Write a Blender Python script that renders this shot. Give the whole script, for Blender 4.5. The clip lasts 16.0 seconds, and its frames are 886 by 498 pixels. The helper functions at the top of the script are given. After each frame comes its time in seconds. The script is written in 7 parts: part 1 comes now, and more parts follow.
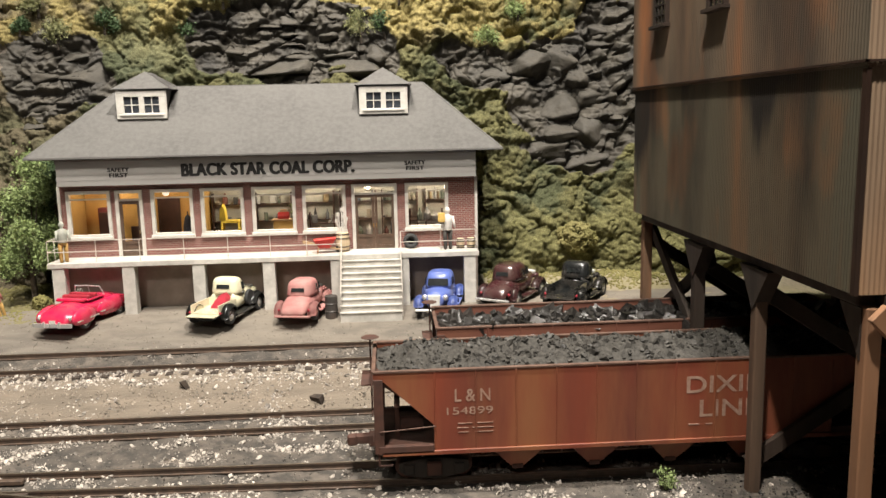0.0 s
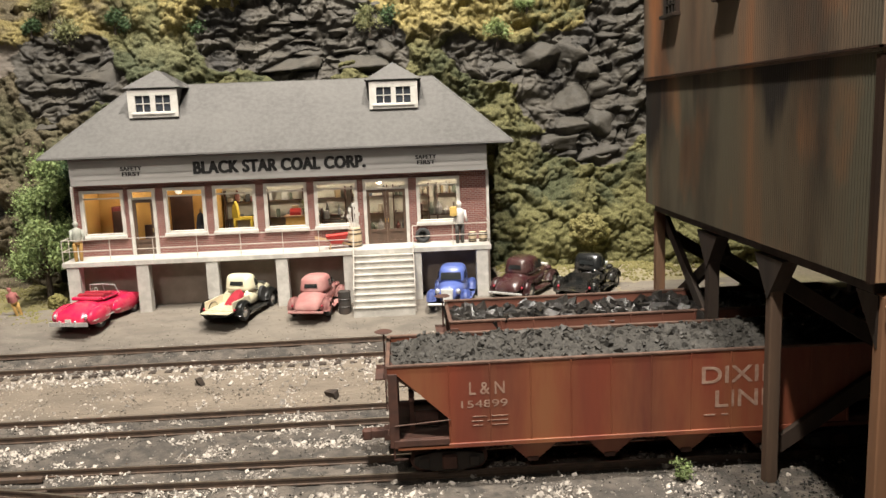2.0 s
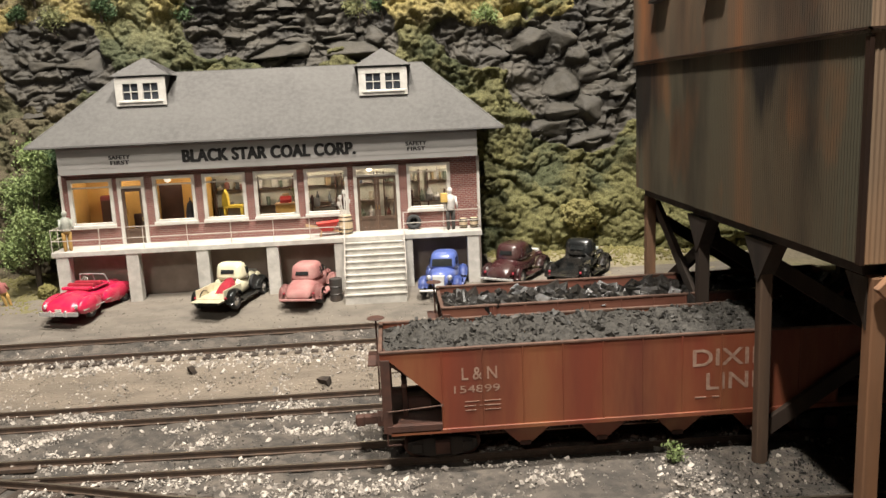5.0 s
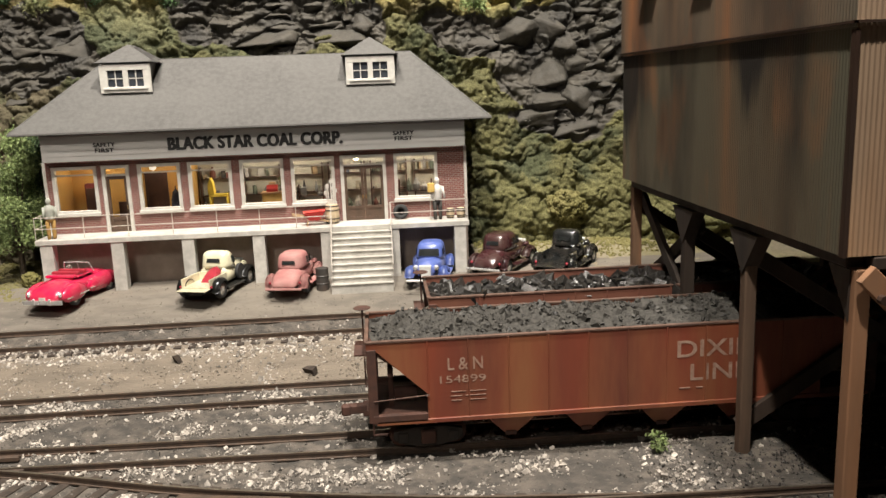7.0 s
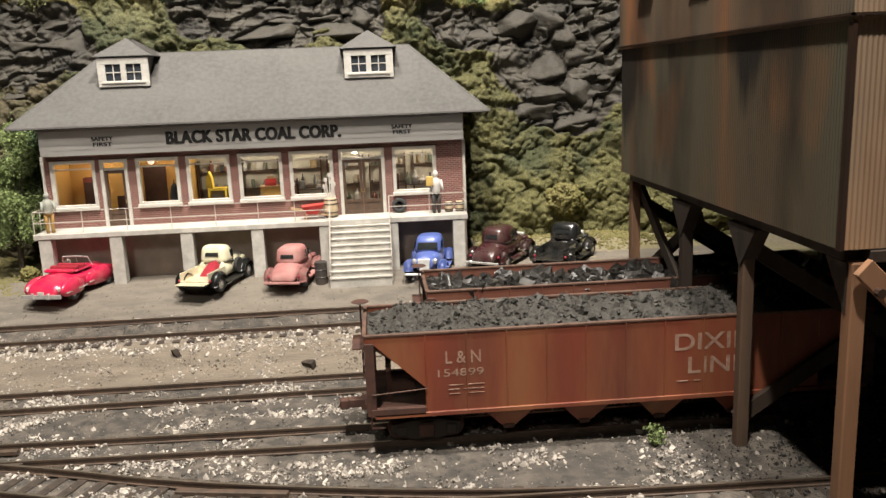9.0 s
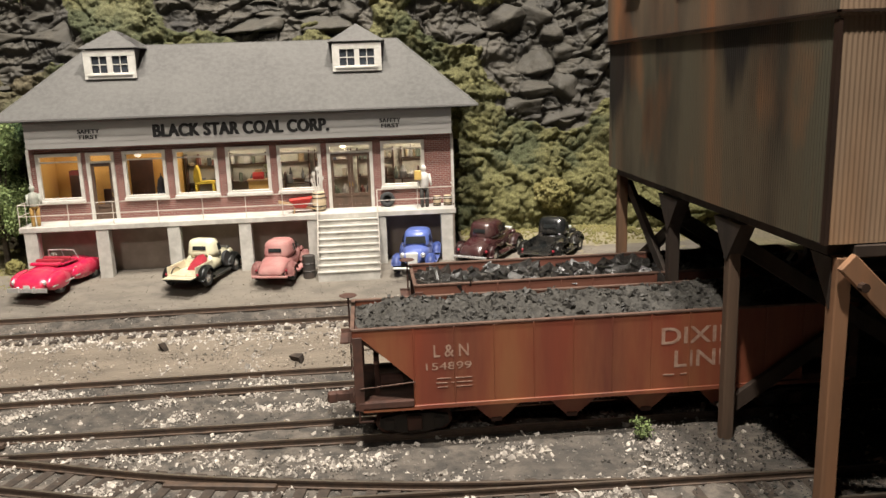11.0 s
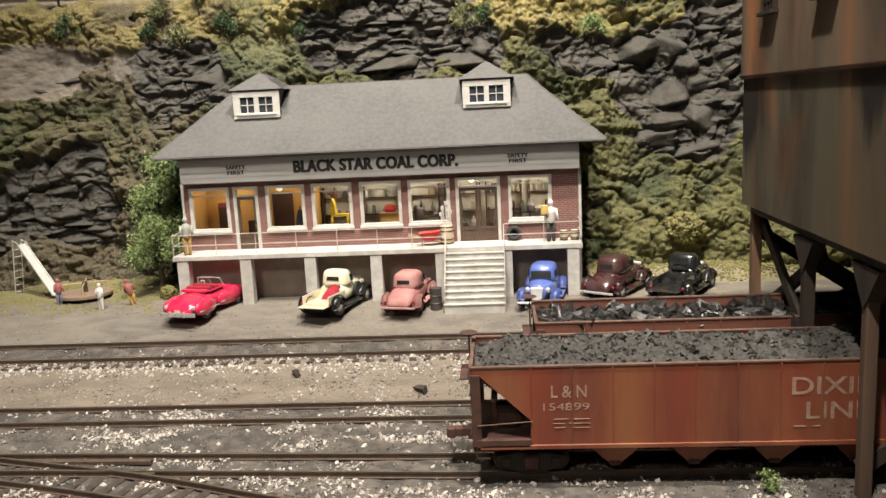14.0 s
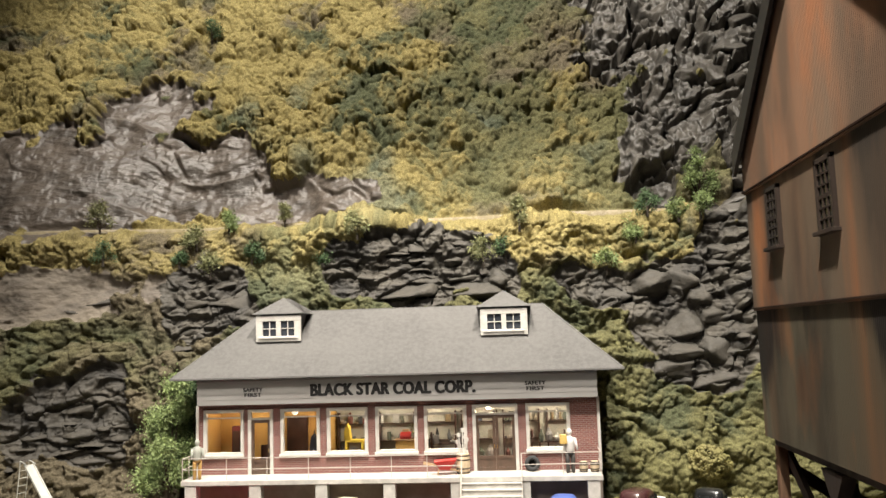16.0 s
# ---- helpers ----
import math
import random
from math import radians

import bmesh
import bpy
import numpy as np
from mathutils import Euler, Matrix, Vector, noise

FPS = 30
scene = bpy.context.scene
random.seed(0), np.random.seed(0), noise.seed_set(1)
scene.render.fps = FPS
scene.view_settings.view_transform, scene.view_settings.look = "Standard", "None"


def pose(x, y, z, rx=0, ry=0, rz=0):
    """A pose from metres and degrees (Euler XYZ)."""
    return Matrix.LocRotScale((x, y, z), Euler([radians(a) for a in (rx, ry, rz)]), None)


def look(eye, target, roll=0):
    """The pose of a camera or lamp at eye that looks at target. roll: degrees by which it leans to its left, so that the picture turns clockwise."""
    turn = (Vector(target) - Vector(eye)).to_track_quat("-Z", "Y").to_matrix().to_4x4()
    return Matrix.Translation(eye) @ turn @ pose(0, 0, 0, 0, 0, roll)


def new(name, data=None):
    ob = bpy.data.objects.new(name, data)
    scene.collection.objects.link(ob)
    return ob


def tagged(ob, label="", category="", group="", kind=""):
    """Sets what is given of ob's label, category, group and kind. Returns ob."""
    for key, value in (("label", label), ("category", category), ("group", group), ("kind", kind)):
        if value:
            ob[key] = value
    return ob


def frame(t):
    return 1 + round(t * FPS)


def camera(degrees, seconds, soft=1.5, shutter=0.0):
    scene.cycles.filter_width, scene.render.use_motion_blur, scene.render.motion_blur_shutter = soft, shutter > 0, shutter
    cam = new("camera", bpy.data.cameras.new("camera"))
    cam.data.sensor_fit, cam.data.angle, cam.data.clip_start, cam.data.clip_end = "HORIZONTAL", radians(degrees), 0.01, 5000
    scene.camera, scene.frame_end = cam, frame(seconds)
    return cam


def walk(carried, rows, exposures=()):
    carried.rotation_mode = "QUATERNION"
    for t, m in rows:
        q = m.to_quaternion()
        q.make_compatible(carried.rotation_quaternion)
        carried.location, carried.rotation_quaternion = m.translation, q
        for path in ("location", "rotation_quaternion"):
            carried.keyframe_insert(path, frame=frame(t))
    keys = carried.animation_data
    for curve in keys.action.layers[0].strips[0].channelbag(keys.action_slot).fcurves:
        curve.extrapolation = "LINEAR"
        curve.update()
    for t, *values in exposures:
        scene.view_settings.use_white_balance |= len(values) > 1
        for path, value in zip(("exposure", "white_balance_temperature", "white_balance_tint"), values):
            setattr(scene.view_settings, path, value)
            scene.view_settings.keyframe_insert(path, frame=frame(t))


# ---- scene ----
cam = camera(56.94, 16.0)
# seconds, x, y, z, yaw, pitch, roll to the right
PATH_ROWS = [
    (0, 0.2836, -0.7320, 0.1628, -3.60, -9.17, 1.22),
    (0.5, 0.2834, -0.7321, 0.1617, -3.30, -9.40, 1.51),
    (1, 0.2835, -0.7317, 0.1619, -3.08, -9.08, 1.73),
    (1.5, 0.2838, -0.7319, 0.1619, -2.90, -9.27, 2.05),
    (2, 0.2835, -0.7318, 0.1623, -2.73, -9.53, 2.17),
    (2.5, 0.2838, -0.7319, 0.1621, -2.67, -9.69, 2.28),
    (3, 0.2833, -0.7316, 0.1625, -2.78, -9.98, 2.46),
    (3.5, 0.2834, -0.7315, 0.1624, -2.85, -10.17, 2.62),
    (4, 0.2828, -0.7319, 0.1616, -2.90, -10.19, 2.69),
    (6.5, 0.2832, -0.7320, 0.1617, -4.24, -11.07, 2.10),
    (7, 0.2831, -0.7319, 0.1619, -4.27, -11.21, 2.08),
    (7.5, 0.2841, -0.7320, 0.1617, -4.28, -11.34, 2.09),
    (8, 0.2843, -0.7319, 0.1619, -4.24, -11.47, 2.19),
    (8.5, 0.2845, -0.7318, 0.1619, -4.22, -11.57, 2.20),
    (11, 0.2841, -0.7328, 0.1621, -5.10, -12.11, 1.89),
    (11.5, 0.2843, -0.7326, 0.1616, -5.53, -12.20, 1.84),
    (12, 0.2840, -0.7326, 0.1615, -5.57, -12.20, 1.83),
    (12.5, 0.2856, -0.7315, 0.1622, -5.51, -12.16, 1.69),
    (13, 0.2859, -0.7328, 0.1624, -4.40, -12.41, 1.86),
    (13.5, 0.2913, -0.7367, 0.1643, 0.76, -12.43, 2.90),
    (14, 0.2929, -0.7382, 0.1709, 4.50, -10.00, 2.78),
    (14.5, 0.2921, -0.7408, 0.1766, 4.53, -3.38, 2.47),
    (15, 0.2941, -0.7429, 0.1695, 4.93, 2.26, 2.09),
    (15.5, 0.2937, -0.7442, 0.1659, 5.17, 5.10, 1.67),
    (16, 0.2922, -0.7437, 0.1674, 5.02, 6.07, 1.74),
]
walk(cam, [(t, pose(x, y, z, 90 + p, 0, w) @ pose(0, 0, 0, 0, 0, -r)) for t, x, y, z, w, p, r in PATH_ROWS],
     [(0, 0.0), (4.0, -0.02), (6.5, -0.15), (12.5, -0.15), (14.0, -0.08), (15.0, -0.08), (15.5, 0.05), (16.0, 0.18)])

# ---- light: a dark exhibition room with warm spotlights on a ceiling track ----
world = bpy.data.worlds.new("room_dark")
world.use_nodes = True
world.node_tree.nodes["Background"].inputs[0].default_value = (1.0, 0.9, 0.78, 1)
world.node_tree.nodes["Background"].inputs[1].default_value = 0.02
scene.world = world
scene.view_settings.exposure = 0.0


def spotlight(eye, target, watts, size, cone=75, warm=(1.0, 0.93, 0.83)):
    d = bpy.data.lights.new("spotlight", "SPOT")
    d.energy, d.color, d.shadow_soft_size, d.spot_size, d.spot_blend = watts, warm, size, radians(cone), 0.8
    ob = new("spotlight_beam", d)
    ob.matrix_world = look(eye, target)
    return ob


TRACK_LAMPS = [((0.48, -0.50, 1.40), (0.22, -0.14, 0.02), 128.0, 54), ((0.02, -1.45, 0.92), (0.15, 0.0, 0.06), 20.0, 32), ((0.00, -0.36, 1.78), (0.12, 0.42, 0.58), 185.0, 56), ((0.15, -0.84, 1.36), (0.26, -0.28, 0.0), 112.0, 58)]
for eye, target, watts, cone in TRACK_LAMPS:
    spotlight(eye, target, watts, 0.10 if cone < 40 else 0.03, cone)

# ---- helpers for building ----
def part(name, bm, material, parent=None, label="", smooth=False):
    """Links a bmesh as one mesh object, under a thing or a part."""
    me = bpy.data.meshes.new(name)
    bm.normal_update()
    bm.to_mesh(me)
    bm.free()
    if smooth:
        me.polygons.foreach_set("use_smooth", [True] * len(me.polygons))
    if material:
        me.materials.append(material)
    ob = new(name, me)
    if parent:
        ob.parent = parent
    if label:
        ob["label"] = label
    return ob


def thing(name, label, category, m=None, group="", kind=""):
    ob = new(name)
    ob.empty_display_size = 0.01
    if m is not None:
        ob.matrix_basis = m
    return tagged(ob, label, category, group, kind)


def share(name, mesh, parent, m):
    """One more object on a mesh that is already there."""
    ob = new(name, mesh)
    ob.parent = parent
    ob.matrix_basis = m
    return ob


def mesh_np(name, verts, faces, material, smooth=False, parent=None):
    """A mesh from arrays of corners and of triangles or quads."""
    verts, faces = np.asarray(verts, np.float32), np.asarray(faces, np.int32)
    me = bpy.data.meshes.new(name)
    n, k = faces.shape
    me.vertices.add(len(verts))
    me.vertices.foreach_set("co", verts.ravel())
    me.loops.add(n * k)
    me.loops.foreach_set("vertex_index", faces.ravel())
    me.polygons.add(n)
    me.polygons.foreach_set("loop_start", np.arange(0, n * k, k, dtype=np.int32))
    me.polygons.foreach_set("loop_total", np.full(n, k, dtype=np.int32))
    me.polygons.foreach_set("use_smooth", np.full(n, smooth, dtype=bool))
    me.update(calc_edges=True)
    me.validate()
    me.materials.append(material)
    ob = new(name, me)
    if parent:
        ob.parent = parent
    return ob


def box(x0, x1, y0, y1, z0, z1, bevel=0.0, bm=None, seg=1):
    bm = bm or bmesh.new()
    fresh = bmesh.ops.create_cube(bm, size=1.0)["verts"]
    for v in fresh:
        v.co = Vector(((x0 + x1) / 2 + v.co.x * (x1 - x0), (y0 + y1) / 2 + v.co.y * (y1 - y0), (z0 + z1) / 2 + v.co.z * (z1 - z0)))
    if bevel:
        edges = {e for v in fresh for e in v.link_edges}
        bmesh.ops.bevel(bm, geom=list(edges), offset=bevel, segments=seg, affect="EDGES", profile=0.5)
    return bm


def beam(a, b, w, h, bevel=0.0, bm=None):
    """A bar of w by h from a to b."""
    a, b = Vector(a), Vector(b)
    length = (b - a).length
    t = box(-w / 2, w / 2, -h / 2, h / 2, 0, length, bevel)
    t.transform(Matrix.Translation(a) @ (b - a).to_track_quat("Z", "Y").to_matrix().to_4x4())
    return merge(bm, t)


def merge(bm, t):
    if bm is None:
        return t
    me = bpy.data.meshes.new("tmp")
    t.to_mesh(me)
    t.free()
    bm.from_mesh(me)
    bpy.data.meshes.remove(me)
    return bm


def rod(a, b, r, n=8, bm=None, r2=None):
    a, b = Vector(a), Vector(b)
    t = bmesh.new()
    bmesh.ops.create_cone(t, cap_ends=True, segments=n, radius1=r, radius2=r if r2 is None else r2, depth=(b - a).length)
    t.transform(Matrix.Translation((a + b) / 2) @ (b - a).to_track_quat("Z", "Y").to_matrix().to_4x4())
    return merge(bm, t)


def lathe(profile, n=16, bm=None, m=None):
    """Turns (radius, height) pairs round the z axis."""
    t = bmesh.new()
    rings = []
    for r, z in profile:
        rings.append([t.verts.new((r * math.cos(2 * math.pi * i / n), r * math.sin(2 * math.pi * i / n), z)) for i in range(n)])
    for p, q in zip(rings, rings[1:]):
        for i in range(n):
            t.faces.new((p[i], p[(i + 1) % n], q[(i + 1) % n], q[i]))
    for ring, flip in ((rings[0], True), (rings[-1], False)):
        t.faces.new(ring[::-1] if flip else ring)
    if m is not None:
        t.transform(m)
    return merge(bm, t)


def loft(sections, bm=None, caps=True):
    """A skin over closed rings with equal numbers of points."""
    t = bmesh.new()
    rings = [[t.verts.new(p) for p in s] for s in sections]
    n = len(rings[0])
    for p, q in zip(rings, rings[1:]):
        for i in range(n):
            t.faces.new((p[i], p[(i + 1) % n], q[(i + 1) % n], q[i]))
    if caps:
        t.faces.new(rings[0][::-1])
        t.faces.new(rings[-1])
    bmesh.ops.recalc_face_normals(t, faces=t.faces)
    return merge(bm, t)


def prism(poly, axis, a, b, bevel=0.0, bm=None):
    """A flat outline pushed along an axis from a to b."""
    t = bmesh.new()
    def at(p, s):
        q = list(p)
        q.insert("xyz".index(axis), s)
        return q
    r0, r1 = [t.verts.new(at(p, a)) for p in poly], [t.verts.new(at(p, b)) for p in poly]
    n = len(poly)
    for i in range(n):
        t.faces.new((r0[i], r0[(i + 1) % n], r1[(i + 1) % n], r1[i]))
    t.faces.new(r0[::-1])
    t.faces.new(r1)
    bmesh.ops.recalc_face_normals(t, faces=t.faces)
    if bevel:
        bmesh.ops.bevel(t, geom=t.edges[:], offset=bevel, segments=1, affect="EDGES")
    return merge(bm, t)


def lettering(name, text, height, m, material, parent, spacing=1.0, width=None, bold=0.0):
    cu = bpy.data.curves.new(name, "FONT")
    cu.body, cu.size, cu.extrude, cu.align_x, cu.space_character, cu.offset = text, height, 0.00006, "LEFT", spacing, bold * height
    ob = bpy.data.objects.new(name, cu)
    scene.collection.objects.link(ob)
    me = bpy.data.meshes.new_from_object(ob.evaluated_get(bpy.context.evaluated_depsgraph_get()))
    scene.collection.objects.unlink(ob)
    bpy.data.objects.remove(ob)
    xs = [v.co.x for v in me.vertices]
    ys = [v.co.y for v in me.vertices]
    lo, hi, bot, top = min(xs), max(xs), min(ys), max(ys)
    sx = (width / (hi - lo)) if width else height / (top - bot)
    sy = height / (top - bot)
    for v in me.vertices:
        v.co = Vector(((v.co.x - lo) * sx, (v.co.y - bot) * sy, v.co.z))
    me.materials.append(material)
    out = new(name, me)
    out.parent = parent
    out.matrix_basis = m
    return out


# ---- materials ----
def mat(name, a, b, scale=200.0, rough=0.8, bump=0.3, depth=0.0004, fine=None, stain=None, stain_scale=12.0, stain_amount=0.5, metal=0.0, stretch=(1, 1, 1), coat=0.0, island=0.0, rnd=0.0, spec=0.5, sharp=0.5):
    m = bpy.data.materials.new(name)
    m.use_nodes = True
    nt = m.node_tree
    bsdf = nt.nodes["Principled BSDF"]
    link = nt.links.new
    co = nt.nodes.new("ShaderNodeTexCoord")
    mp = nt.nodes.new("ShaderNodeMapping")
    mp.inputs["Scale"].default_value = stretch
    link(co.outputs["Object"], mp.inputs[0])

    def nz(s, detail=5.0, rough_=0.6):
        n = nt.nodes.new("ShaderNodeTexNoise")
        n.inputs["Scale"].default_value, n.inputs["Detail"].default_value, n.inputs["Roughness"].default_value = s, detail, rough_
        link(mp.outputs[0], n.inputs["Vector"])
        return n

    def ramp(src, lo, hi):
        r = nt.nodes.new("ShaderNodeMapRange")
        r.inputs["From Min"].default_value, r.inputs["From Max"].default_value = lo, hi
        link(src, r.inputs["Value"])
        return r.outputs["Result"]

    def mix(fac, p, q):
        n = nt.nodes.new("ShaderNodeMix")
        n.data_type = "RGBA"
        for s, x in ((n.inputs[6], p), (n.inputs[7], q)):
            if isinstance(x, tuple):
                s.default_value = (*x, 1)
            else:
                link(x, s)
        if isinstance(fac, float):
            n.inputs[0].default_value = fac
        else:
            link(fac, n.inputs[0])
        return n.outputs[2]

    g = nz(scale)
    w = 0.22 * (1.05 - sharp)
    col = mix(ramp(g.outputs["Fac"], 0.5 - w, 0.5 + w), a, b)
    if stain:
        s = nz(stain_scale, 6.0, 0.65)
        fac = nt.nodes.new("ShaderNodeMath")
        fac.operation = "MULTIPLY"
        link(ramp(s.outputs["Fac"], 0.42, 0.66), fac.inputs[0])
        fac.inputs[1].default_value = stain_amount
        col = mix(fac.outputs[0], col, stain)
    if island or rnd:
        src = nt.nodes.new("ShaderNodeNewGeometry").outputs["Random Per Island"] if island else nt.nodes.new("ShaderNodeObjectInfo").outputs["Random"]
        hsv = nt.nodes.new("ShaderNodeHueSaturation")
        amount = island or rnd
        r = nt.nodes.new("ShaderNodeMapRange")
        r.inputs["To Min"].default_value, r.inputs["To Max"].default_value = 1 - amount, 1 + amount
        link(src, r.inputs["Value"])
        link(r.outputs["Result"], hsv.inputs["Value"])
        link(col, hsv.inputs["Color"])
        col = hsv.outputs[0]
    link(col, bsdf.inputs["Base Color"])
    rr = nt.nodes.new("ShaderNodeMapRange")
    rr.inputs["To Min"].default_value, rr.inputs["To Max"].default_value = max(0.02, rough - 0.12), min(1.0, rough + 0.12)
    link(g.outputs["Fac"], rr.inputs["Value"])
    link(rr.outputs["Result"], bsdf.inputs["Roughness"])
    bsdf.inputs["Metallic"].default_value = metal
    bsdf.inputs["Specular IOR Level"].default_value = spec
    bsdf.inputs["Coat Weight"].default_value = coat
    bsdf.inputs["Coat Roughness"].default_value = 0.12
    if bump:
        f = nz(fine or scale * 2.5, 4.0)
        bp = nt.nodes.new("ShaderNodeBump")
        bp.inputs["Strength"].default_value, bp.inputs["Distance"].default_value = bump, depth
        link(f.outputs["Fac"], bp.inputs["Height"])
        link(bp.outputs[0], bsdf.inputs["Normal"])
    return m


def sheet_iron(name, base, grey, rust, soot, seam, drip, amount=0.75):
    """Corrugated iron with vertical rust streaks and soot that has run down from the seam."""
    m = mat(name, base, grey, 17, 0.78, 0.25, fine=150, stretch=(1, 1, 0.14), sharp=0.3, spec=0.25)
    nt = m.node_tree
    link = nt.links.new
    bsdf = nt.nodes["Principled BSDF"]
    col = bsdf.inputs["Base Color"].links[0].from_socket
    co = nt.nodes.new("ShaderNodeTexCoord").outputs["Object"]

    def layer(col, tint, scale, stretch, lo, hi, amount, slope=None):
        mp, n, r, x = (nt.nodes.new(k) for k in ("ShaderNodeMapping", "ShaderNodeTexNoise", "ShaderNodeMapRange", "ShaderNodeMix"))
        mp.inputs["Scale"].default_value = stretch
        n.inputs["Scale"].default_value, n.inputs["Detail"].default_value = scale, 4.0
        link(co, mp.inputs[0])
        link(mp.outputs[0], n.inputs["Vector"])
        fac = n.outputs["Fac"]
        if slope:
            sep, a, b = (nt.nodes.new(k) for k in ("ShaderNodeSeparateXYZ", "ShaderNodeMath", "ShaderNodeMath"))
            a.operation, b.operation = "MULTIPLY_ADD", "ADD"
            link(co, sep.inputs[0])
            link(sep.outputs["Z"], a.inputs[0])
            a.inputs[1].default_value, a.inputs[2].default_value = 0.16 / slope[1], -0.16 * slope[0] / slope[1]
            link(a.outputs[0], b.inputs[0])
            link(fac, b.inputs[1])
            fac = b.outputs[0]
        r.inputs["From Min"].default_value, r.inputs["From Max"].default_value, r.inputs["To Max"].default_value = lo, hi, amount
        link(fac, r.inputs["Value"])
        x.data_type = "RGBA"
        link(r.outputs["Result"], x.inputs[0])
        link(col, x.inputs[6])
        x.inputs[7].default_value = (*tint, 1)
        return x.outputs[2]

    col = layer(col, rust, 26, (1, 1, 0.10), 0.52, 0.72, amount)
    col = layer(col, rust, 20, (1, 1, 0.5), 0.55, 0.66, amount)
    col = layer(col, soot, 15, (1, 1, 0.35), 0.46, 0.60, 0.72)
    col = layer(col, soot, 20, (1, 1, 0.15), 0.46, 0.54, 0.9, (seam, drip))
    link(col, bsdf.inputs["Base Color"])
    return m


def glass(name, tint=(1, 1, 1)):
    m = bpy.data.materials.new(name)
    m.use_nodes = True
    nt = m.node_tree
    nt.nodes.remove(nt.nodes["Principled BSDF"])
    t, g, mx, fr = (nt.nodes.new("ShaderNode" + k) for k in ("BsdfTransparent", "BsdfGlossy", "MixShader", "Fresnel"))
    t.inputs[0].default_value = (*tint, 1)
    g.inputs["Roughness"].default_value = 0.03
    fr.inputs[0].default_value = 1.3
    nt.links.new(fr.outputs[0], mx.inputs[0])
    nt.links.new(t.outputs[0], mx.inputs[1])
    nt.links.new(g.outputs[0], mx.inputs[2])
    nt.links.new(mx.outputs[0], nt.nodes["Material Output"].inputs[0])
    return m


def glow(name, color, strength):
    m = bpy.data.materials.new(name)
    m.use_nodes = True
    b = m.node_tree.nodes["Principled BSDF"]
    b.inputs["Base Color"].default_value = (*color, 1)
    b.inputs["Emission Color"].default_value = (*color, 1)
    b.inputs["Emission Strength"].default_value = strength
    return m


def brickwork(name, a, b, mortar):
    m = mat(name, a, b, 300, 0.85, 0.0)
    nt = m.node_tree
    br = nt.nodes.new("ShaderNodeTexBrick")
    br.inputs["Scale"].default_value = 1.0
    br.inputs["Brick Width"].default_value, br.inputs["Row Height"].default_value, br.inputs["Mortar Size"].default_value = 0.0046, 0.0017, 0.0002
    br.inputs["Color1"].default_value, br.inputs["Color2"].default_value, br.inputs["Mortar"].default_value = (*a, 1), (*b, 1), (*mortar, 1)
    co = nt.nodes.new("ShaderNodeTexCoord")
    mp = nt.nodes.new("ShaderNodeMapping")
    mp.inputs["Rotation"].default_value = (radians(-90), 0, 0)
    nt.links.new(co.outputs["Object"], mp.inputs[0])
    nt.links.new(mp.outputs[0], br.inputs["Vector"])
    bsdf = nt.nodes["Principled BSDF"]
    nt.links.new(br.outputs["Color"], bsdf.inputs["Base Color"])
    bp = nt.nodes.new("ShaderNodeBump")
    bp.inputs["Strength"].default_value, bp.inputs["Distance"].default_value, bp.invert = 0.6, 0.0003, True
    nt.links.new(br.outputs["Fac"], bp.inputs["Height"])
    nt.links.new(bp.outputs[0], bsdf.inputs["Normal"])
    return m


M_WHITE = mat("white_paint", (0.57, 0.55, 0.51), (0.48, 0.46, 0.42), 180, 0.6, 0.15, stain=(0.40, 0.37, 0.32), stain_scale=40, stain_amount=0.3)
M_CONCRETE = mat("weathered_concrete", (0.54, 0.515, 0.47), (0.42, 0.40, 0.365), 120, 0.85, 0.4, stain=(0.26, 0.24, 0.21), stain_scale=45, stain_amount=0.5)
M_FRIEZE = mat("greyed_board_paint", (0.290, 0.278, 0.262), (0.205, 0.197, 0.186), 60, 0.75, 0.2, stain=(0.15, 0.137, 0.124), stain_scale=24, stain_amount=0.55, stretch=(0.18, 1, 1), sharp=0.2)
M_BRICK = brickwork("red_brick", (0.23, 0.088, 0.07), (0.17, 0.062, 0.052), (0.30, 0.235, 0.21))
M_ROOF = mat("grey_roofing", (0.14, 0.134, 0.127), (0.115, 0.110, 0.105), 150, 0.9, 0.35, stain=(0.17, 0.163, 0.155), stain_scale=14, stain_amount=0.35, stretch=(0.25, 1, 1))
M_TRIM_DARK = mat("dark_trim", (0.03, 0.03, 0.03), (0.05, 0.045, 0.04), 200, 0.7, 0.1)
M_LETTER = mat("black_letter_paint", (0.010, 0.010, 0.010), (0.018, 0.017, 0.016), 300, 0.8, 0.0, spec=0.15)
M_DOORBROWN = mat("brown_door_paint", (0.10, 0.06, 0.04), (0.07, 0.045, 0.03), 150, 0.5, 0.1)
M_UNDER = mat("brown_cellar_plaster", (0.40, 0.32, 0.265), (0.31, 0.25, 0.21), 60, 0.9, 0.3, stain=(0.22, 0.18, 0.15), stain_scale=25, stain_amount=0.5)
M_GLASS = glass("window_glass")
M_PANE_DARK = mat("dark_grey_pane", (0.050, 0.056, 0.066), (0.034, 0.038, 0.046), 50, 0.15, 0.0)
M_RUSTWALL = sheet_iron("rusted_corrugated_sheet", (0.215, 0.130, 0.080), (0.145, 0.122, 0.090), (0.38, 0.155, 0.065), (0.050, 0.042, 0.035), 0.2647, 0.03)
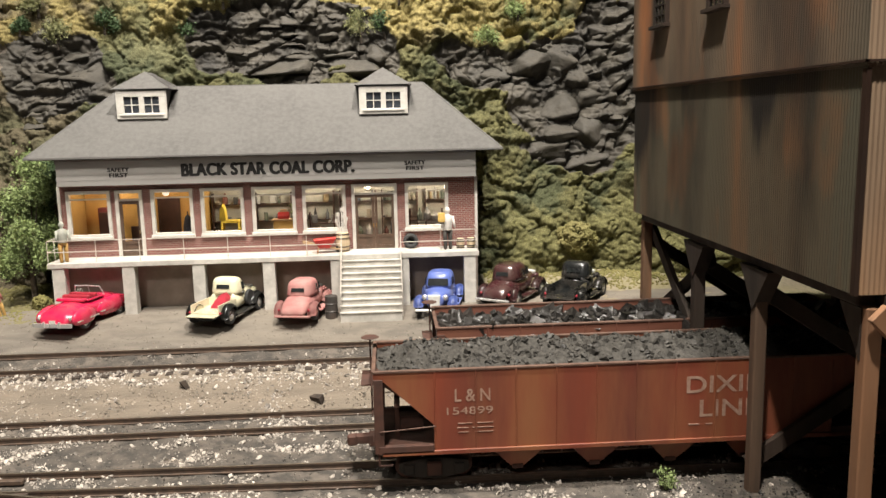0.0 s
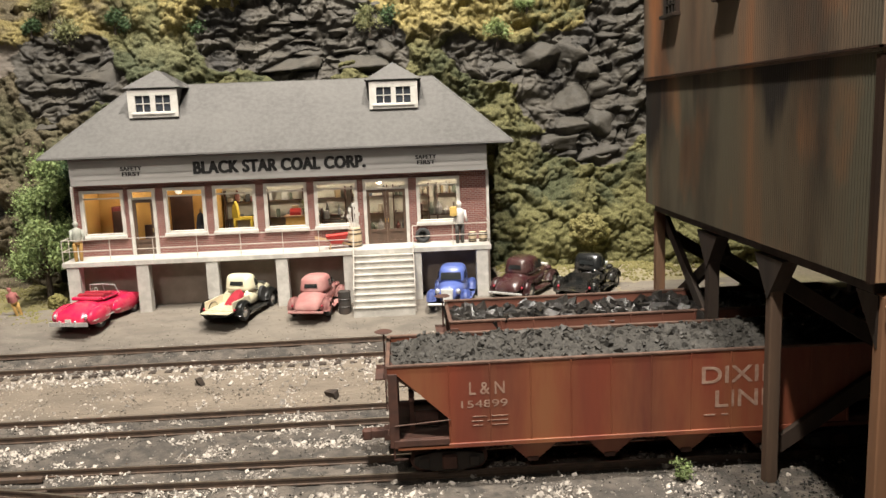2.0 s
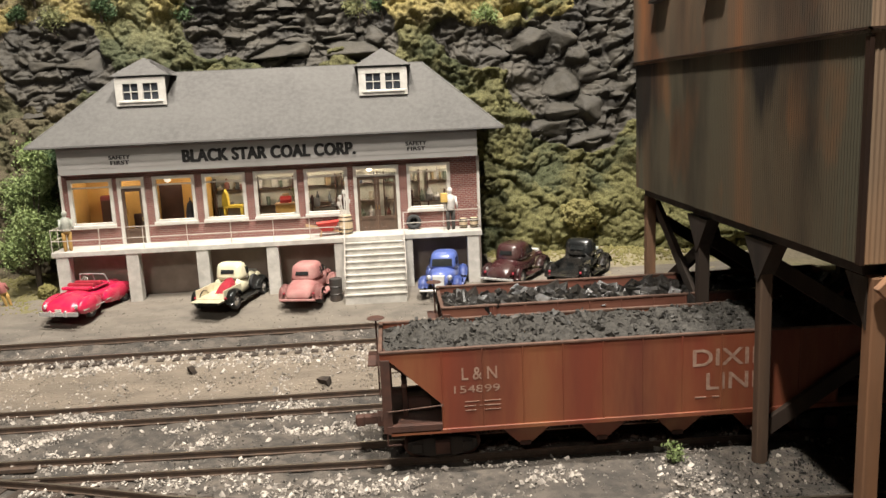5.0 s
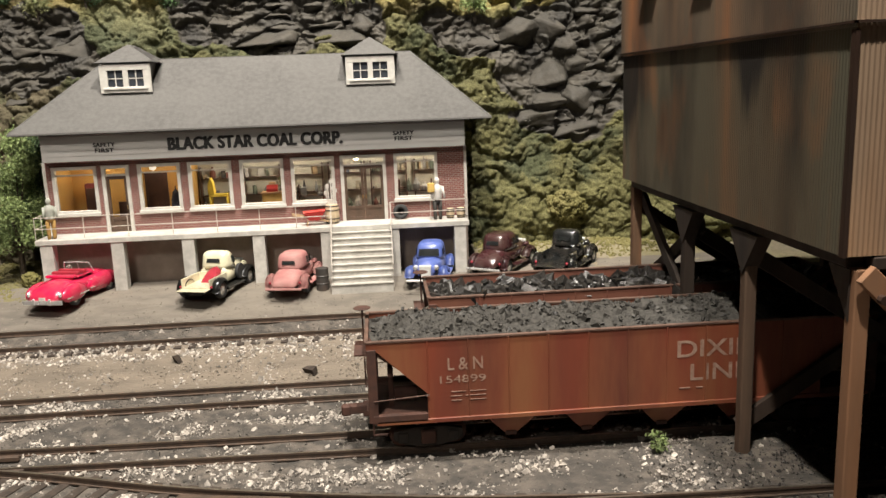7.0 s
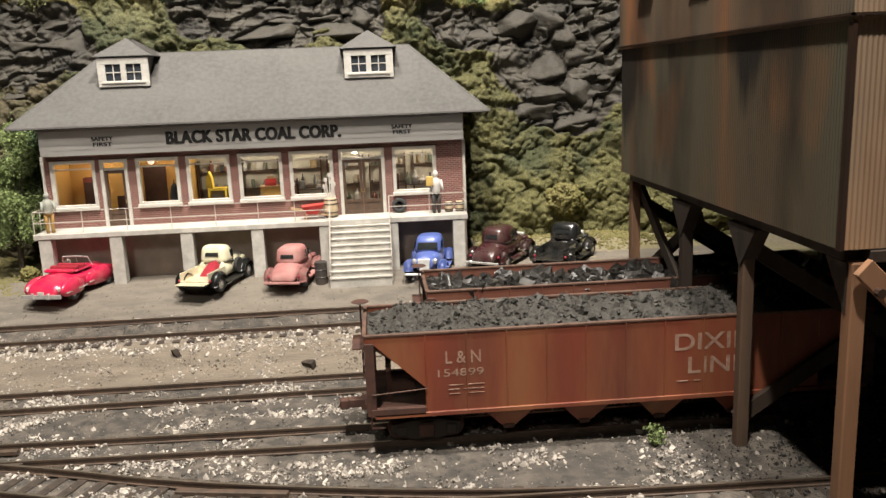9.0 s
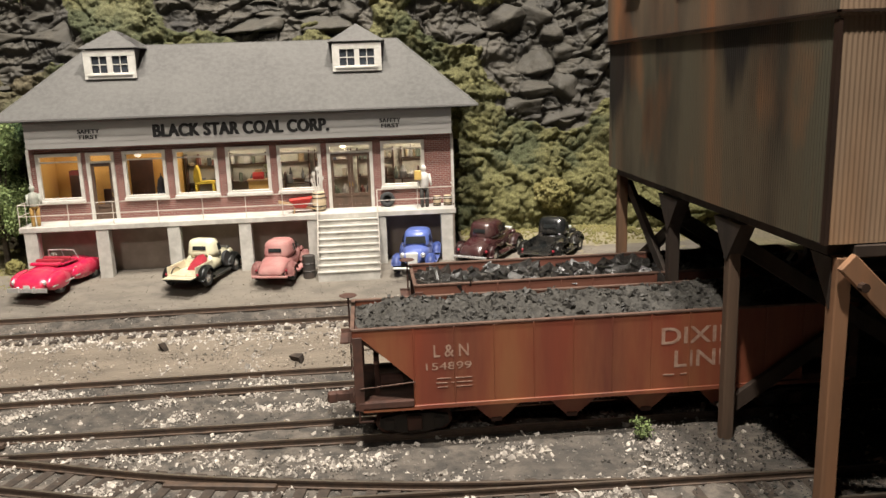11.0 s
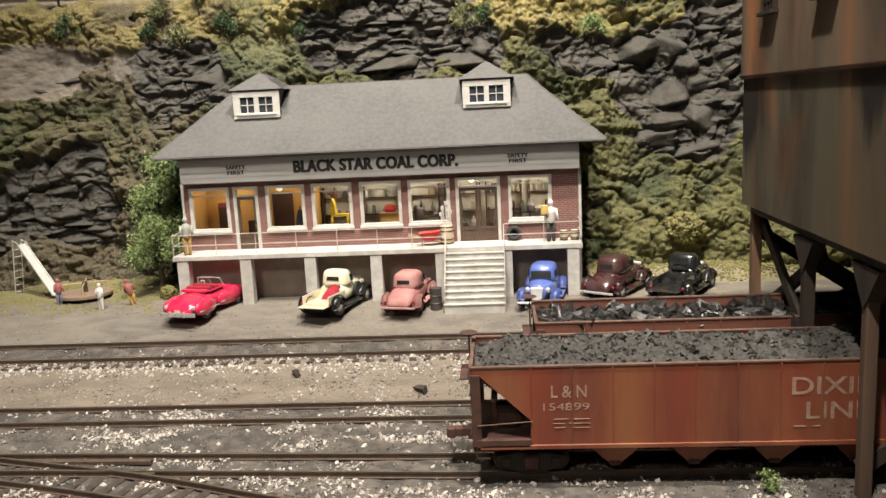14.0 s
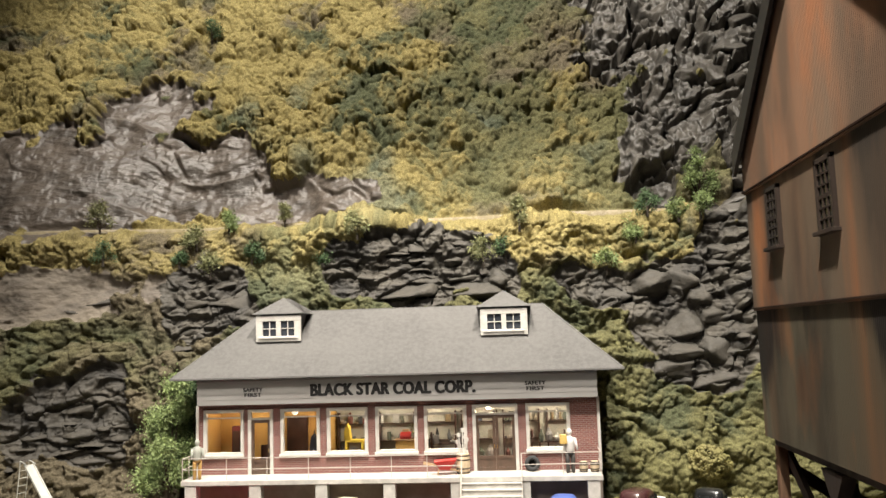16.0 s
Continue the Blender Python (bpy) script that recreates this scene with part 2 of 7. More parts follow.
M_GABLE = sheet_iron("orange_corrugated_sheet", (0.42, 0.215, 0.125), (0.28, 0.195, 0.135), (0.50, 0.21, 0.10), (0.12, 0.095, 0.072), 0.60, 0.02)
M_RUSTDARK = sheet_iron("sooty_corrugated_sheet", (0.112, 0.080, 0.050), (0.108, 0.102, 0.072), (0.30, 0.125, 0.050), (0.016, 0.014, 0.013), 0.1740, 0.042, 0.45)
# rusted sheet in a paler copy, the front's light put into its colour
M_FRONTIRON = sheet_iron("lit_rusted_sheet", (0.42, 0.275, 0.175), (0.35, 0.245, 0.165), (0.50, 0.24, 0.10), (0.22, 0.145, 0.095), 0.60, 0.02)
# one timber in three tones: shade, half light and light are coloured in
M_TIMBER = mat("shade_dark_timber", (0.040, 0.027, 0.019), (0.022, 0.016, 0.012), 120, 0.85, 0.4, stain=(0.075, 0.038, 0.022), stain_scale=30, stain_amount=0.45, stretch=(1, 1, 0.2))
M_TIMBERLIT = mat("lit_brown_timber", (0.240, 0.135, 0.078), (0.13, 0.080, 0.050), 90, 0.85, 0.5, stain=(0.34, 0.155, 0.070), stain_scale=26, stain_amount=0.6, stretch=(1, 1, 0.12))
M_TIMBERMID = mat("half_lit_brown_timber", (0.125, 0.082, 0.054), (0.070, 0.048, 0.034), 90, 0.85, 0.5, stain=(0.16, 0.085, 0.048), stain_scale=26, stain_amount=0.5, stretch=(1, 1, 0.12))
M_TIE = mat("old_tie_wood", (0.06, 0.043, 0.032), (0.034, 0.026, 0.021), 200, 0.9, 0.4)
M_RAIL = mat("rusty_rail_side", (0.10, 0.065, 0.045), (0.065, 0.045, 0.034), 200, 0.6, 0.2)
M_RAILTOP = mat("polished_rail_head", (0.38, 0.33, 0.27), (0.28, 0.235, 0.185), 150, 0.38, 0.0, metal=0.85)
M_HOPPER = mat("weathered_hopper_red", (0.235, 0.053, 0.027), (0.130, 0.038, 0.024), 26, 0.55, 0.2, fine=200, stain=(0.285, 0.120, 0.050), stain_scale=30, stain_amount=0.7, sharp=0.25, stretch=(1, 1, 0.16))
M_HOPPERDARK = mat("rusty_underframe", (0.085, 0.036, 0.024), (0.055, 0.027, 0.02), 120, 0.8, 0.2)
M_COAL = mat("coal", (0.014, 0.013, 0.012), (0.034, 0.031, 0.028), 260, 0.34, 0.8, 0.0006, island=0.6, spec=0.6)
# near black for the bogie sides: the shade under the car as colour
M_BOGIESHADE = mat("bogie_shade_black", (0.022, 0.018, 0.015), (0.035, 0.026, 0.020), 140, 0.8, 0.2)
M_COALDUST = mat("fine_coal", (0.030, 0.027, 0.023), (0.072, 0.066, 0.057), 420, 0.7, 0.9, 0.0010)
M_COALFINE = mat("dusty_coal_lumps", (0.030, 0.028, 0.025), (0.070, 0.065, 0.058), 300, 0.55, 0.8, 0.0006, island=0.5, spec=0.4)
M_ASPHALT = mat("grey_road", (0.165, 0.144, 0.120), (0.115, 0.101, 0.085), 90, 0.9, 0.4, fine=400, stain=(0.215, 0.185, 0.145), stain_scale=14, stain_amount=0.6, stretch=(0.5, 1, 1))
M_GROUND = mat("cindery_ground", (0.140, 0.118, 0.098), (0.060, 0.053, 0.046), 110, 0.95, 1.0, 0.0016, fine=300, stain=(0.046, 0.042, 0.038), stain_scale=14, stain_amount=0.7, sharp=0.6)
M_DIRT = mat("tan_dirt", (0.205, 0.168, 0.130), (0.130, 0.108, 0.085), 90, 0.95, 1.0, 0.0018, fine=420, stain=(0.26, 0.215, 0.165), stain_scale=14, stain_amount=0.6, sharp=0.2, stretch=(0.25, 1, 1))
M_BALLAST = mat("white_ballast_stone", (0.46, 0.415, 0.365), (0.27, 0.24, 0.21), 300, 0.85, 0.3, island=0.55)
M_CINDER = mat("grey_grit", (0.16, 0.145, 0.125), (0.075, 0.068, 0.06), 120, 0.9, 0.2, island=0.7)
M_ROCK = mat("slate_grey_rock", (0.052, 0.047, 0.038), (0.023, 0.021, 0.018), 26, 0.75, 0.9, 0.0014, fine=220, stain=(0.098, 0.085, 0.064), stain_scale=20, stain_amount=0.5)
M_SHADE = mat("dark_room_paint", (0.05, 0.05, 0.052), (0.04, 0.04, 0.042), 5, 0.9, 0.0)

# ---- room round the layout ----
room = part("wall_room", box(-2.6, 3.2, -3.2, 1.4, -1.1, -1.05), M_SHADE)
tagged(room, "dark floor of the exhibition room", "floor", kind="structure")
room.name = "floor"
tagged(part("ceiling", box(-2.6, 3.2, -3.2, 1.4, 1.9, 1.95), M_SHADE), "dark ceiling of the exhibition room", "ceiling", kind="structure")
for wall_name, b in (("wall_south", (-2.6, 3.2, -3.25, -3.2)), ("wall_north", (-2.6, 3.2, 1.4, 1.45)), ("wall_west", (-2.65, -2.6, -3.25, 1.45)), ("wall_east", (3.2, 3.25, -3.25, 1.45))):
    tagged(part(wall_name, box(*b, -1.1, 1.95), M_SHADE), "dark painted wall of the exhibition room", "wall", kind="structure")


# ---- ground ----
GROUND = [(-0.62, -0.036), (-0.20, -0.0345), (-0.155, -0.022), (-0.10, -0.0115), (-0.055, -0.001), (0.0, 0.0), (0.06, 0.002), (0.3, 0.02)]


def ground_z(x, y):
    return float(np.interp(y, [p[0] for p in GROUND], [p[1] for p in GROUND]))


def sheet(name, xs, ys, lift, rough, material, freq=60.0):
    v, f = [], []
    for j, y in enumerate(ys):
        for i, x in enumerate(xs):
            v.append((x, y, ground_z(x, y) + lift + rough * noise.fractal(Vector((x * freq, y * freq, 3.0)), 1.0, 2.0, 4)))
    n = len(xs)
    for j in range(len(ys) - 1):
        for i in range(n - 1):
            a = j * n + i
            f.append((a, a + 1, a + n + 1, a + n))
    return mesh_np(name, v, f, material, True)


tagged(sheet("ground", np.linspace(-1.3, 1.9, 420), np.linspace(-0.62, 0.3, 160), 0.0, 0.0014, M_GROUND), "cinder and dirt ground of a model railway layout", "ground", kind="structure")
tagged(sheet("road", np.linspace(-1.2, 0.62, 200), np.linspace(-0.1025, -0.0035, 30), 0.0012, 0.0002, M_ASPHALT), "dusty grey road in front of the coal office", "road", kind="structure")
tagged(part("layout_fascia", box(-1.3, 1.9, -0.64, -0.62, -1.05, -0.034), M_SHADE), "dark fascia board at the edge of the layout", "fascia", kind="structure")

# ---- the coal company's office ----
GX0, GX1 = -0.006, 0.361
PORCH = 0.047
office = thing("office_building", "brick coal company office with grey hipped roof and lit windows", "building")
# openings in the front wall: x0, x1, z0, kind
OPENINGS = [(0.0005, 0.0385, 0.0640, "window"), (0.0425, 0.0660, PORCH, "door"), (0.0730, 0.1095, 0.0640, "window"), (0.1160, 0.1537, 0.0640, "window"),
            (0.1607, 0.1990, 0.0640, "window"), (0.2052, 0.2435, 0.0640, "window"), (0.2487, 0.2892, PORCH, "double"), (0.2963, 0.3352, 0.0640, "window")]
OTOP = 0.1055
wall_t = 0.004
x = GX0
for x0, x1, z0, kind in OPENINGS:
    part("brick_pier", box(x, x0, 0.0, wall_t, PORCH, OTOP), M_BRICK, office, "dark red brick wall")
    if z0 > PORCH:
        part("brick_apron", box(x0, x1, 0.0, wall_t, PORCH, z0), M_BRICK, office)
    x = x1
part("brick_pier", box(x, GX1, 0.0, wall_t, PORCH, OTOP), M_BRICK, office)
part("brick_lintel", box(GX0, GX1, 0.0, wall_t, OTOP, 0.1106), M_BRICK, office)
bm = box(GX0, GX0 + wall_t, wall_t, 0.107, 0.0, 0.133)
box(GX1 - wall_t, GX1, wall_t, 0.107, 0.0, 0.133, bm=bm)
box(GX0, GX1, 0.107, 0.110, 0.0, 0.133, bm=bm)
part("side_wall", bm, M_BRICK, office)
part("cellar_wall", box(GX0, GX1, -0.0030, 0.0015, -0.002, PORCH - 0.0045), M_UNDER, office, "brown plastered wall under the porch")
frieze = part("frieze", box(-0.0018, 0.3595, -0.0102, wall_t, 0.1105, 0.1338), M_FRIEZE, office, "greyed white sign board")
for k in range(5):
    z0 = 0.1105 + 0.00466 * k
    part("board", prism([(-0.0110, z0), (-0.0108, z0 + 0.0045), (-0.0102, z0 + 0.0045), (-0.0102, z0)], "x", -0.0018, 0.3595), M_FRIEZE, frieze)
bm = box(-0.0018, 0.3595, -0.0120, -0.0110, 0.1305, 0.1338)
part("frieze_moulding", bm, M_FRIEZE, office)
for x in (GX0 - 0.0006, GX1 - 0.0018):
    part("corner_trim", box(x, x + 0.0024, -0.0014, 0.0, PORCH, 0.1100, 0.0002), M_WHITE, office)
FRONT = pose(0, 0, 0, 90, 0, 0)
# the heavy strokes are laid on in several coats of paint, each a hair beside the last
for k, (dx, dz) in enumerate(((0.0, 0.0), (0.0004, 0.0003), (0.0008, -0.0001), (0.0012, 0.0003), (0.0005, -0.0002), (0.0015, 0.0))):
    lettering("sign_letters", "BLACK STAR COAL CORP.", 0.0106, Matrix.Translation((0.1036 + dx, -0.01115 - k * 0.00003, 0.1171 + dz)) @ FRONT, M_LETTER, office, 1.06, 0.1480, 0.014)
for x in (0.0415, 0.2966):
    for word, z, wd in (("SAFETY", 0.1222, 0.0180), ("FIRST", 0.1176, 0.0156)):
        for k in (0, 1, 2):
            lettering("small_letters", word, 0.0035, Matrix.Translation((x + 0.00022 * k + (0.0012 if word == "FIRST" else 0), -0.01115 - k * 0.00003, z)) @ FRONT, M_LETTER, office, 1.1, wd, 0.014)

# windows and doors
for x0, x1, z0, kind in OPENINGS:
    fw = 0.0029
    bm = box(x0, x0 + fw, -0.0016, 0.0026, z0, OTOP, 0.0002)
    box(x1 - fw, x1, -0.0016, 0.0026, z0, OTOP, 0.0002, bm=bm)
    box(x0 + fw, x1 - fw, -0.0016, 0.0026, OTOP - fw, OTOP, 0.0002, bm=bm)
    if kind == "window":
        box(x0 + fw, x1 - fw, -0.0016, 0.0026, z0, z0 + fw, 0.0002, bm=bm)
    w = part({"window": "window", "door": "door", "double": "double_door"}[kind], bm, M_WHITE, office, {"window": "white-framed shop window", "door": "white-framed brown door", "double": "pair of glazed brown doors"}[kind])
    if kind == "window":
        part("sill", box(x0 - 0.0008, x1 + 0.0008, -0.0034, -0.0016, z0 - 0.0012, z0 + 0.0012, 0.0003), M_WHITE, w)
        part("transom_bar", box(x0 + fw, x1 - fw, -0.0004, 0.0020, 0.0973, 0.0985), M_WHITE, w)
        part("pane", box(x0 + fw, x1 - fw, 0.0008, 0.0012, z0 + fw, OTOP - fw), M_GLASS, w).visible_shadow = False
    else:
        part("transom_bar", box(x0 + fw, x1 - fw, -0.0006, 0.0020, 0.0958, 0.0976), M_WHITE, w)
        part("pane", box(x0 + fw, x1 - fw, 0.0008, 0.0012, 0.0976, OTOP - fw), M_GLASS, w).visible_shadow = False
        leaves = [(x0 + fw, x1 - fw)] if kind == "door" else [(x0 + fw, (x0 + x1) / 2 - 0.0001), ((x0 + x1) / 2 + 0.0001, x1 - fw)]
        for a, b in leaves:
            st = 0.0024
            bm = box(a, a + st, 0.0, 0.0018, PORCH, 0.0958)
            box(b - st, b, 0.0, 0.0018, PORCH, 0.0958, bm=bm)
            box(a + st, b - st, 0.0, 0.0018, 0.0930, 0.0958, bm=bm)
            box(a + st, b - st, 0.0, 0.0018, 0.0575, 0.0600, bm=bm)
            box(a + st, b - st, 0.0, 0.0018, PORCH, 0.0500, bm=bm)
            box(a + st, b - st, 0.0007, 0.0014, 0.0500, 0.0575, bm=bm)
            part("door_leaf", bm, M_DOORBROWN, w, "brown stile-and-rail door leaf")
            part("pane", box(a + st, b - st, 0.0007, 0.0011, 0.0600, 0.0930), M_GLASS, w).visible_shadow = False
            hx = b - 0.0012 if (a, b) == leaves[0] else a + 0.0012
            part("door_handle", rod((hx, -0.0010, 0.0665), (hx, -0.0010, 0.0700), 0.0004, 6), mat("brass", (0.65, 0.45, 0.18), (0.5, 0.35, 0.14), 90, 0.3, 0.0, metal=0.9), w)

# roof
EX0, EX1, EY0, EY1, EZ, RZ = -0.0250, 0.3826, -0.0160, 0.113, 0.1352, 0.1955
RY = (EY0 + EY1) / 2
RI = 0.0662
bm = bmesh.new()
lo = [bm.verts.new(p) for p in ((EX0, EY0, EZ), (EX1, EY0, EZ), (EX1, EY1, EZ), (EX0, EY1, EZ))]
up = [bm.verts.new(p) for p in ((EX0 + RI, RY, RZ), (EX1 - RI, RY, RZ))]
for f in ((lo[0], lo[1], up[1], up[0]), (lo[1], lo[2], up[1]), (lo[2], lo[3], up[0], up[1]), (lo[3], lo[0], up[0])):
    bm.faces.new(f)
bmesh.ops.solidify(bm, geom=bm.faces[:], thickness=0.0016)
part("roof", bm, M_ROOF, office, "grey shingled hip roof")
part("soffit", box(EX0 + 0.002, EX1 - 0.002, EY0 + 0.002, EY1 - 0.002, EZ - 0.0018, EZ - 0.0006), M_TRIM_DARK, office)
for a, b in (((EX0, EY0, EZ), (EX1, EY0, EZ)), ((EX0, EY0, EZ), (EX0, EY1, EZ)), ((EX1, EY0, EZ), (EX1, EY1, EZ))):
    part("gutter", beam((a[0], a[1], a[2] - 0.0004), (b[0], b[1], b[2] - 0.0004), 0.0016, 0.0016), M_ROOF, office)
for a, b in ((lo_, up_) for lo_, up_ in (((EX0, EY0, EZ), (EX0 + RI, RY, RZ)), ((EX1, EY0, EZ), (EX1 - RI, RY, RZ)), ((EX0 + RI, RY, RZ), (EX1 - RI, RY, RZ)))):
    part("ridge_cap", beam(a, b, 0.0014, 0.0014), M_ROOF, office)
# shingle courses, each a thin strip lapped over the one below
def shingle_row(k, rows, parent, m, x0, x1, inset0, y0, y1, z0, z1, tab=0.0046):
    """One course on a slope that rises from (y0, z0) to (y1, z1) and narrows by inset0 on each side."""
    rs = np.random.RandomState(700 + k)
    s0, s1 = k / rows, min(1.0, (k + 1.15) / rows)
    up = Vector((0, -(z1 - z0), y1 - y0)).normalized()
    a, b = x0 + inset0 * s0 + 0.0006, x1 - inset0 * s0 - 0.0006
    v, f = [], []
    x = a
    while x < b:
        xa, xb = max(a, x), min(b, x + tab)
        if xb - xa > 0.0005:
            lip = 0.00014 + rs.uniform(-0.00004, 0.00004)
            dip = rs.uniform(-0.0002, 0.0002) / max(1e-4, abs(z1 - z0))
            n = len(v)
            for s_, h in ((s0 + dip, lip), (s1, 0.00018)):
                mid, half = (xa + xb) / 2, (xb - xa) / 2
                for q in (-1, 1):
                    base = Vector((min(max(mid + q * half, x0 + inset0 * s_), x1 - inset0 * s_), y0 + (y1 - y0) * s_, z0 + (z1 - z0) * s_))
                    v += [tuple(base - up * 0.0003), tuple(base + up * h)]
            f += [(n + 1, n + 3, n + 7, n + 5), (n, n + 2, n + 3, n + 1), (n, n + 1, n + 5, n + 4), (n + 2, n + 6, n + 7, n + 3)]
        x += tab
    return mesh_np("shingle_course", v, f, m, False, parent)


M_SHINGLE = mat("grey_shingles", (0.103, 0.099, 0.094), (0.084, 0.080, 0.076), 260, 0.9, 0.35, stain=(0.124, 0.119, 0.112), stain_scale=16, stain_amount=0.45, island=0.02)
for k in range(26):
    shingle_row(k, 26, office, M_SHINGLE, EX0, EX1, RI, EY0, RY, EZ + 0.0003, RZ + 0.0003, 1.0)
# dormers
for dx in (0.0673, 0.2798):
    d = part("dormer", box(dx - 0.0195, dx + 0.0195, 0.0162, 0.060, 0.160, 0.1925), M_ROOF, office, "small hipped dormer with a white double window")
    bm = bmesh.new()
    base = [bm.verts.new(p) for p in ((dx - 0.0255, 0.0125, 0.1925), (dx + 0.0255, 0.0125, 0.1925), (dx + 0.0255, 0.072, 0.1925), (dx - 0.0255, 0.072, 0.1925))]
    top = [bm.verts.new(p) for p in ((dx + 0.0010, 0.0330, 0.2085), (dx + 0.0010, 0.0520, 0.2085))]
    for f in ((base[0], base[1], top[0]), (base[1], base[2], top[1], top[0]), (base[2], base[3], top[1]), (base[3], base[0], top[0], top[1])):
        bm.faces.new(f)
    bmesh.ops.solidify(bm, geom=bm.faces[:], thickness=0.0012)
    part("dormer_roof", bm, M_ROOF, d)
    for k in range(7):
        shingle_row(k, 7, d, M_SHINGLE, dx - 0.0255, dx + 0.0255, 0.0255, 0.0125, 0.0330, 0.1928, 0.2088, 1.0)
    fz0, fz1, fx0, fx1 = 0.1668, 0.1912, dx - 0.0217, dx + 0.0217
    bm = box(fx0, fx1, 0.0140, 0.0162, fz0, fz0 + 0.0052, 0.0002)
    box(fx0, fx1, 0.0140, 0.0162, fz1 - 0.0052, fz1, 0.0002, bm=bm)
    box(fx0, fx0 + 0.0064, 0.0140, 0.0162, fz0 + 0.0052, fz1 - 0.0052, bm=bm)
    box(fx1 - 0.0064, fx1, 0.0140, 0.0162, fz0 + 0.0052, fz1 - 0.0052, bm=bm)
    box(dx - 0.0022, dx + 0.0022, 0.0140, 0.0162, fz0 + 0.0052, fz1 - 0.0052, bm=bm)
    box(fx0 + 0.003, fx1 - 0.003, 0.0128, 0.0140, fz0 + 0.0028, fz0 + 0.0044, 0.0002, bm=bm)
    part("window_surround", bm, M_WHITE, d, "bright white window frame")
    for a, b in ((fx0 + 0.0064, dx - 0.0022), (dx + 0.0022, fx1 - 0.0064)):
        part("pane", box(a, b, 0.0158, 0.0166, fz0 + 0.0052, fz1 - 0.0052), M_PANE_DARK, d)
        bm = box((a + b) / 2 - 0.0004, (a + b) / 2 + 0.0004, 0.0150, 0.0156, fz0 + 0.0052, fz1 - 0.0052)
        box(a, b, 0.0150, 0.0156, (fz0 + fz1) / 2 - 0.0004, (fz0 + fz1) / 2 + 0.0004, bm=bm)
        part("glazing_bar", bm, M_WHITE, d)

# porch, columns, steps
porch = thing("porch", "concrete porch on square pillars with pipe railings", "porch")
part("slab", box(-0.0085, 0.3592, -0.0312, -0.0002, PORCH - 0.0045, PORCH, 0.0004), M_CONCRETE, porch)
COLS = (0.0, 0.0582, 0.1172, 0.1769, 0.2351, 0.2928, 0.3512)
for cx in COLS:
    bm = box(cx - 0.0052, cx + 0.0052, -0.0305, -0.0205, -0.002, PORCH - 0.0045, 0.0003)
    part("pillar", bm, M_CONCRETE, porch, "square concrete pillar")
RAIL_R = 0.00034
M_PIPE = mat("white_pipe_paint", (0.52, 0.48, 0.43), (0.42, 0.37, 0.32), 300, 0.5, 0.0)


def railing(points, posts):
    for z in (PORCH + 0.0095, PORCH + 0.0190):
        bm = None
        for a, b in zip(points, points[1:]):
            bm = rod((*a, z), (*b, z), RAIL_R, 6, bm)
        part("rail", bm, M_PIPE, porch)
    for p in posts:
        part("rail_post", rod((*p, PORCH), (*p, PORCH + 0.0192), RAIL_R, 6), M_PIPE, porch)


RY0 = -0.0298
railing([(-0.0075, -0.002), (-0.0075, RY0), (0.2398, RY0)], [(-0.0075, RY0), (-0.0075, -0.015), (0.0325, RY0), (0.0690, RY0), (0.1060, RY0), (0.1430, RY0), (0.1790, RY0), (0.2100, RY0), (0.2398, RY0)])
railing([(0.2912, RY0), (0.3582, RY0), (0.3582, -0.002)], [(0.2912, RY0), (0.3260, RY0), (0.3582, RY0), (0.3582, -0.015)])
steps = thing("front_steps", "pale concrete front steps with thin pipe handrails", "stairs")
NS = 9
M_STEP = mat("pale_step_paint", (0.52, 0.50, 0.46), (0.43, 0.41, 0.37), 120, 0.8, 0.3, stain=(0.30, 0.27, 0.23), stain_scale=50, stain_amount=0.6)
SY0, SY1 = -0.0700, -0.0312
for k in range(NS):
    z1 = PORCH * (k + 1) / (NS + 1)
    y0 = SY0 + (SY1 - SY0) * k / NS
    bm = box(0.2392, 0.2902, y0, SY1 + 0.0, (z1 - PORCH / (NS + 1)) if k else -0.006, z1 - 0.0007)
    part("riser", bm, M_CONCRETE, steps)
    part("tread", box(0.2386, 0.2908, y0 - 0.0008, y0 + 0.0050, z1 - 0.0007, z1 + 0.0002, 0.0001), M_STEP, steps)
for x in (0.2400, 0.2908):
    for h in (0.0190, 0.0100):
        part("handrail", rod((x, RY0, PORCH + h), (x, SY0, h + 0.001), RAIL_R, 6), M_PIPE, steps)
    part("handrail_post", rod((x, SY0, 0.0), (x, SY0, 0.020), RAIL_R, 6), M_PIPE, steps)

# rooms behind the windows
M_OCHRE = mat("ochre_plaster", (0.60, 0.36, 0.10), (0.54, 0.31, 0.085), 40, 0.8, 0.1)
M_CREAM = mat("cream_shop_wall", (0.50, 0.49, 0.42), (0.42, 0.41, 0.35), 60, 0.8, 0.1)
M_BOARD = mat("brown_floorboards", (0.20, 0.12, 0.07), (0.14, 0.085, 0.05), 80, 0.7, 0.1, stretch=(0.2, 1, 1))
M_DKWOOD = mat("dark_varnished_wood", (0.075, 0.035, 0.022), (0.05, 0.025, 0.016), 90, 0.4, 0.1)
inner = thing("office_interior", "lit rooms behind the office windows", "room")
part("floorboards", box(GX0 + wall_t, GX1 - wall_t, wall_t, 0.062, PORCH - 0.002, PORCH - 0.0005), M_BOARD, inner)
part("room_ceiling", box(GX0 + wall_t, GX1 - wall_t, wall_t, 0.062, 0.1095, 0.1105), M_WHITE, inner)
part("office_back_wall", box(GX0 + wall_t, 0.110, 0.048, 0.050, PORCH, 0.1095), M_OCHRE, inner)
part("office_end_wall", box(GX0 + wall_t, GX0 + wall_t + 0.001, wall_t, 0.048, PORCH, 0.1095), M_OCHRE, inner)
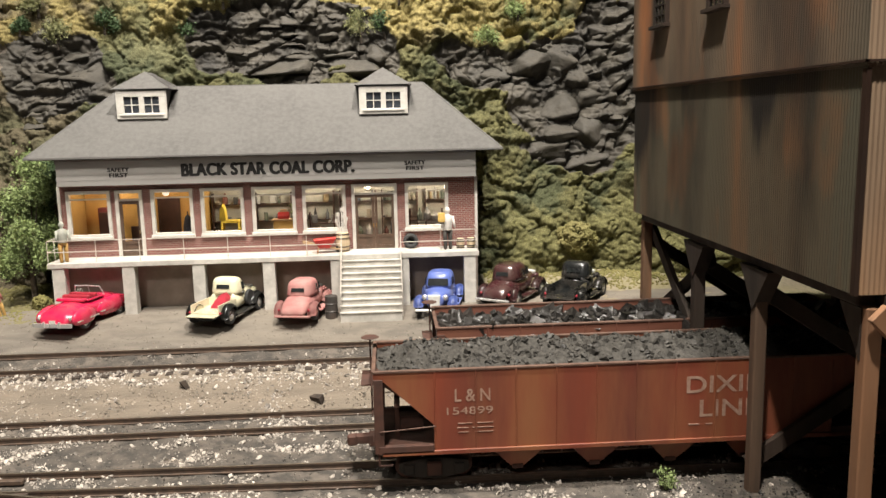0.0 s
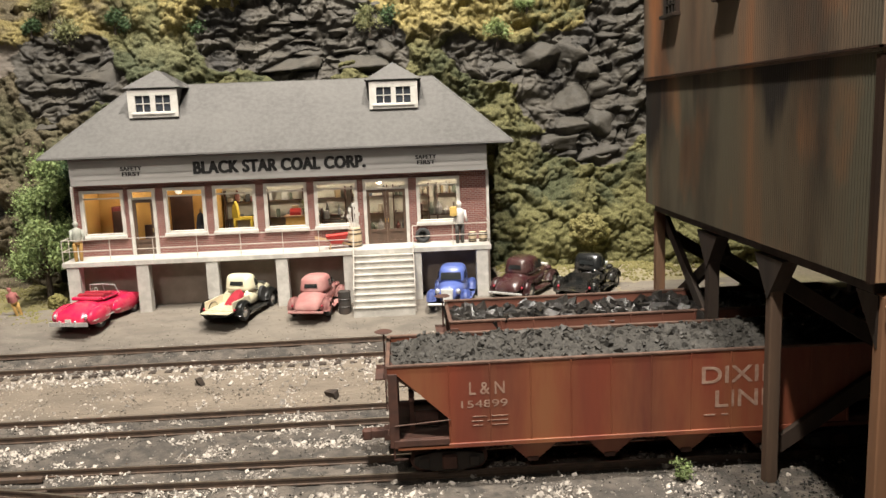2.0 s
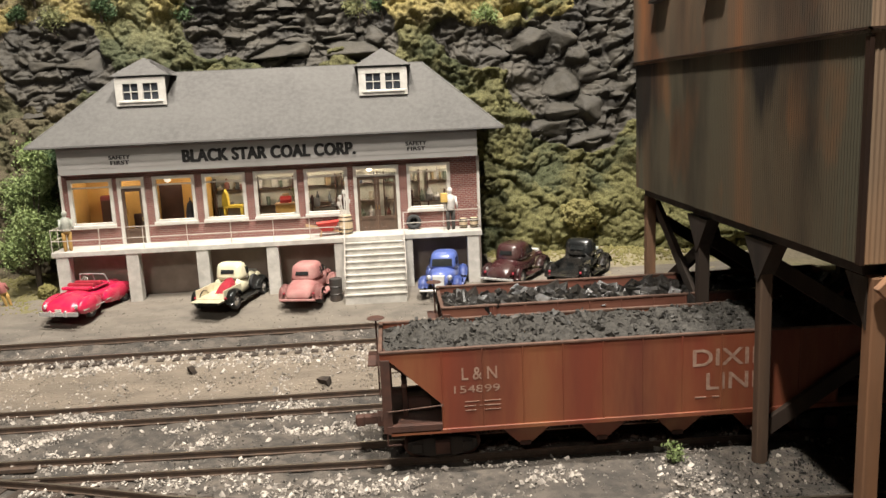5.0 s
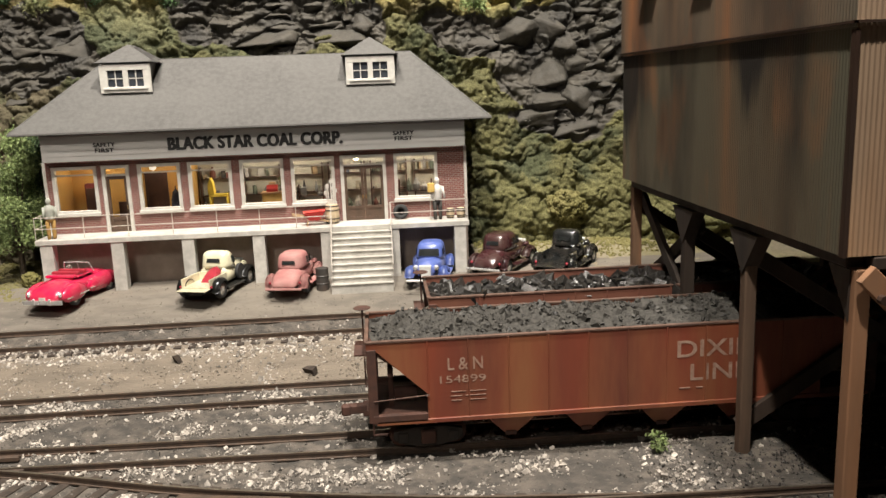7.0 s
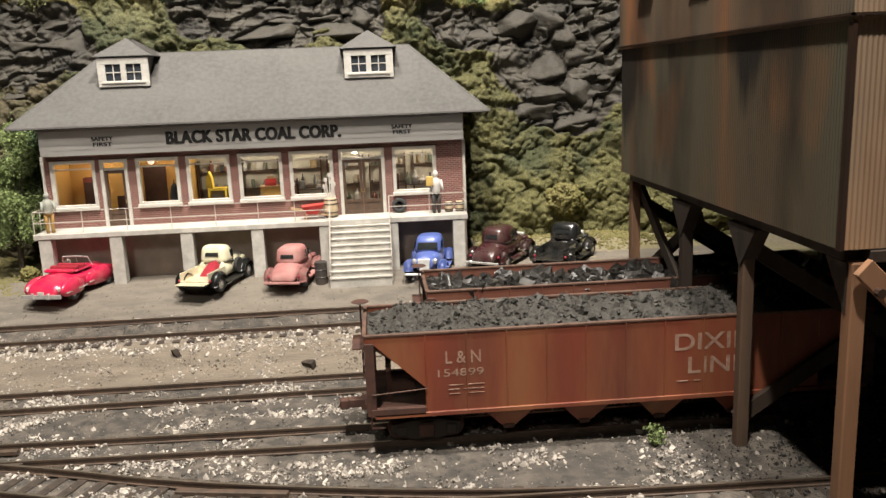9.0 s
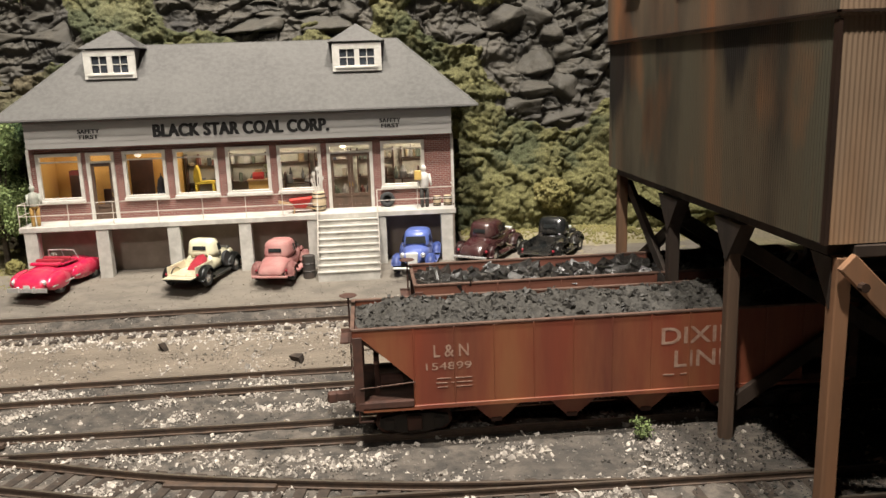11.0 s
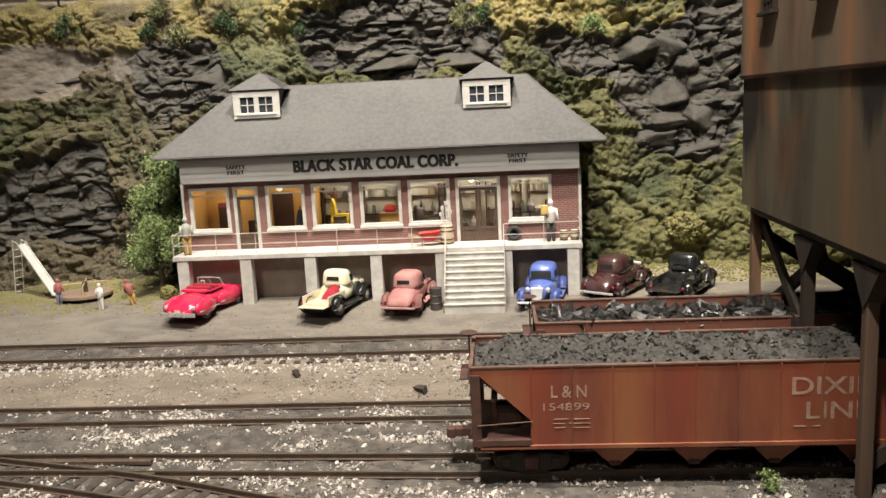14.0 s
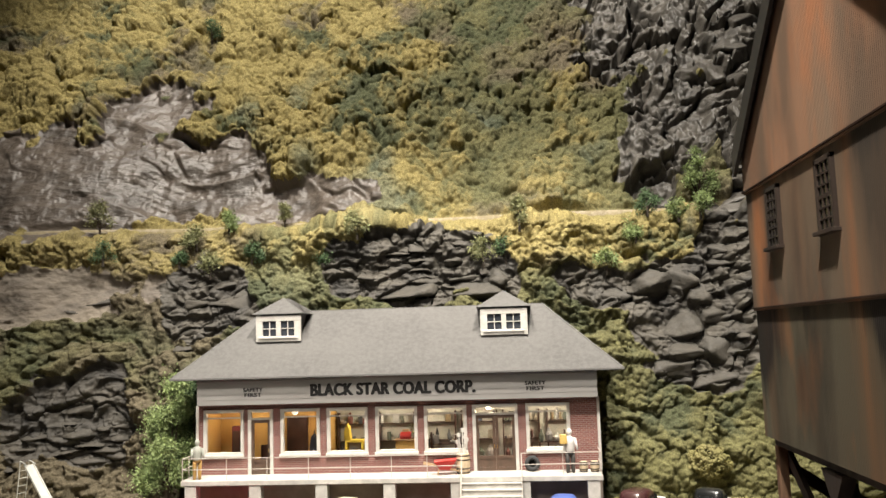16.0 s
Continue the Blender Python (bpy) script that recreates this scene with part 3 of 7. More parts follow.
part("partition", box(0.110, 0.1116, wall_t, 0.062, PORCH, 0.1095), M_OCHRE, inner)
part("shop_back_wall", box(0.1116, GX1 - wall_t, 0.060, 0.062, PORCH, 0.1095), M_CREAM, inner)
M_GLOBE = glow("lamp_globe", (1.0, 0.9, 0.7), 0.9)
for gx, gy in ((0.082, 0.016), (0.262, 0.030)):
    lamp = thing("globe_lamp", "white glass globe lamp hanging from the ceiling", "lamp", pose(gx, gy, 0.1095), "globe lamps in the office")
    part("globe", lathe([(0.0002, -0.0115), (0.0024, -0.0105), (0.0034, -0.0080), (0.0026, -0.0055), (0.0008, -0.0045)], 12), M_GLOBE, lamp, smooth=True)
    part("stem", rod((0, 0, -0.0045), (0, 0, 0), 0.0004, 6), M_DKWOOD, lamp)
for gx, watts in ((0.030, 0.028), (0.086, 0.018), (0.150, 0.022), (0.205, 0.026), (0.265, 0.032), (0.325, 0.036)):
    d = bpy.data.lights.new("room_lamp", "POINT")
    d.energy, d.color, d.shadow_soft_size = watts * (0.75 if gx < 0.12 else 1.5), (1.0, 0.86, 0.66), 0.004
    new("room_lamp_light", d).location = (gx, 0.024, 0.0985)

# ---- coal tipple on timber posts ----
TX, TY0, TY1, TX1 = 0.4630, -0.4320, -0.1396, 0.86
tipple = thing("coal_tipple", "tall rusty corrugated-iron coal tipple on timber posts", "industrial building")


def corrugated(name, a, b, z0, z1, top=None, pitch=0.0021, amp=0.00015, material=None, label=""):
    """A corrugated sheet wall from a to b (plan), with an optional sloping top."""
    a, b = Vector((*a, 0)), Vector((*b, 0))
    length = (b - a).length
    d = (b - a) / length
    nrm = Vector((d.y, -d.x, 0))
    n = int(length / pitch) * 4
    v, f = [], []
    for i in range(n + 1):
        s = length * i / n
        p = a + d * s + nrm * amp * math.sin(2 * math.pi * s / pitch)
        zt = top(s) if top else z1
        v += [(p.x, p.y, z0), (p.x, p.y, zt)]
        q = p - nrm * 0.002
        v += [(q.x, q.y, z0), (q.x, q.y, zt)]
        if i:
            k = 4 * i
            f += [(k - 4, k, k + 1, k - 3), (k, k - 4, k - 2, k + 2), (k - 1, k + 3, k + 1, k - 3)[::-1]]
    ob = mesh_np(name, v, f, material, False, tipple)
    if label:
        ob["label"] = label
    return ob


ZT, ZS, ZU = 0.0908, 0.1805, 0.2647
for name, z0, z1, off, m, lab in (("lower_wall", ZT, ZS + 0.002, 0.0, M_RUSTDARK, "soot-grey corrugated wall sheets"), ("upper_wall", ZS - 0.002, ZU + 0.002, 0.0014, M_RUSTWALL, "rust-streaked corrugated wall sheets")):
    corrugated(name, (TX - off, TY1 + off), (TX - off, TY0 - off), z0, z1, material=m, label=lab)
    # the front gets the brightened sheets, as the side that catches light
    corrugated(name, (TX - off, TY0 - off), (TX1, TY0 - off), z0, z1, material=M_FRONTIRON, label="orange-brown corrugated front sheets, coloured brighter for light")
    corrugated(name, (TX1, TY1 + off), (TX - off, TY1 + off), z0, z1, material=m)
MIDY = (TY0 + TY1) / 2
HALF = (TY1 - TY0) / 2
PITCH = 0.82
EAVEZ = 0.2900
OFFG = 0.0026
corrugated("gable_wall", (TX - OFFG, TY1 + OFFG), (TX - OFFG, TY0 - OFFG), ZU - 0.002, 0, top=lambda s: EAVEZ + PITCH * (HALF - abs(s - HALF)), material=M_GABLE, label="orange rusted gable sheets")
corrugated("gable_side_wall", (TX - OFFG, TY0 - OFFG), (TX1, TY0 - OFFG), ZU - 0.002, EAVEZ, material=M_RUSTWALL)
corrugated("gable_side_wall", (TX1, TY1 + OFFG), (TX - OFFG, TY1 + OFFG), ZU - 0.002, EAVEZ, material=M_RUSTWALL)
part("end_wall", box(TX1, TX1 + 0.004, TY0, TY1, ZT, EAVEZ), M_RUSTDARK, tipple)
part("hopper_floor", box(TX + 0.004, TX1, TY0 + 0.004, TY1 - 0.004, ZT + 0.002, ZT + 0.006), M_TIMBER, tipple)
for s in (1, -1):
    e = MIDY + s * (HALF + 0.004)
    zr, ze = EAVEZ + PITCH * HALF + 0.002, EAVEZ - PITCH * 0.004 + 0.002
    bm = prism([(MIDY, zr), (e, ze), (e, ze + 0.005), (MIDY, zr + 0.005)], "x", TX - 0.0062, TX1 + 0.02)
    part("roof", bm, M_RUSTDARK, tipple, "dark sheet-metal roof")
    bm = prism([(MIDY, zr - 0.012), (e, ze - 0.012), (e, ze + 0.006), (MIDY, zr + 0.006)], "x", TX - 0.0090, TX - 0.0064)
    part("barge_board", bm, M_TRIM_DARK, tipple)
# corner strips and seam flashings
M_FLASH = mat("rusted_flashing", (0.050, 0.026, 0.017), (0.030, 0.018, 0.013), 60, 0.85, 0.2, stretch=(1, 1, 0.2), spec=0.2)
for z, off in ((ZS, 0.0026), (ZU, 0.0038)):
    part("seam_flashing", box(TX - off, TX - off + 0.0012, TY0 - off, TY1 + off, z - 0.0008, z + 0.0002), M_FLASH, tipple)
    part("seam_flashing", box(TX - off, TX1, TY0 - off, TY0 - off + 0.0012, z - 0.0008, z + 0.0002), M_FLASH, tipple)
part("corner_strip", box(TX - 0.0016, TX + 0.0002, TY0 - 0.0016, TY0 - 0.0006, ZT, ZS - 0.003), M_FLASH, tipple)
part("corner_strip", box(TX - 0.0016, TX - 0.0006, TY0 - 0.0006, TY0 + 0.0014, ZT, ZS - 0.003), M_FLASH, tipple)
# windows in the side wall
for y0, y1, z0, z1 in ((-0.2135, -0.1890, 0.2184, 0.2578), (-0.3045, -0.2800, 0.2178, 0.2578)):
    fx = TX - 0.0040
    bm = box(fx, TX + 0.001, y0, y0 + 0.0030, z0, z1, 0.0002)
    box(fx, TX + 0.001, y1 - 0.0030, y1, z0, z1, 0.0002, bm=bm)
    box(fx, TX + 0.001, y0, y1, z1 - 0.0030, z1, 0.0002, bm=bm)
    w = part("window", bm, M_TIMBER, tipple, "old multi-pane sash window with dark panes")
    part("sill", box(fx - 0.0025, TX, y0 - 0.0015, y1 + 0.0015, z0 - 0.0022, z0, 0.0002), M_TIMBER, w)
    part("pane", box(TX - 0.0028, TX - 0.0020, y0 + 0.003, y1 - 0.003, z0, z1 - 0.003), mat("grimy_pane", (0.02, 0.022, 0.022), (0.035, 0.036, 0.034), 80, 0.2, 0.0), w)
    for k in (1, 2):
        yy = y0 + 0.003 + (y1 - y0 - 0.006) * k / 3
        part("glazing_bar", box(fx + 0.0004, TX - 0.0022, yy - 0.0004, yy + 0.0004, z0, z1 - 0.003), M_TIMBER, w)
    for k in range(1, 6):
        zz = z0 + (z1 - z0 - 0.003) * k / 6
        h = 0.0010 if k == 3 else 0.0004
        part("glazing_bar", box(fx + 0.0004, TX - 0.0022, y0 + 0.003, y1 - 0.003, zz - h, zz + h), M_TIMBER, w)

# timber frame under the tipple
frame_work = thing("timber_trestle", "timber posts and cross braces under the tipple, inner ones coloured dark for shade", "trestle")
PW = 0.0068
DECK = 0.0850


def post(x, y, z0, w=PW, top=DECK, wood=None):
    part("post", box(x - w / 2, x + w / 2, y - w / 2, y + w / 2, z0, top, 0.0006), wood or M_TIMBER, frame_work, "rough square timber post")


POSTS = [(0.4714, -0.146), (0.4690, -0.255), (0.4690, -0.338), (0.4722, -0.428)]
for x, y in POSTS:
    # outer posts take the lit tone, inner ones the half-lit and shaded tones
    post(x, y, ground_z(x, y) - 0.003, 0.0064 if -0.4 < y < -0.3 else PW, DECK, M_TIMBERMID if -0.40 < y < -0.30 else M_TIMBERLIT if y < -0.40 or y > -0.2 else M_TIMBER)
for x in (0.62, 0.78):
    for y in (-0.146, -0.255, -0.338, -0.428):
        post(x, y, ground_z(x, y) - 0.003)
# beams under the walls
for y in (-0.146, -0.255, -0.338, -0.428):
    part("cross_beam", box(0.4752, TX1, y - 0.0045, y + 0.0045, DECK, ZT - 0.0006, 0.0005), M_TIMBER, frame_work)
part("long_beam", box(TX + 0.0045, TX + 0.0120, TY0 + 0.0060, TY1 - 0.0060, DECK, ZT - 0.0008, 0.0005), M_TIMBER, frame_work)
for x, y in POSTS[1:]:
    for s in (-1, 1):
        if y < -0.4 and s < 0:
            continue
        part("knee_bracket", prism([(y, DECK - 0.022), (y, DECK - 0.0004), (y + s * 0.016, DECK - 0.0004)], "x", x - 0.004, x + 0.004), M_TIMBER, frame_work)


def brace(a, b, w=0.0085, h=0.0035):
    # front braces in the lit tone, those inside in the shaded one
    part("brace", beam(a, b, h, w, 0.0003), M_TIMBERLIT if a[1] < -0.4 else M_TIMBER, frame_work, "diagonal timber brace")


def bolt(x, y, z):
    part("bolt", rod((x, y, z), (x, y - 0.003, z), 0.0020, 8), M_FLASH, frame_work)


# crossed braces between the near posts
brace((0.4700, -0.4355, 0.0845), (0.5800, -0.4355, -0.0240))
brace((0.4740, -0.4395, -0.0440), (0.5800, -0.4395, 0.0600))
bolt(0.4760, -0.4372, 0.0745)
bolt(0.4760, -0.4412, -0.0390)
for y0 in (-0.333, -0.250, -0.141):
    brace((0.470, y0, 0.074), (0.62, y0, -0.024))
    brace((0.470, y0 + 0.004, -0.024), (0.62, y0 + 0.004, 0.074))
# crossed braces along the wall line behind the second car
brace((0.4765, -0.146, 0.078), (0.4740, -0.255, 0.012))
brace((0.4805, -0.146, 0.016), (0.4780, -0.255, 0.074))

# ---- tracks ----
RAILTOP_Z = 0.0040


def rail_line(pts, parent, name="rail", lift=0.0):
    """A rail along a line on the ground: foot, web and head."""
    v, f = [], []
    prof = [(-0.0014, 0.0), (0.0014, 0.0), (0.0014, 0.0005), (0.0004, 0.0008), (0.0004, 0.0027), (0.0008, 0.0030), (0.0008, 0.0040), (-0.0008, 0.0040), (-0.0008, 0.0030), (-0.0004, 0.0027), (-0.0004, 0.0008), (-0.0014, 0.0005)]
    n = len(prof)
    P = [Vector((x, y, 0)) for x, y in pts]
    for i, p in enumerate(P):
        d = (P[min(i + 1, len(P) - 1)] - P[max(i - 1, 0)]).normalized()
        side = Vector((-d.y, d.x, 0))
        z = ground_z(p.x, p.y) + lift
        for o, h in prof:
            q = p + side * o
            v.append((q.x, q.y, z + h))
        if i:
            for k in range(n):
                a, b = (i - 1) * n + k, (i - 1) * n + (k + 1) % n
                f.append((a, b, b + n, a + n))
    ob = mesh_np(name, v, f, M_RAIL, False, parent)
    ob.data.materials.append(M_RAILTOP)
    for p in ob.data.polygons:
        if p.index % n == 6:
            p.material_index = 1
    return ob


def dense(pts, step=0.02):
    out = []
    xs, ys = [p[0] for p in pts], [p[1] for p in pts]
    x = xs[0]
    while x <= xs[-1]:
        # smooth the bend between the given points
        out.append((x, float(np.mean([np.interp(x + o, xs, ys) for o in (-0.03, -0.02, -0.01, 0, 0.01, 0.02, 0.03)]))))
        x += step
    return out


TIE_MESH = None


def track(name, label, far, near, x0, x1, lift, bury=0.0016, tie_step=0.0112):
    global TIE_MESH
    t = thing(name, label, "railway track")
    rail_line(dense(far), t, lift=lift)
    rail_line(dense(near), t, lift=lift)
    rnd = random.Random(int(abs(far[0][1]) * 1000))
    x = x0
    while x < x1:
        yf, yn = np.interp(x, [p[0] for p in far], [p[1] for p in far]), np.interp(x, [p[0] for p in near], [p[1] for p in near])
        yc = (yf + yn) / 2
        m = pose(x + rnd.uniform(-0.0006, 0.0006), yc, ground_z(x, yc) + lift - bury, 0, 0, rnd.uniform(-3, 3) + math.degrees(math.atan2(float(np.interp(x + 0.02, [p[0] for p in far], [p[1] for p in far]) - yf), 0.02)))
        if TIE_MESH is None:
            o = part("tie", box(-0.0027, 0.0027, -0.0235, 0.0235, -0.0035, 0.0002, 0.0003), M_TIE, t)
            TIE_MESH = o.data
            o.matrix_basis = m
        else:
            share("tie", TIE_MESH, t, m)
        x += tie_step
    return t


GA = 0.0265
TIE_X0, TIE_X1 = -0.42, 0.66
track("railway_track", "old railway track on pale ballast beside the road", [(-1.2, -0.1075), (1.6, -0.1115)], [(-1.2, -0.1350), (1.6, -0.1360)], TIE_X0, 0.45, 0.0002, 0.0028)
track("railway_track", "rusty railway track half buried in ballast", [(-1.2, -0.1990), (0.04, -0.2010), (1.6, -0.2070)], [(-1.2, -0.2270), (0.05, -0.2285), (1.6, -0.2335)], TIE_X0, TIE_X1, 0.0004)
track("railway_track", "railway siding under the loaded hopper car", [(-1.2, -0.2500), (0.0, -0.2800), (0.26, -0.2880), (1.6, -0.2900)], [(-1.2, -0.2765), (0.0, -0.3030), (0.28, -0.3130), (1.6, -0.3165)], TIE_X0, TIE_X1, 0.0004)
track("railway_track", "main railway track along the layout edge", [(-1.2, -0.3720), (0.23, -0.3775), (0.49, -0.3865), (1.6, -0.3880)], [(-1.2, -0.3985), (0.23, -0.4040), (0.49, -0.4130), (1.6, -0.4145)], TIE_X0, TIE_X1, 0.0004, 0.0004)
xover = track("crossover_track", "crossover track running through a pair of turnouts", [(-0.20, -0.2590), (-0.05, -0.2790), (0.087, -0.3120), (0.17, -0.3420), (0.244, -0.3600), (0.32, -0.3745), (0.42, -0.3842)],
              [(-0.20, -0.2850), (-0.05, -0.3060), (0.02, -0.3215), (0.0998, -0.3440), (0.145, -0.3610), (0.20, -0.3780), (0.30, -0.4000), (0.42, -0.4105)], -0.15, 0.36, 0.0008, 0.0)
for a, b in (((0.175, -0.3480), (0.232, -0.3605)), ((0.005, -0.2858), (0.075, -0.2890)), ((0.02, -0.3000), (0.085, -0.3060))):
    za = ground_z(0, a[1]) + 0.0012
    part("guard_rail", beam((*a, za), (*b, za + 0.001), 0.0036, 0.0030, 0.0005), M_RAIL, xover, "brown guard rail plate")


# ---- hopper cars ----
M_CHORD = mat("dusty_brown_steel", (0.15, 0.085, 0.06), (0.09, 0.05, 0.036), 120, 0.75, 0.2)

def wheel(parent, x, y, z, s):
    bm = lathe([(0.0068, -0.0010), (0.0076, -0.0008), (0.0076, 0.0), (0.0068, 0.0003), (0.0066, 0.0020), (0.0052, 0.0022), (0.0050, 0.0016), (0.0022, 0.0016), (0.0018, 0.0024)], 20, m=Matrix.Translation((x, y, z)) @ pose(0, 0, 0, 90 * s, 0, 0))
    part("wheel", bm, M_HOPPERDARK, parent, smooth=False)


def bogie(car, cx, hw):
    zc = -0.0300 + 0.0068
    b = part("bogie", box(cx - 0.004, cx + 0.004, -0.024, 0.024, zc - 0.003, zc + 0.004, 0.0005), M_HOPPERDARK, car, "rusty four-wheel bogie")
    for s in (-1, 1):
        y = s * 0.0195
        outline = [(cx - 0.0190, zc - 0.001), (cx - 0.0150, zc - 0.0035), (cx - 0.006, zc - 0.0055), (cx + 0.006, zc - 0.0055), (cx + 0.0150, zc - 0.0035), (cx + 0.0190, zc - 0.001), (cx + 0.0185, zc + 0.0035), (cx + 0.008, zc + 0.0058), (cx - 0.008, zc + 0.0058), (cx - 0.0185, zc + 0.0035)]
        part("side_frame", prism(outline, "y", y - 0.0014, y + 0.0014, 0.0003), M_BOGIESHADE, b)
        for dx in (-0.0135, 0.0135):
            wheel(b, cx + dx, s * 0.0142, zc, s)
            part("journal_box", box(cx + dx - 0.0028, cx + dx + 0.0028, y + s * 0.0008 - 0.0022, y + s * 0.0008 + 0.0022, zc - 0.0026, zc + 0.0028, 0.0004), M_BOGIESHADE, b)
    for dx in (-0.0135, 0.0135):
        part("axle", rod((cx + dx, -0.021, zc), (cx + dx, 0.021, zc), 0.0012, 8), M_HOPPERDARK, b)


def hopper_car(label, x0, x1, yc, lettered, m_side):
    """Local origin: on the track centre; x along the track."""
    HW, ZB, ZTOP = 0.0290, -0.0100, 0.0342
    car = thing("hopper_car", label, "railway wagon", pose(0, yc, 0), "hopper cars")
    cut0, cut1 = x0 + 0.0310, x1 - 0.0310
    for s in (-1, 1):
        y = s * HW
        outline = [(cut0, ZB), (cut1, ZB), (cut1, 0.0045), (x1 - 0.0056, 0.0285), (x1 - 0.0005, 0.0300), (x1 - 0.0005, ZTOP), (x0 + 0.0005, ZTOP), (x0 + 0.0005, 0.0300), (x0 + 0.0056, 0.0285), (cut0, 0.0045)]
        side = part("side_sheet", prism(outline, "y", y - 0.0005, y + 0.0005), m_side, car, "rust-red steel side sheet")
        ribs = np.linspace(cut0 + 0.0008, cut1 - 0.0008, 11)
        for i, rx in enumerate(ribs):
            part("rib", box(rx - 0.0004, rx + 0.0004, min(y, y + s * 0.0010), max(y, y + s * 0.0010), ZB, ZTOP - 0.001, 0.0002), m_side, side)
        part("side_sill", box(x0 + 0.004, x1 - 0.004, y - 0.0012 + s * 0.0004, y + 0.0012 + s * 0.0004, ZB - 0.0016, ZB + 0.0008, 0.0002), m_side, car)
        part("top_chord", box(x0, x1, y - 0.0010, y + 0.0010, ZTOP - 0.0010, ZTOP + 0.0004, 0.0003), M_CHORD, car)
        for ex, d in ((x0, 1), (x1, -1)):
            part("end_post", box(min(ex, ex + d * 0.0050), max(ex, ex + d * 0.0050), y - 0.0014, y + 0.0014, ZB, 0.0300, 0.0002), M_HOPPERDARK, car)
            part("end_sill", box(min(ex + d * 0.002, ex + d * 0.031), max(ex + d * 0.002, ex + d * 0.031), y - 0.0016, y + 0.0016, ZB - 0.0005, ZB + 0.0040, 0.0003), M_HOPPERDARK, car)
            part("grab_iron", rod((ex + d * 0.003, y + s * 0.0018, 0.0022), (ex + d * 0.032, y + s * 0.0018, 0.0042), 0.00035, 6), M_CHORD, car)
            for gz in (-0.004, 0.010, 0.018, 0.025):
                part("ladder_rung", rod((ex - d * 0.0008, y - s * 0.001, gz), (ex - d * 0.0008, y - s * 0.010, gz), 0.0004, 6), M_HOPPERDARK, car)
            part("step_iron", rod((ex + d * 0.002, y, ZB), (ex + d * 0.002, y, ZB - 0.0070), 0.0006, 6), M_HOPPERDARK, car)
            part("step_iron", rod((ex + d * 0.002, y, ZB - 0.0070), (ex + d * 0.009, y, ZB - 0.0070), 0.0006, 6), M_HOPPERDARK, car)
    for ex, d in ((x0, 1), (x1, -1)):
        part("slope_sheet", prism([(ex + d * 0.0010, 0.0290), (ex + d * 0.0600, -0.0130), (ex + d * 0.0606, -0.0122), (ex + d * 0.0016, 0.0300)], "y", -HW + 0.0006, HW - 0.0006), M_HOPPERDARK, car)
        part("end_sheet", box(min(ex, ex + d * 0.001), max(ex, ex + d * 0.001), -HW, HW, 0.0285, ZTOP, 0.0002), m_side, car)
        part("end_chord", box(min(ex - d * 0.0008, ex + d * 0.0014), max(ex - d * 0.0008, ex + d * 0.0014), -HW, HW, ZTOP - 0.0010, ZTOP + 0.0004, 0.0003), M_CHORD, car)
        part("end_platform", box(min(ex, ex + d * 0.032), max(ex, ex + d * 0.032), -HW + 0.002, HW - 0.002, ZB + 0.0006, ZB + 0.0022), M_HOPPERDARK, car)
        part("centre_sill", box(min(ex - d * 0.004, ex + d * 0.09), max(ex - d * 0.004, ex + d * 0.09), -0.004, 0.004, ZB - 0.0065, ZB, 0.0004), M_HOPPERDARK, car)
        for s in (-1, 1):
            part("end_strut", beam((ex + d * 0.012, s * 0.012, ZB), (ex + d * 0.012, s * 0.012, 0.0215), 0.0026, 0.0026), M_HOPPERDARK, car)
        part("cross_tie", box(min(ex + d * 0.0105, ex + d * 0.0135), max(ex + d * 0.0105, ex + d * 0.0135), -HW + 0.003, HW - 0.003, 0.0135, 0.0155), M_HOPPERDARK, car)
        part("brake_cylinder", rod((ex + d * 0.014, -0.012, -0.001), (ex + d * 0.026, -0.012, -0.001), 0.0042, 12), M_HOPPERDARK, car)
        c = part("coupler", box(min(ex - d * 0.0125, ex - d * 0.002), max(ex - d * 0.0125, ex - d * 0.002), -0.0026, 0.0026, ZB - 0.0055, ZB - 0.0005, 0.0006), M_HOPPERDARK, car, "rusty knuckle coupler")
        part("knuckle", box(min(ex - d * 0.0160, ex - d * 0.0105), max(ex - d * 0.0160, ex - d * 0.0105), -0.0036, 0.0012, ZB - 0.0062, ZB + 0.0002, 0.0010), M_HOPPERDARK, c)
        bogie(car, ex + d * 0.031, HW)
    n = 4
    for k in range(n):
        cx = x0 + 0.0757 + k * (x1 - x0 - 0.1514) / (n - 1)
        for s in (-1, 1):
            bm = loft([[(cx - 0.0150, s * 0.006, ZB), (cx + 0.0150, s * 0.006, ZB), (cx + 0.0150, s * 0.0282, ZB), (cx - 0.0150, s * 0.0282, ZB)],
                       [(cx - 0.0036, s * 0.010, -0.0225), (cx + 0.0036, s * 0.010, -0.0225), (cx + 0.0036, s * 0.0235, -0.0225), (cx - 0.0036, s * 0.0235, -0.0225)]])
            bay = part("discharge_bay", bm, m_side, car)
            part("door_latch", box(cx - 0.0030, cx + 0.0030, min(s * 0.0215, s * 0.0245), max(s * 0.0215, s * 0.0245), -0.0240, -0.0215, 0.0004), M_HOPPERDARK, bay)
    # brake wheel on its staff
    part("brake_staff", rod((x0 - 0.0022, 0.0180, -0.006), (x0 - 0.0022, 0.0180, 0.0400), 0.0006, 6), M_HOPPERDARK, car)
    bm = lathe([(0.0044, -0.0004), (0.0052, 0.0), (0.0044, 0.0005)], 18, m=Matrix.Translation((x0 - 0.0022, 0.0180, 0.0400)))
    bw = part("brake_wheel", bm, M_HOPPERDARK, car)
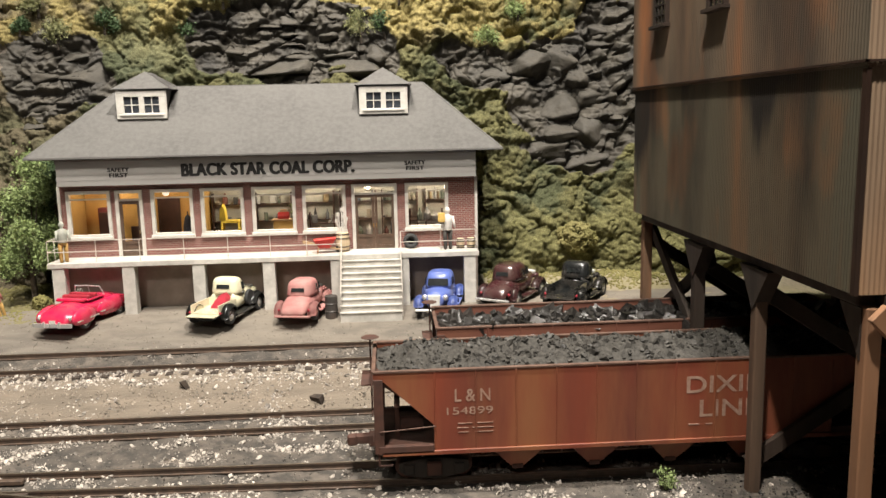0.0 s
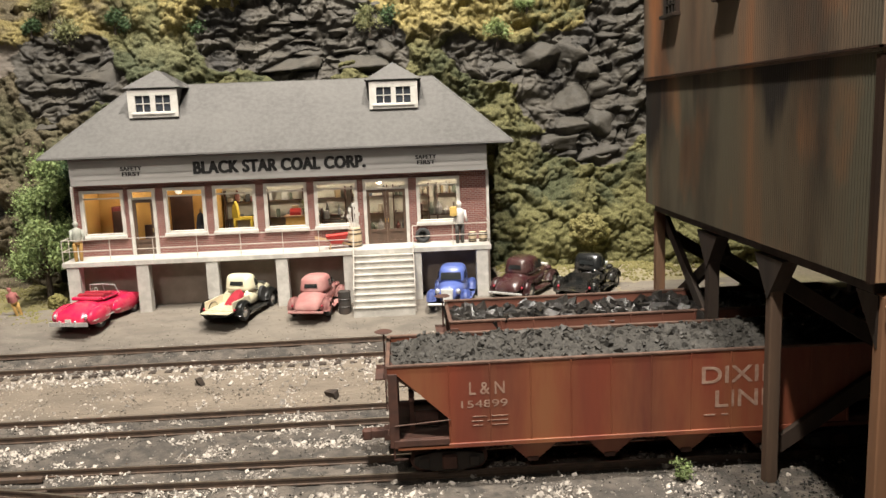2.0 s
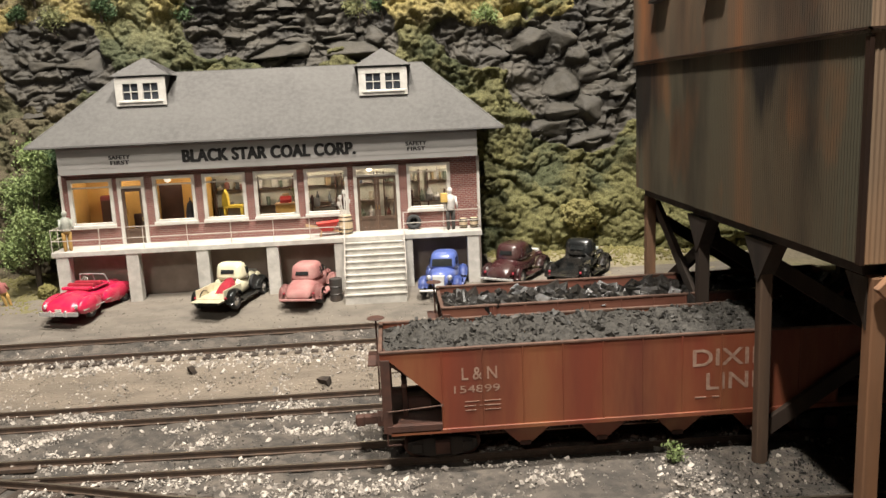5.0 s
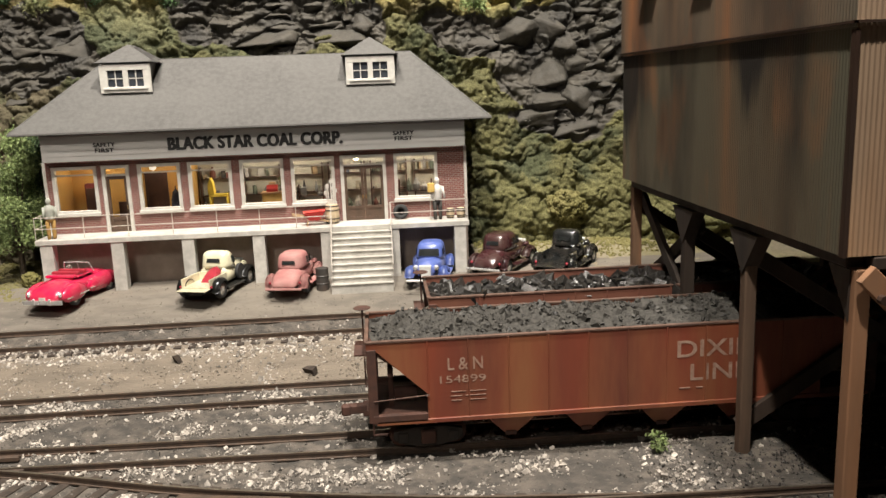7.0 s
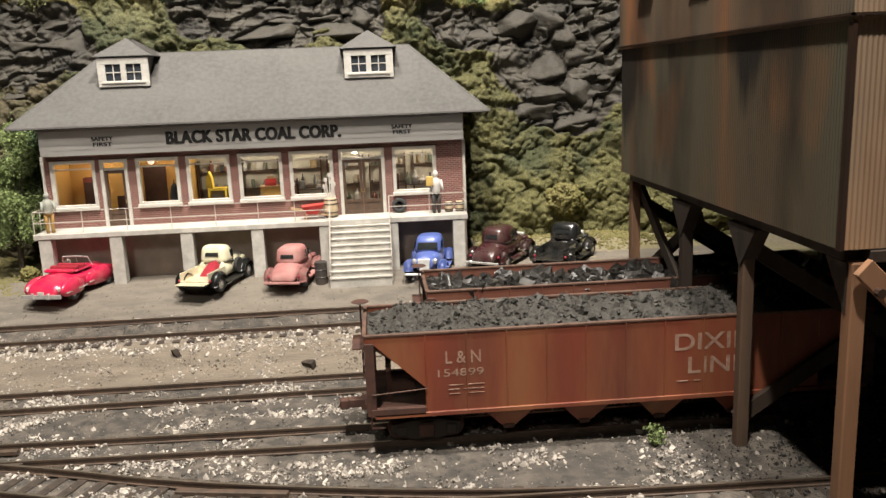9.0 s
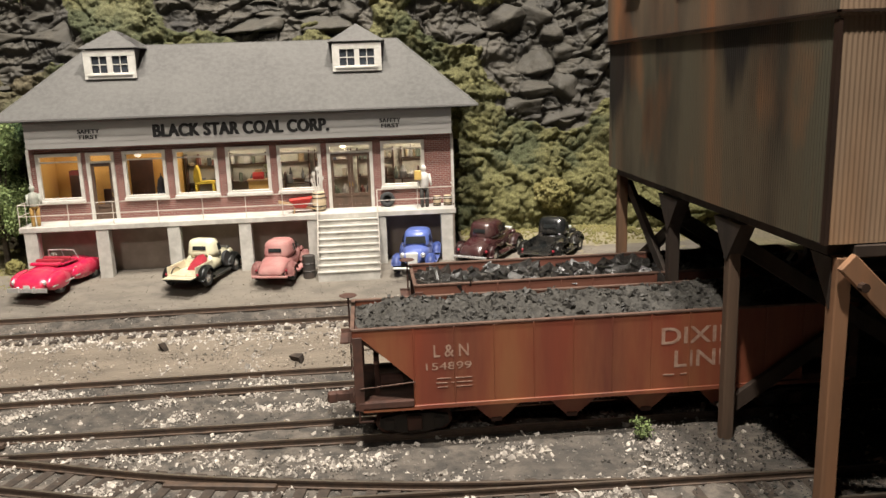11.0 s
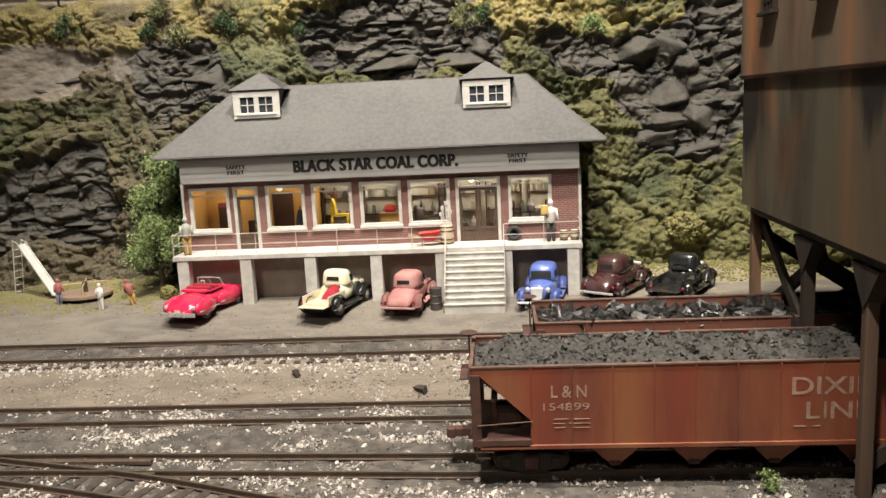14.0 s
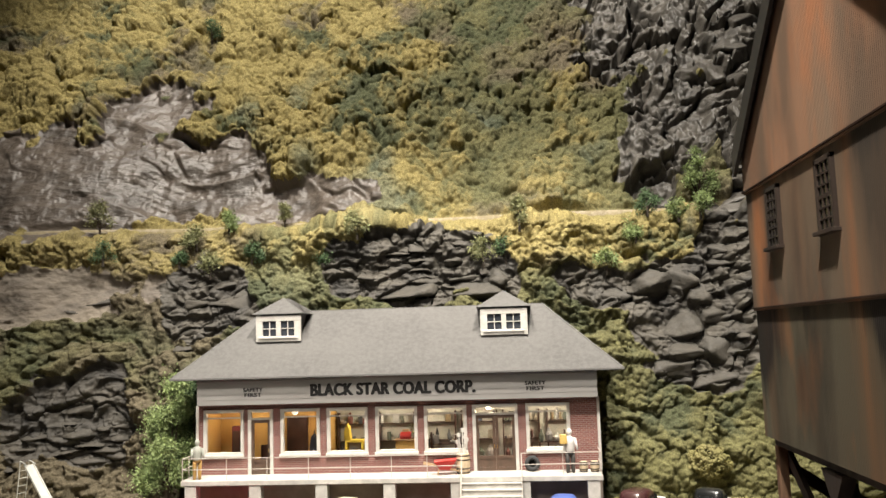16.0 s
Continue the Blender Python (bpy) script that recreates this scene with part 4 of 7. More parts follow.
    part("brake_step", box(x0 - 0.0075, x0 - 0.0005, -0.002, 0.024, 0.0180, 0.0188), M_HOPPERDARK, car)
    if lettered:
        yl = -HW - 0.0006
        M_STENCIL = mat("faded_white_stencil", (0.43, 0.30, 0.23), (0.25, 0.125, 0.085), 190, 0.7, 0.0, sharp=0.2)
        for text, h, lx, lz, wd in (("L & N", 0.0068, 0.3136, 0.0166, 0.0186), ("154899", 0.0040, 0.3093, 0.0096, 0.0242), ("DIXIE", 0.0092, 0.4366, 0.0158, 0.0395), ("LINE", 0.0092, 0.4440, 0.0025, 0.0320)):
            lettering("stencil_letters", text, h, Matrix.Translation((lx, yl, lz)) @ FRONT, M_STENCIL, car, 1.0, wd, 0.010 if h > 0.005 else 0.0)
        for k, (bx, bw_) in enumerate(((0.3150, 0.0075), (0.3250, 0.0085), (0.3145, 0.0060), (0.3225, 0.0110), (0.3150, 0.0055), (0.3240, 0.0095))):
            bz = 0.0046 - (k // 2) * 0.0024
            part("stencil_bar", box(bx, bx + bw_, yl - 0.0002, yl + 0.0002, bz, bz + 0.0003), M_STENCIL, car)
        for bx, bw_ in ((0.4380, 0.0060), (0.4475, 0.0035)):
            part("stencil_bar", box(bx, bx + bw_, yl - 0.0002, yl + 0.0002, -0.0018, -0.0012), M_STENCIL, car)
    return car


hopper_car("weathered rust-red hopper car heaped with coal", 0.2715, 0.5480, -0.2970, True, M_HOPPER)
M_HOPPER2 = mat("old_hopper_red", (0.17, 0.06, 0.038), (0.13, 0.045, 0.03), 60, 0.7, 0.2, stain=(0.24, 0.10, 0.055), stain_scale=30, stain_amount=0.5)
hopper_car("dented rust-red hopper car loaded with lump coal", 0.3095, 0.5760, -0.2130, False, M_HOPPER2)


def lumps(n, centre, sizes, rnd, flat=0.75, sub=1, jag=None):
    """Many uneven stones as corner and face arrays; centre(i) gives each place."""
    if sub == 0:
        tv = np.array([(1, 0, 0), (-1, 0, 0), (0, 1, 0), (0, -1, 0), (0, 0, 1), (0, 0, -1)], float)
        tf = np.array([(0, 2, 4), (2, 1, 4), (1, 3, 4), (3, 0, 4), (2, 0, 5), (1, 2, 5), (3, 1, 5), (0, 3, 5)])
    elif sub == -1:
        tv = np.array([(i, j, k) for i in (-1, 1) for j in (-0.8, 0.8) for k in (-0.65, 0.65)], float)
        tf = np.array([(0, 1, 3), (0, 3, 2), (4, 6, 7), (4, 7, 5), (0, 4, 5), (0, 5, 1), (2, 3, 7), (2, 7, 6), (0, 2, 6), (0, 6, 4), (1, 5, 7), (1, 7, 3)])
    else:
        t = bmesh.new()
        bmesh.ops.create_icosphere(t, subdivisions=sub, radius=1.0)
        tv = np.array([v.co[:] for v in t.verts])
        tf = np.array([[v.index for v in f.verts] for f in t.faces])
        t.free()
    k = len(tv)
    pos = np.array([centre(i) for i in range(n)])
    size = sizes(n)
    q = rnd.normal(size=(n, 4))
    q /= np.linalg.norm(q, axis=1)[:, None]
    w, x, y, z = q.T
    R = np.stack([1 - 2 * (y * y + z * z), 2 * (x * y - z * w), 2 * (x * z + y * w), 2 * (x * y + z * w), 1 - 2 * (x * x + z * z), 2 * (y * z - x * w), 2 * (x * z - y * w), 2 * (y * z + x * w), 1 - 2 * (x * x + y * y)], 1).reshape(n, 3, 3)
    shape = tv[None] * rnd.uniform(*(jag or ((0.5, 1.4) if sub >= 0 else (0.65, 1.15))), (n, k, 1)) * rnd.uniform(flat, 1.15, (n, 1, 3))
    v = np.einsum("nij,nkj->nki", R, shape) * size[:, None, None] + pos[:, None, :]
    f = tf[None] + (np.arange(n) * k)[:, None, None]
    return v.reshape(-1, 3), f.reshape(-1, tf.shape[1])


def coal_load(name, label, x0, x1, yc, top, crown, n, smin, smax, seed, power=0.35, stone=None):
    rnd = np.random.RandomState(seed)

    def surf(x, y):
        u, w = (x - x0) / (x1 - x0), (y - yc) / 0.0275
        edge = min(1.0, min(u, 1 - u) * 9) * (1 - abs(w) ** 3)
        return top - 0.003 + crown * max(0, edge) + 0.0040 * noise.fractal(Vector((x * 48, y * 60, seed)), 0.75, 2.1, 5)
    nx, ny = 170, 36
    v = [(x, y, surf(x, y)) for x in np.linspace(x0, x1, nx) for y in np.linspace(yc - 0.0275, yc + 0.0275, ny)]
    f = [(i * ny + j, (i + 1) * ny + j, (i + 1) * ny + j + 1, i * ny + j + 1) for i in range(nx - 1) for j in range(ny - 1)]
    bed = mesh_np(name, v, f, M_COALDUST, True)
    tagged(bed, label, "coal", kind="stuff")

    def place(i):
        x, y = rnd.uniform(x0 + 0.002, x1 - 0.002), rnd.uniform(yc - 0.0262, yc + 0.0262)
        return (x, y, surf(x, y) + 0.0002)
    v, f = lumps(n, place, lambda k: smin + (smax - smin) * rnd.power(power, k), rnd, 0.40, -1, (0.68, 1.18))
    mesh_np("coal_lumps", v, f, stone or M_COAL, False, bed)


coal_load("coal_load", "heap of fine black coal in the hopper car", 0.2730, 0.5465, -0.2970, 0.0335, 0.0068, 8000, 0.0002, 0.0021, 3, 0.09, M_COALFINE)
coal_load("coal_load", "load of large shiny coal lumps in the hopper car", 0.3110, 0.5745, -0.2130, 0.0300, 0.0, 1000, 0.0018, 0.0066, 5, 0.60)

# ---- hillside ----
def smooth_step(a, b, v):
    t = np.clip((np.asarray(v, float) - a) / (b - a), 0.0, 1.0)
    return t * t * (3 - 2 * t)


def chance(ix, iy, seed):
    """A number from 0 to 1 for each whole-numbered place."""
    h = (ix.astype(np.int64) * 374761393 + iy.astype(np.int64) * 668265263 + int(seed) * 974634777) & 0xFFFFFFFF
    h = ((h ^ (h >> 13)) * 1274126177) & 0xFFFFFFFF
    h = ((h ^ (h >> 16)) * 2246822519) & 0xFFFFFFFF
    return ((h ^ (h >> 15)) & 0xFFFFFF) / float(0x1000000)


def waves(x, y, seed):
    """Smooth noise from -1 to 1."""
    ix, iy = np.floor(x), np.floor(y)
    u, v = x - ix, y - iy
    u, v = u * u * u * (u * (u * 6 - 15) + 10), v * v * v * (v * (v * 6 - 15) + 10)
    a, b, c, d = chance(ix, iy, seed), chance(ix + 1, iy, seed), chance(ix, iy + 1, seed), chance(ix + 1, iy + 1, seed)
    return 2 * ((a * (1 - u) + b * u) * (1 - v) + (c * (1 - u) + d * u) * v) - 1


def layers(x, y, seed, octaves=4, gain=0.5):
    total, amp = 0.0, 1.0
    for k in range(octaves):
        total = total + amp * waves(x, y, seed + 17 * k)
        x, y, amp = x * 2.03 + 3.1, y * 2.03 + 1.7, amp * gain
    return total


def cells(x, y, seed):
    """Scattered points: distance to the nearest and the second, offset to the nearest, its own chance number."""
    ix, iy = np.floor(x), np.floor(y)
    d1, d2 = np.full(x.shape, 9.0), np.full(x.shape, 9.0)
    ox, oy, own = np.zeros(x.shape), np.zeros(x.shape), np.zeros(x.shape)
    for i in (-1, 0, 1):
        for j in (-1, 0, 1):
            cx, cy = ix + i, iy + j
            dx, dy = x - cx - chance(cx, cy, seed), y - cy - chance(cx, cy, seed + 1)
            d = np.hypot(dx, dy)
            near = d < d1
            d2 = np.where(near, d1, np.minimum(d2, d))
            ox, oy, own = np.where(near, dx, ox), np.where(near, dy, oy), np.where(near, chance(cx, cy, seed + 2), own)
            d1 = np.where(near, d, d1)
    return d1, d2, ox, oy, own


def domes(x, y, seed, r=0.82):
    d1, d2, ox, oy, own = cells(x, y, seed)
    return np.sqrt(np.clip(1 - (d1 / r) ** 2, 0, 1)) * (0.55 + 0.45 * own), own


SHELF0, SHELF1 = 0.290, 0.306


def hill_y(x, z):
    y = np.where(z < SHELF0, 0.095 + 0.30 * z, np.where(z < SHELF1, 0.182 + (z - SHELF0) / (SHELF1 - SHELF0) * 0.044, 0.226 + 0.62 * (z - SHELF1)))
    return y - 0.05 * smooth_step(0.45, 0.62, x) - 0.03 * smooth_step(-0.12, -0.30, x)


# bare rock: x, z, half width, half height
BARE = {
    "dry": [(0.165, 0.243, 0.108, 0.046), (0.270, 0.225, 0.035, 0.030), (0.400, 0.209, 0.072, 0.027), (0.463, 0.195, 0.062, 0.046), (0.487, 0.138, 0.052, 0.036), (0.535, 0.215, 0.040, 0.100),
            (-0.052, 0.206, 0.058, 0.052), (-0.185, 0.085, 0.074, 0.050), (-0.42, 0.16, 0.12, 0.10)],
    "slab": [(-0.240, 0.226, 0.120, 0.034), (-0.330, 0.160, 0.050, 0.030)],
    "slick": [(-0.290, 0.375, 0.210, 0.078), (-0.195, 0.480, 0.075, 0.042), (-0.110, 0.375, 0.100, 0.066), (0.020, 0.338, 0.105, 0.034)],
    "fall": [(0.470, 0.600, 0.085, 0.115), (0.500, 0.450, 0.058, 0.120), (0.590, 0.500, 0.066, 0.340), (0.462, 0.368, 0.036, 0.060)],
}
HX = np.linspace(-0.58, 0.64, 1120)
HZ = np.concatenate([np.linspace(-0.01, SHELF0, 300, endpoint=False), np.linspace(SHELF0, SHELF1, 36, endpoint=False), np.linspace(SHELF1, 0.80, 400)])
GX, GZ = np.meshgrid(HX, HZ)
ragged = 0.30 * layers(GX * 26, GZ * 26, 9, 4)
bare = {}
for kind, spots in BARE.items():
    w = np.zeros(GX.shape)
    for cx, cz, rx, rz in spots:
        w = np.maximum(w, 1 - smooth_step(0.84, 1.10, np.hypot((GX - cx) / rx, (GZ - cz) / rz) + ragged))
    bare[kind] = w
rocky = np.maximum.reduce(list(bare.values()))

# undergrowth: rounded foam masses at four sizes, with deep creases between them
wx, wz = GX + 0.010 * layers(GX * 30, GZ * 30, 31, 3), GZ + 0.010 * layers(GX * 30, GZ * 30, 41, 3)
big, big_own = domes(wx * 20, wz * 24, 51)
mid, mid_own = domes(wx * 55, wz * 62, 61)
wx2, wz2 = GX + 0.0022 * layers(GX * 150, GZ * 150, 71, 2), GZ + 0.0022 * layers(GX * 150, GZ * 150, 81, 2)
small, small_own = domes(wx2 * 135, wz2 * 150, 91)
crumb, crumb_own = domes(wx2 * 300, wz2 * 320, 101)
lush = np.clip(1.0 + 0.30 * layers(GX * 11, GZ * 11, 111, 3), 0.75, 1.30)
soft = lush * (0.016 * big + 0.0120 * mid + 0.0062 * small) * (1.15 + 0.20 * smooth_step(0.30, 0.20, GZ)) + 0.0026 * crumb - 0.018

# rock: beds that lean back towards their tops over sharp undercuts, broken across into blocks
def beds(x, z, thick, wide, seed):
    q = z / thick + 1.1 * layers(x * 9, z * 11, seed, 3)
    row = np.floor(q)
    t = q - row
    s = x / wide + 7.3 * chance(row, row * 0, seed) + 0.5 * waves(x * 30, z * 30, seed + 5)
    col = np.floor(s)
    e = np.minimum(s - col, 1 - s + col)
    out = chance(row, col, seed + 8)
    lip = smooth_step(0.0, 0.16, t) * (1 - t) ** 0.7
    return (0.3 + 0.7 * out) * lip * smooth_step(0.0, 0.14, e), out


def facets(x, z, fx, fz, seed, joint=0.20):
    d1, d2, ox, oy, own = cells(x * fx + 0.25 * layers(x * 40, z * 40, seed, 2), z * fz + 0.25 * layers(x * 40, z * 40, seed + 3, 2), seed)
    tilt = 2 * ((own * 7.31) % 1.0) - 1
    return (0.35 + 0.65 * own - 0.45 * tilt * ox + 0.55 * oy * -0.6) * smooth_step(0.0, joint, d2 - d1)


grain = 0.0016 * layers(GX * 90, GZ * 100, 121, 4)
b1, b1o = beds(GX + 0.01 * layers(GX * 20, GZ * 20, 135, 3), GZ + 0.012 * layers(GX * 14, GZ * 14, 136, 3), 0.024, 0.058, 131)
b2, b2o = beds(GX, GZ, 0.0075, 0.024, 141)
relief = {
    "dry": 0.013 * b1 + 0.003 * b2 + 0.009 * facets(GX, GZ, 15, 22, 151, 0.09) + 0.004 * facets(GX, GZ, 44, 52, 155, 0.09) + 2.0 * grain - 0.014,
    "slab": 0.010 * b1 * smooth_step(0.1, 0.6, layers(GX * 10, GZ * 14, 161, 2)) + 0.004 * layers(GX * 12, GZ * 26, 165, 4) + 0.7 * grain - 0.004,
}
flow = GZ + 0.26 * (GX + 0.25) + 0.020 * layers(GX * 6, GZ * 8, 171, 3)
ridge = 1 - np.abs(layers(GX * 7, flow * 95, 181, 3, 0.6))
folds = 1 - np.abs(waves(GX * 10 + 4, flow * 34, 191))
relief["slick"] = 0.0040 * folds ** 2 + 0.0011 * np.clip(ridge, 0, 2) ** 2 + 0.009 * layers(GX * 7, flow * 10, 195, 3) + 0.8 * grain + 0.008 * smooth_step(0.0, 0.5, layers(GX * 9, GZ * 9, 198, 2)) * beds(GX, flow, 0.036, 0.15, 199)[0] - 0.006
fx_, fz_ = GX + 0.018 * layers(GX * 12, GZ * 12, 201, 3), GZ + 0.018 * layers(GX * 12, GZ * 12, 211, 3)
relief["fall"] = 0.030 * facets(fx_ - 0.3 * GZ, fz_, 13, 12, 221) + 0.009 * facets(fx_ + 0.3 * GZ, fz_, 36, 32, 231) + 0.0040 * layers(GX * 34, GZ * 26, 241, 4, 0.6) + 2.4 * grain - 0.024
weight = sum(bare.values()) + 1e-6
rock = sum(bare[k] * relief[k] for k in relief) / weight
swell = 0.010 * layers(GX * 9, GZ * 9, 251, 3) + (1 - rocky) * soft + rocky * (rock + 0.003)
swell = swell * (1 - 0.80 * smooth_step(0.010, 0.003, np.abs(GZ - SHELF1)))
eps = 0.002
lean = (hill_y(GX, GZ + eps) - hill_y(GX, GZ - eps)) / (2 * eps)
run = np.hypot(lean, 1.0)
PX, PY, PZ = GX, hill_y(GX, GZ) - swell / run, GZ + swell * lean / run


def hill_point(x, z):
    """Place on the hillside's surface."""
    i, j = int(np.argmin(np.abs(HX - x))), int(np.argmin(np.abs(HZ - z)))
    return (float(PX[j, i]), float(PY[j, i]), float(PZ[j, i]))


# tint of the undergrowth, shifting softly from gold to olive, green, brown and blue-green
TINT = {"gold": (0.246, 0.203, 0.084), "olive": (0.128, 0.122, 0.060), "green": (0.074, 0.082, 0.046), "brown": (0.128, 0.108, 0.072), "blue": (0.108, 0.126, 0.094), "light": (0.150, 0.142, 0.064)}
mood = 0.75 * layers(GX * 11, GZ * 11, 261, 5, 0.62) + 0.35 * (big_own - 0.5) + 0.55 * (mid_own - 0.5) + 0.35 * (small_own - 0.5)
mood2 = layers(GX * 7 + 40, GZ * 7, 271, 3) + 0.5 * (big_own - 0.5)
upper = smooth_step(SHELF1 - 0.01, SHELF1 + 0.01, GZ)
rim = smooth_step(0.225, 0.250, GZ) * (1 - upper)
east = smooth_step(0.02, 0.30, GX)
gold = np.clip(upper * smooth_step(-0.55, 0.35, mood + 0.25 - 1.15 * east + 0.25 * smooth_step(0.60, 0.45, GZ) * (1 - east)) + 0.9 * rim * smooth_step(-0.4, 0.5, mood + 0.30 * smooth_step(0.22, 0.32, GX) - 0.45 * smooth_step(0.25, 0.10, GX) + 0.5 * smooth_step(-0.17, -0.22, GX)), 0, 1)
light = (1 - upper) * (1 - rim) * smooth_step(0.36, 0.40, GX) * smooth_step(-0.2, 0.7, mood + 1.0 * smooth_step(0.15, 0.03, GZ) - 0.25)
green = np.clip(smooth_step(0.0, 0.9, -mood + 0.15) * 0.9, 0, 1)
brown = smooth_step(0.15, 0.9, mood2 + 1.0 * smooth_step(0.02, -0.06, GX) * (1 - upper))
blue = 0.8 * smooth_step(0.45, 1.15, -mood2 + 0.2 * layers(GX * 30, GZ * 30, 281, 2)) * (0.25 + 0.6 * upper)
tint = np.empty(GX.shape + (3,))
tint[:] = TINT["olive"]
for amount, name in ((green, "green"), (brown, "brown"), (gold, "gold"), (light, "light"), (blue, "blue")):
    tint += amount[..., None] * (np.array(TINT[name]) - tint)
# crumbs differ in tone; the lower slope's dimmer light is tinted in
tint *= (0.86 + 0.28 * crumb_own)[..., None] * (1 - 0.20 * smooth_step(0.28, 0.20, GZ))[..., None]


def foam_material():
    """Ground foam: the tint of each spot, broken by fine crumbs."""
    m = mat("ground_foam", (0.5, 0.5, 0.5), (0.4, 0.4, 0.4), 420, 0.95, 1.0, 0.0012, fine=700, spec=0.08)
    nt = m.node_tree
    at = nt.nodes.new("ShaderNodeAttribute")
    at.attribute_name = "tint"
    n = nt.nodes.new("ShaderNodeTexNoise")
    n.inputs["Scale"].default_value, n.inputs["Detail"].default_value = 520, 4.0
    r = nt.nodes.new("ShaderNodeMapRange")
    r.inputs["From Min"].default_value, r.inputs["From Max"].default_value = 0.32, 0.68
    r.inputs["To Min"].default_value, r.inputs["To Max"].default_value = 0.62, 1.28
    sc = nt.nodes.new("ShaderNodeVectorMath")
    sc.operation = "SCALE"
    nt.links.new(nt.nodes.new("ShaderNodeTexCoord").outputs["Object"], n.inputs["Vector"])
    nt.links.new(n.outputs["Fac"], r.inputs["Value"])
    nt.links.new(at.outputs["Color"], sc.inputs[0])
    nt.links.new(r.outputs["Result"], sc.inputs["Scale"])
    nt.links.new(sc.outputs[0], nt.nodes["Principled BSDF"].inputs["Base Color"])
    return m


M_FOAM = foam_material()
M_ROCKSLAB = mat("dusty_brown_rock", (0.190, 0.160, 0.126), (0.110, 0.094, 0.078), 30, 0.85, 0.9, 0.0014, fine=220, stain=(0.23, 0.195, 0.145), stain_scale=16, stain_amount=0.5, stretch=(0.6, 1, 1.4))
M_ROCKWET = mat("wet_brown_rock", (0.098, 0.080, 0.065), (0.056, 0.047, 0.039), 36, 0.42, 1.0, 0.0013, fine=230, stain=(0.125, 0.104, 0.086), stain_scale=11, stain_amount=0.5, stretch=(0.6, 1, 1.3), spec=0.5)
M_ROCKFALL = mat("wet_black_rock", (0.092, 0.084, 0.072), (0.046, 0.042, 0.036), 50, 0.46, 1.0, 0.0016, fine=200, stain=(0.140, 0.126, 0.106), stain_scale=22, stain_amount=0.55, spec=0.5)
M_BUSH = mat("olive_foam", (0.190, 0.172, 0.066), (0.145, 0.134, 0.054), 45, 0.95, 1.0, 0.0014, fine=420, stain=(0.247, 0.215, 0.104), stain_scale=16, stain_amount=0.5, island=0.05, spec=0.1)
nhx, nhz = len(HX), len(HZ)
corner = (np.arange(nhz - 1)[:, None] * nhx + np.arange(nhx - 1)[None, :]).ravel()
quads = np.stack([corner, corner + 1, corner + nhx + 1, corner + nhx], 1)
seen = ~((GZ < 0.150) & (GX > 0.02) & (GX < 0.33)).ravel()[corner]
grown = (rocky < 0.5).ravel()[corner]
order = ["dry", "slab", "slick", "fall"]
which = np.argmax(np.stack([bare[k] for k in order]), 0).ravel()[corner]
points = np.stack([PX, PY, PZ], -1).reshape(-1, 3)


def patch(name, keep, materials, smooth):
    """The part of the hillside that is made of the kept faces."""
    f = quads[keep]
    used, inv = np.unique(f, return_inverse=True)
    ob = mesh_np(name, points[used], inv.reshape(-1, 4), materials[0], smooth)
    for m in materials[1:]:
        ob.data.materials.append(m)
    return ob, used


hill, used = patch("hillside", seen & ~grown, [M_ROCK, M_ROCKSLAB, M_ROCKWET, M_ROCKFALL], True)
hill.data.polygons.foreach_set("material_index", which[seen & ~grown].astype(np.int32))
tagged(hill, "steep hillside of dark layered rock, wet in places", "hillside", kind="structure")
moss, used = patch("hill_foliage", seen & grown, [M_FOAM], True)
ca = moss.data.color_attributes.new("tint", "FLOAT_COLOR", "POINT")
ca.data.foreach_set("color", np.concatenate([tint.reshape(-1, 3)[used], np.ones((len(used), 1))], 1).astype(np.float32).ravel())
tagged(moss, "golden, olive and green foam undergrowth covering the hillside", "foliage", kind="stuff")

# single rocks that stand out of the hillside: x, z, width, height
BOULDERS = [(0.363, 0.205, 0.030, 0.033), (0.396, 0.209, 0.039, 0.032), (0.439, 0.215, 0.053, 0.043), (0.474, 0.217, 0.039, 0.043), (0.467, 0.169, 0.046, 0.034), (0.469, 0.144, 0.056, 0.031), (0.501, 0.143, 0.038, 0.045), (0.491, 0.203, 0.032, 0.032),
            (0.504, 0.183, 0.042, 0.032), (0.522, 0.159, 0.028, 0.021), (0.523, 0.146, 0.021, 0.017), (0.522, 0.250, 0.047, 0.018), (0.520, 0.236, 0.047, 0.013), (0.454, 0.126, 0.049, 0.028), (0.490, 0.115, 0.055, 0.028)]
LEDGE = [(0.162, 0.214, 0.082, 0.023), (0.244, 0.214, 0.063, 0.025), (0.148, 0.232, 0.047, 0.013), (0.187, 0.229, 0.039, 0.011), (0.237, 0.229, 0.043, 0.009), (0.151, 0.260, 0.044, 0.013), (0.144, 0.247, 0.022, 0.009), (0.180, 0.251, 0.032, 0.013),
         (0.184, 0.241, 0.029, 0.007), (0.201, 0.280, 0.040, 0.009), (0.232, 0.270, 0.029, 0.014), (0.223, 0.251, 0.021, 0.011), (0.191, 0.266, 0.040, 0.014), (0.129, 0.237, 0.022, 0.022), (0.279, 0.226, 0.032, 0.032), (0.259, 0.237, 0.021, 0.014)]
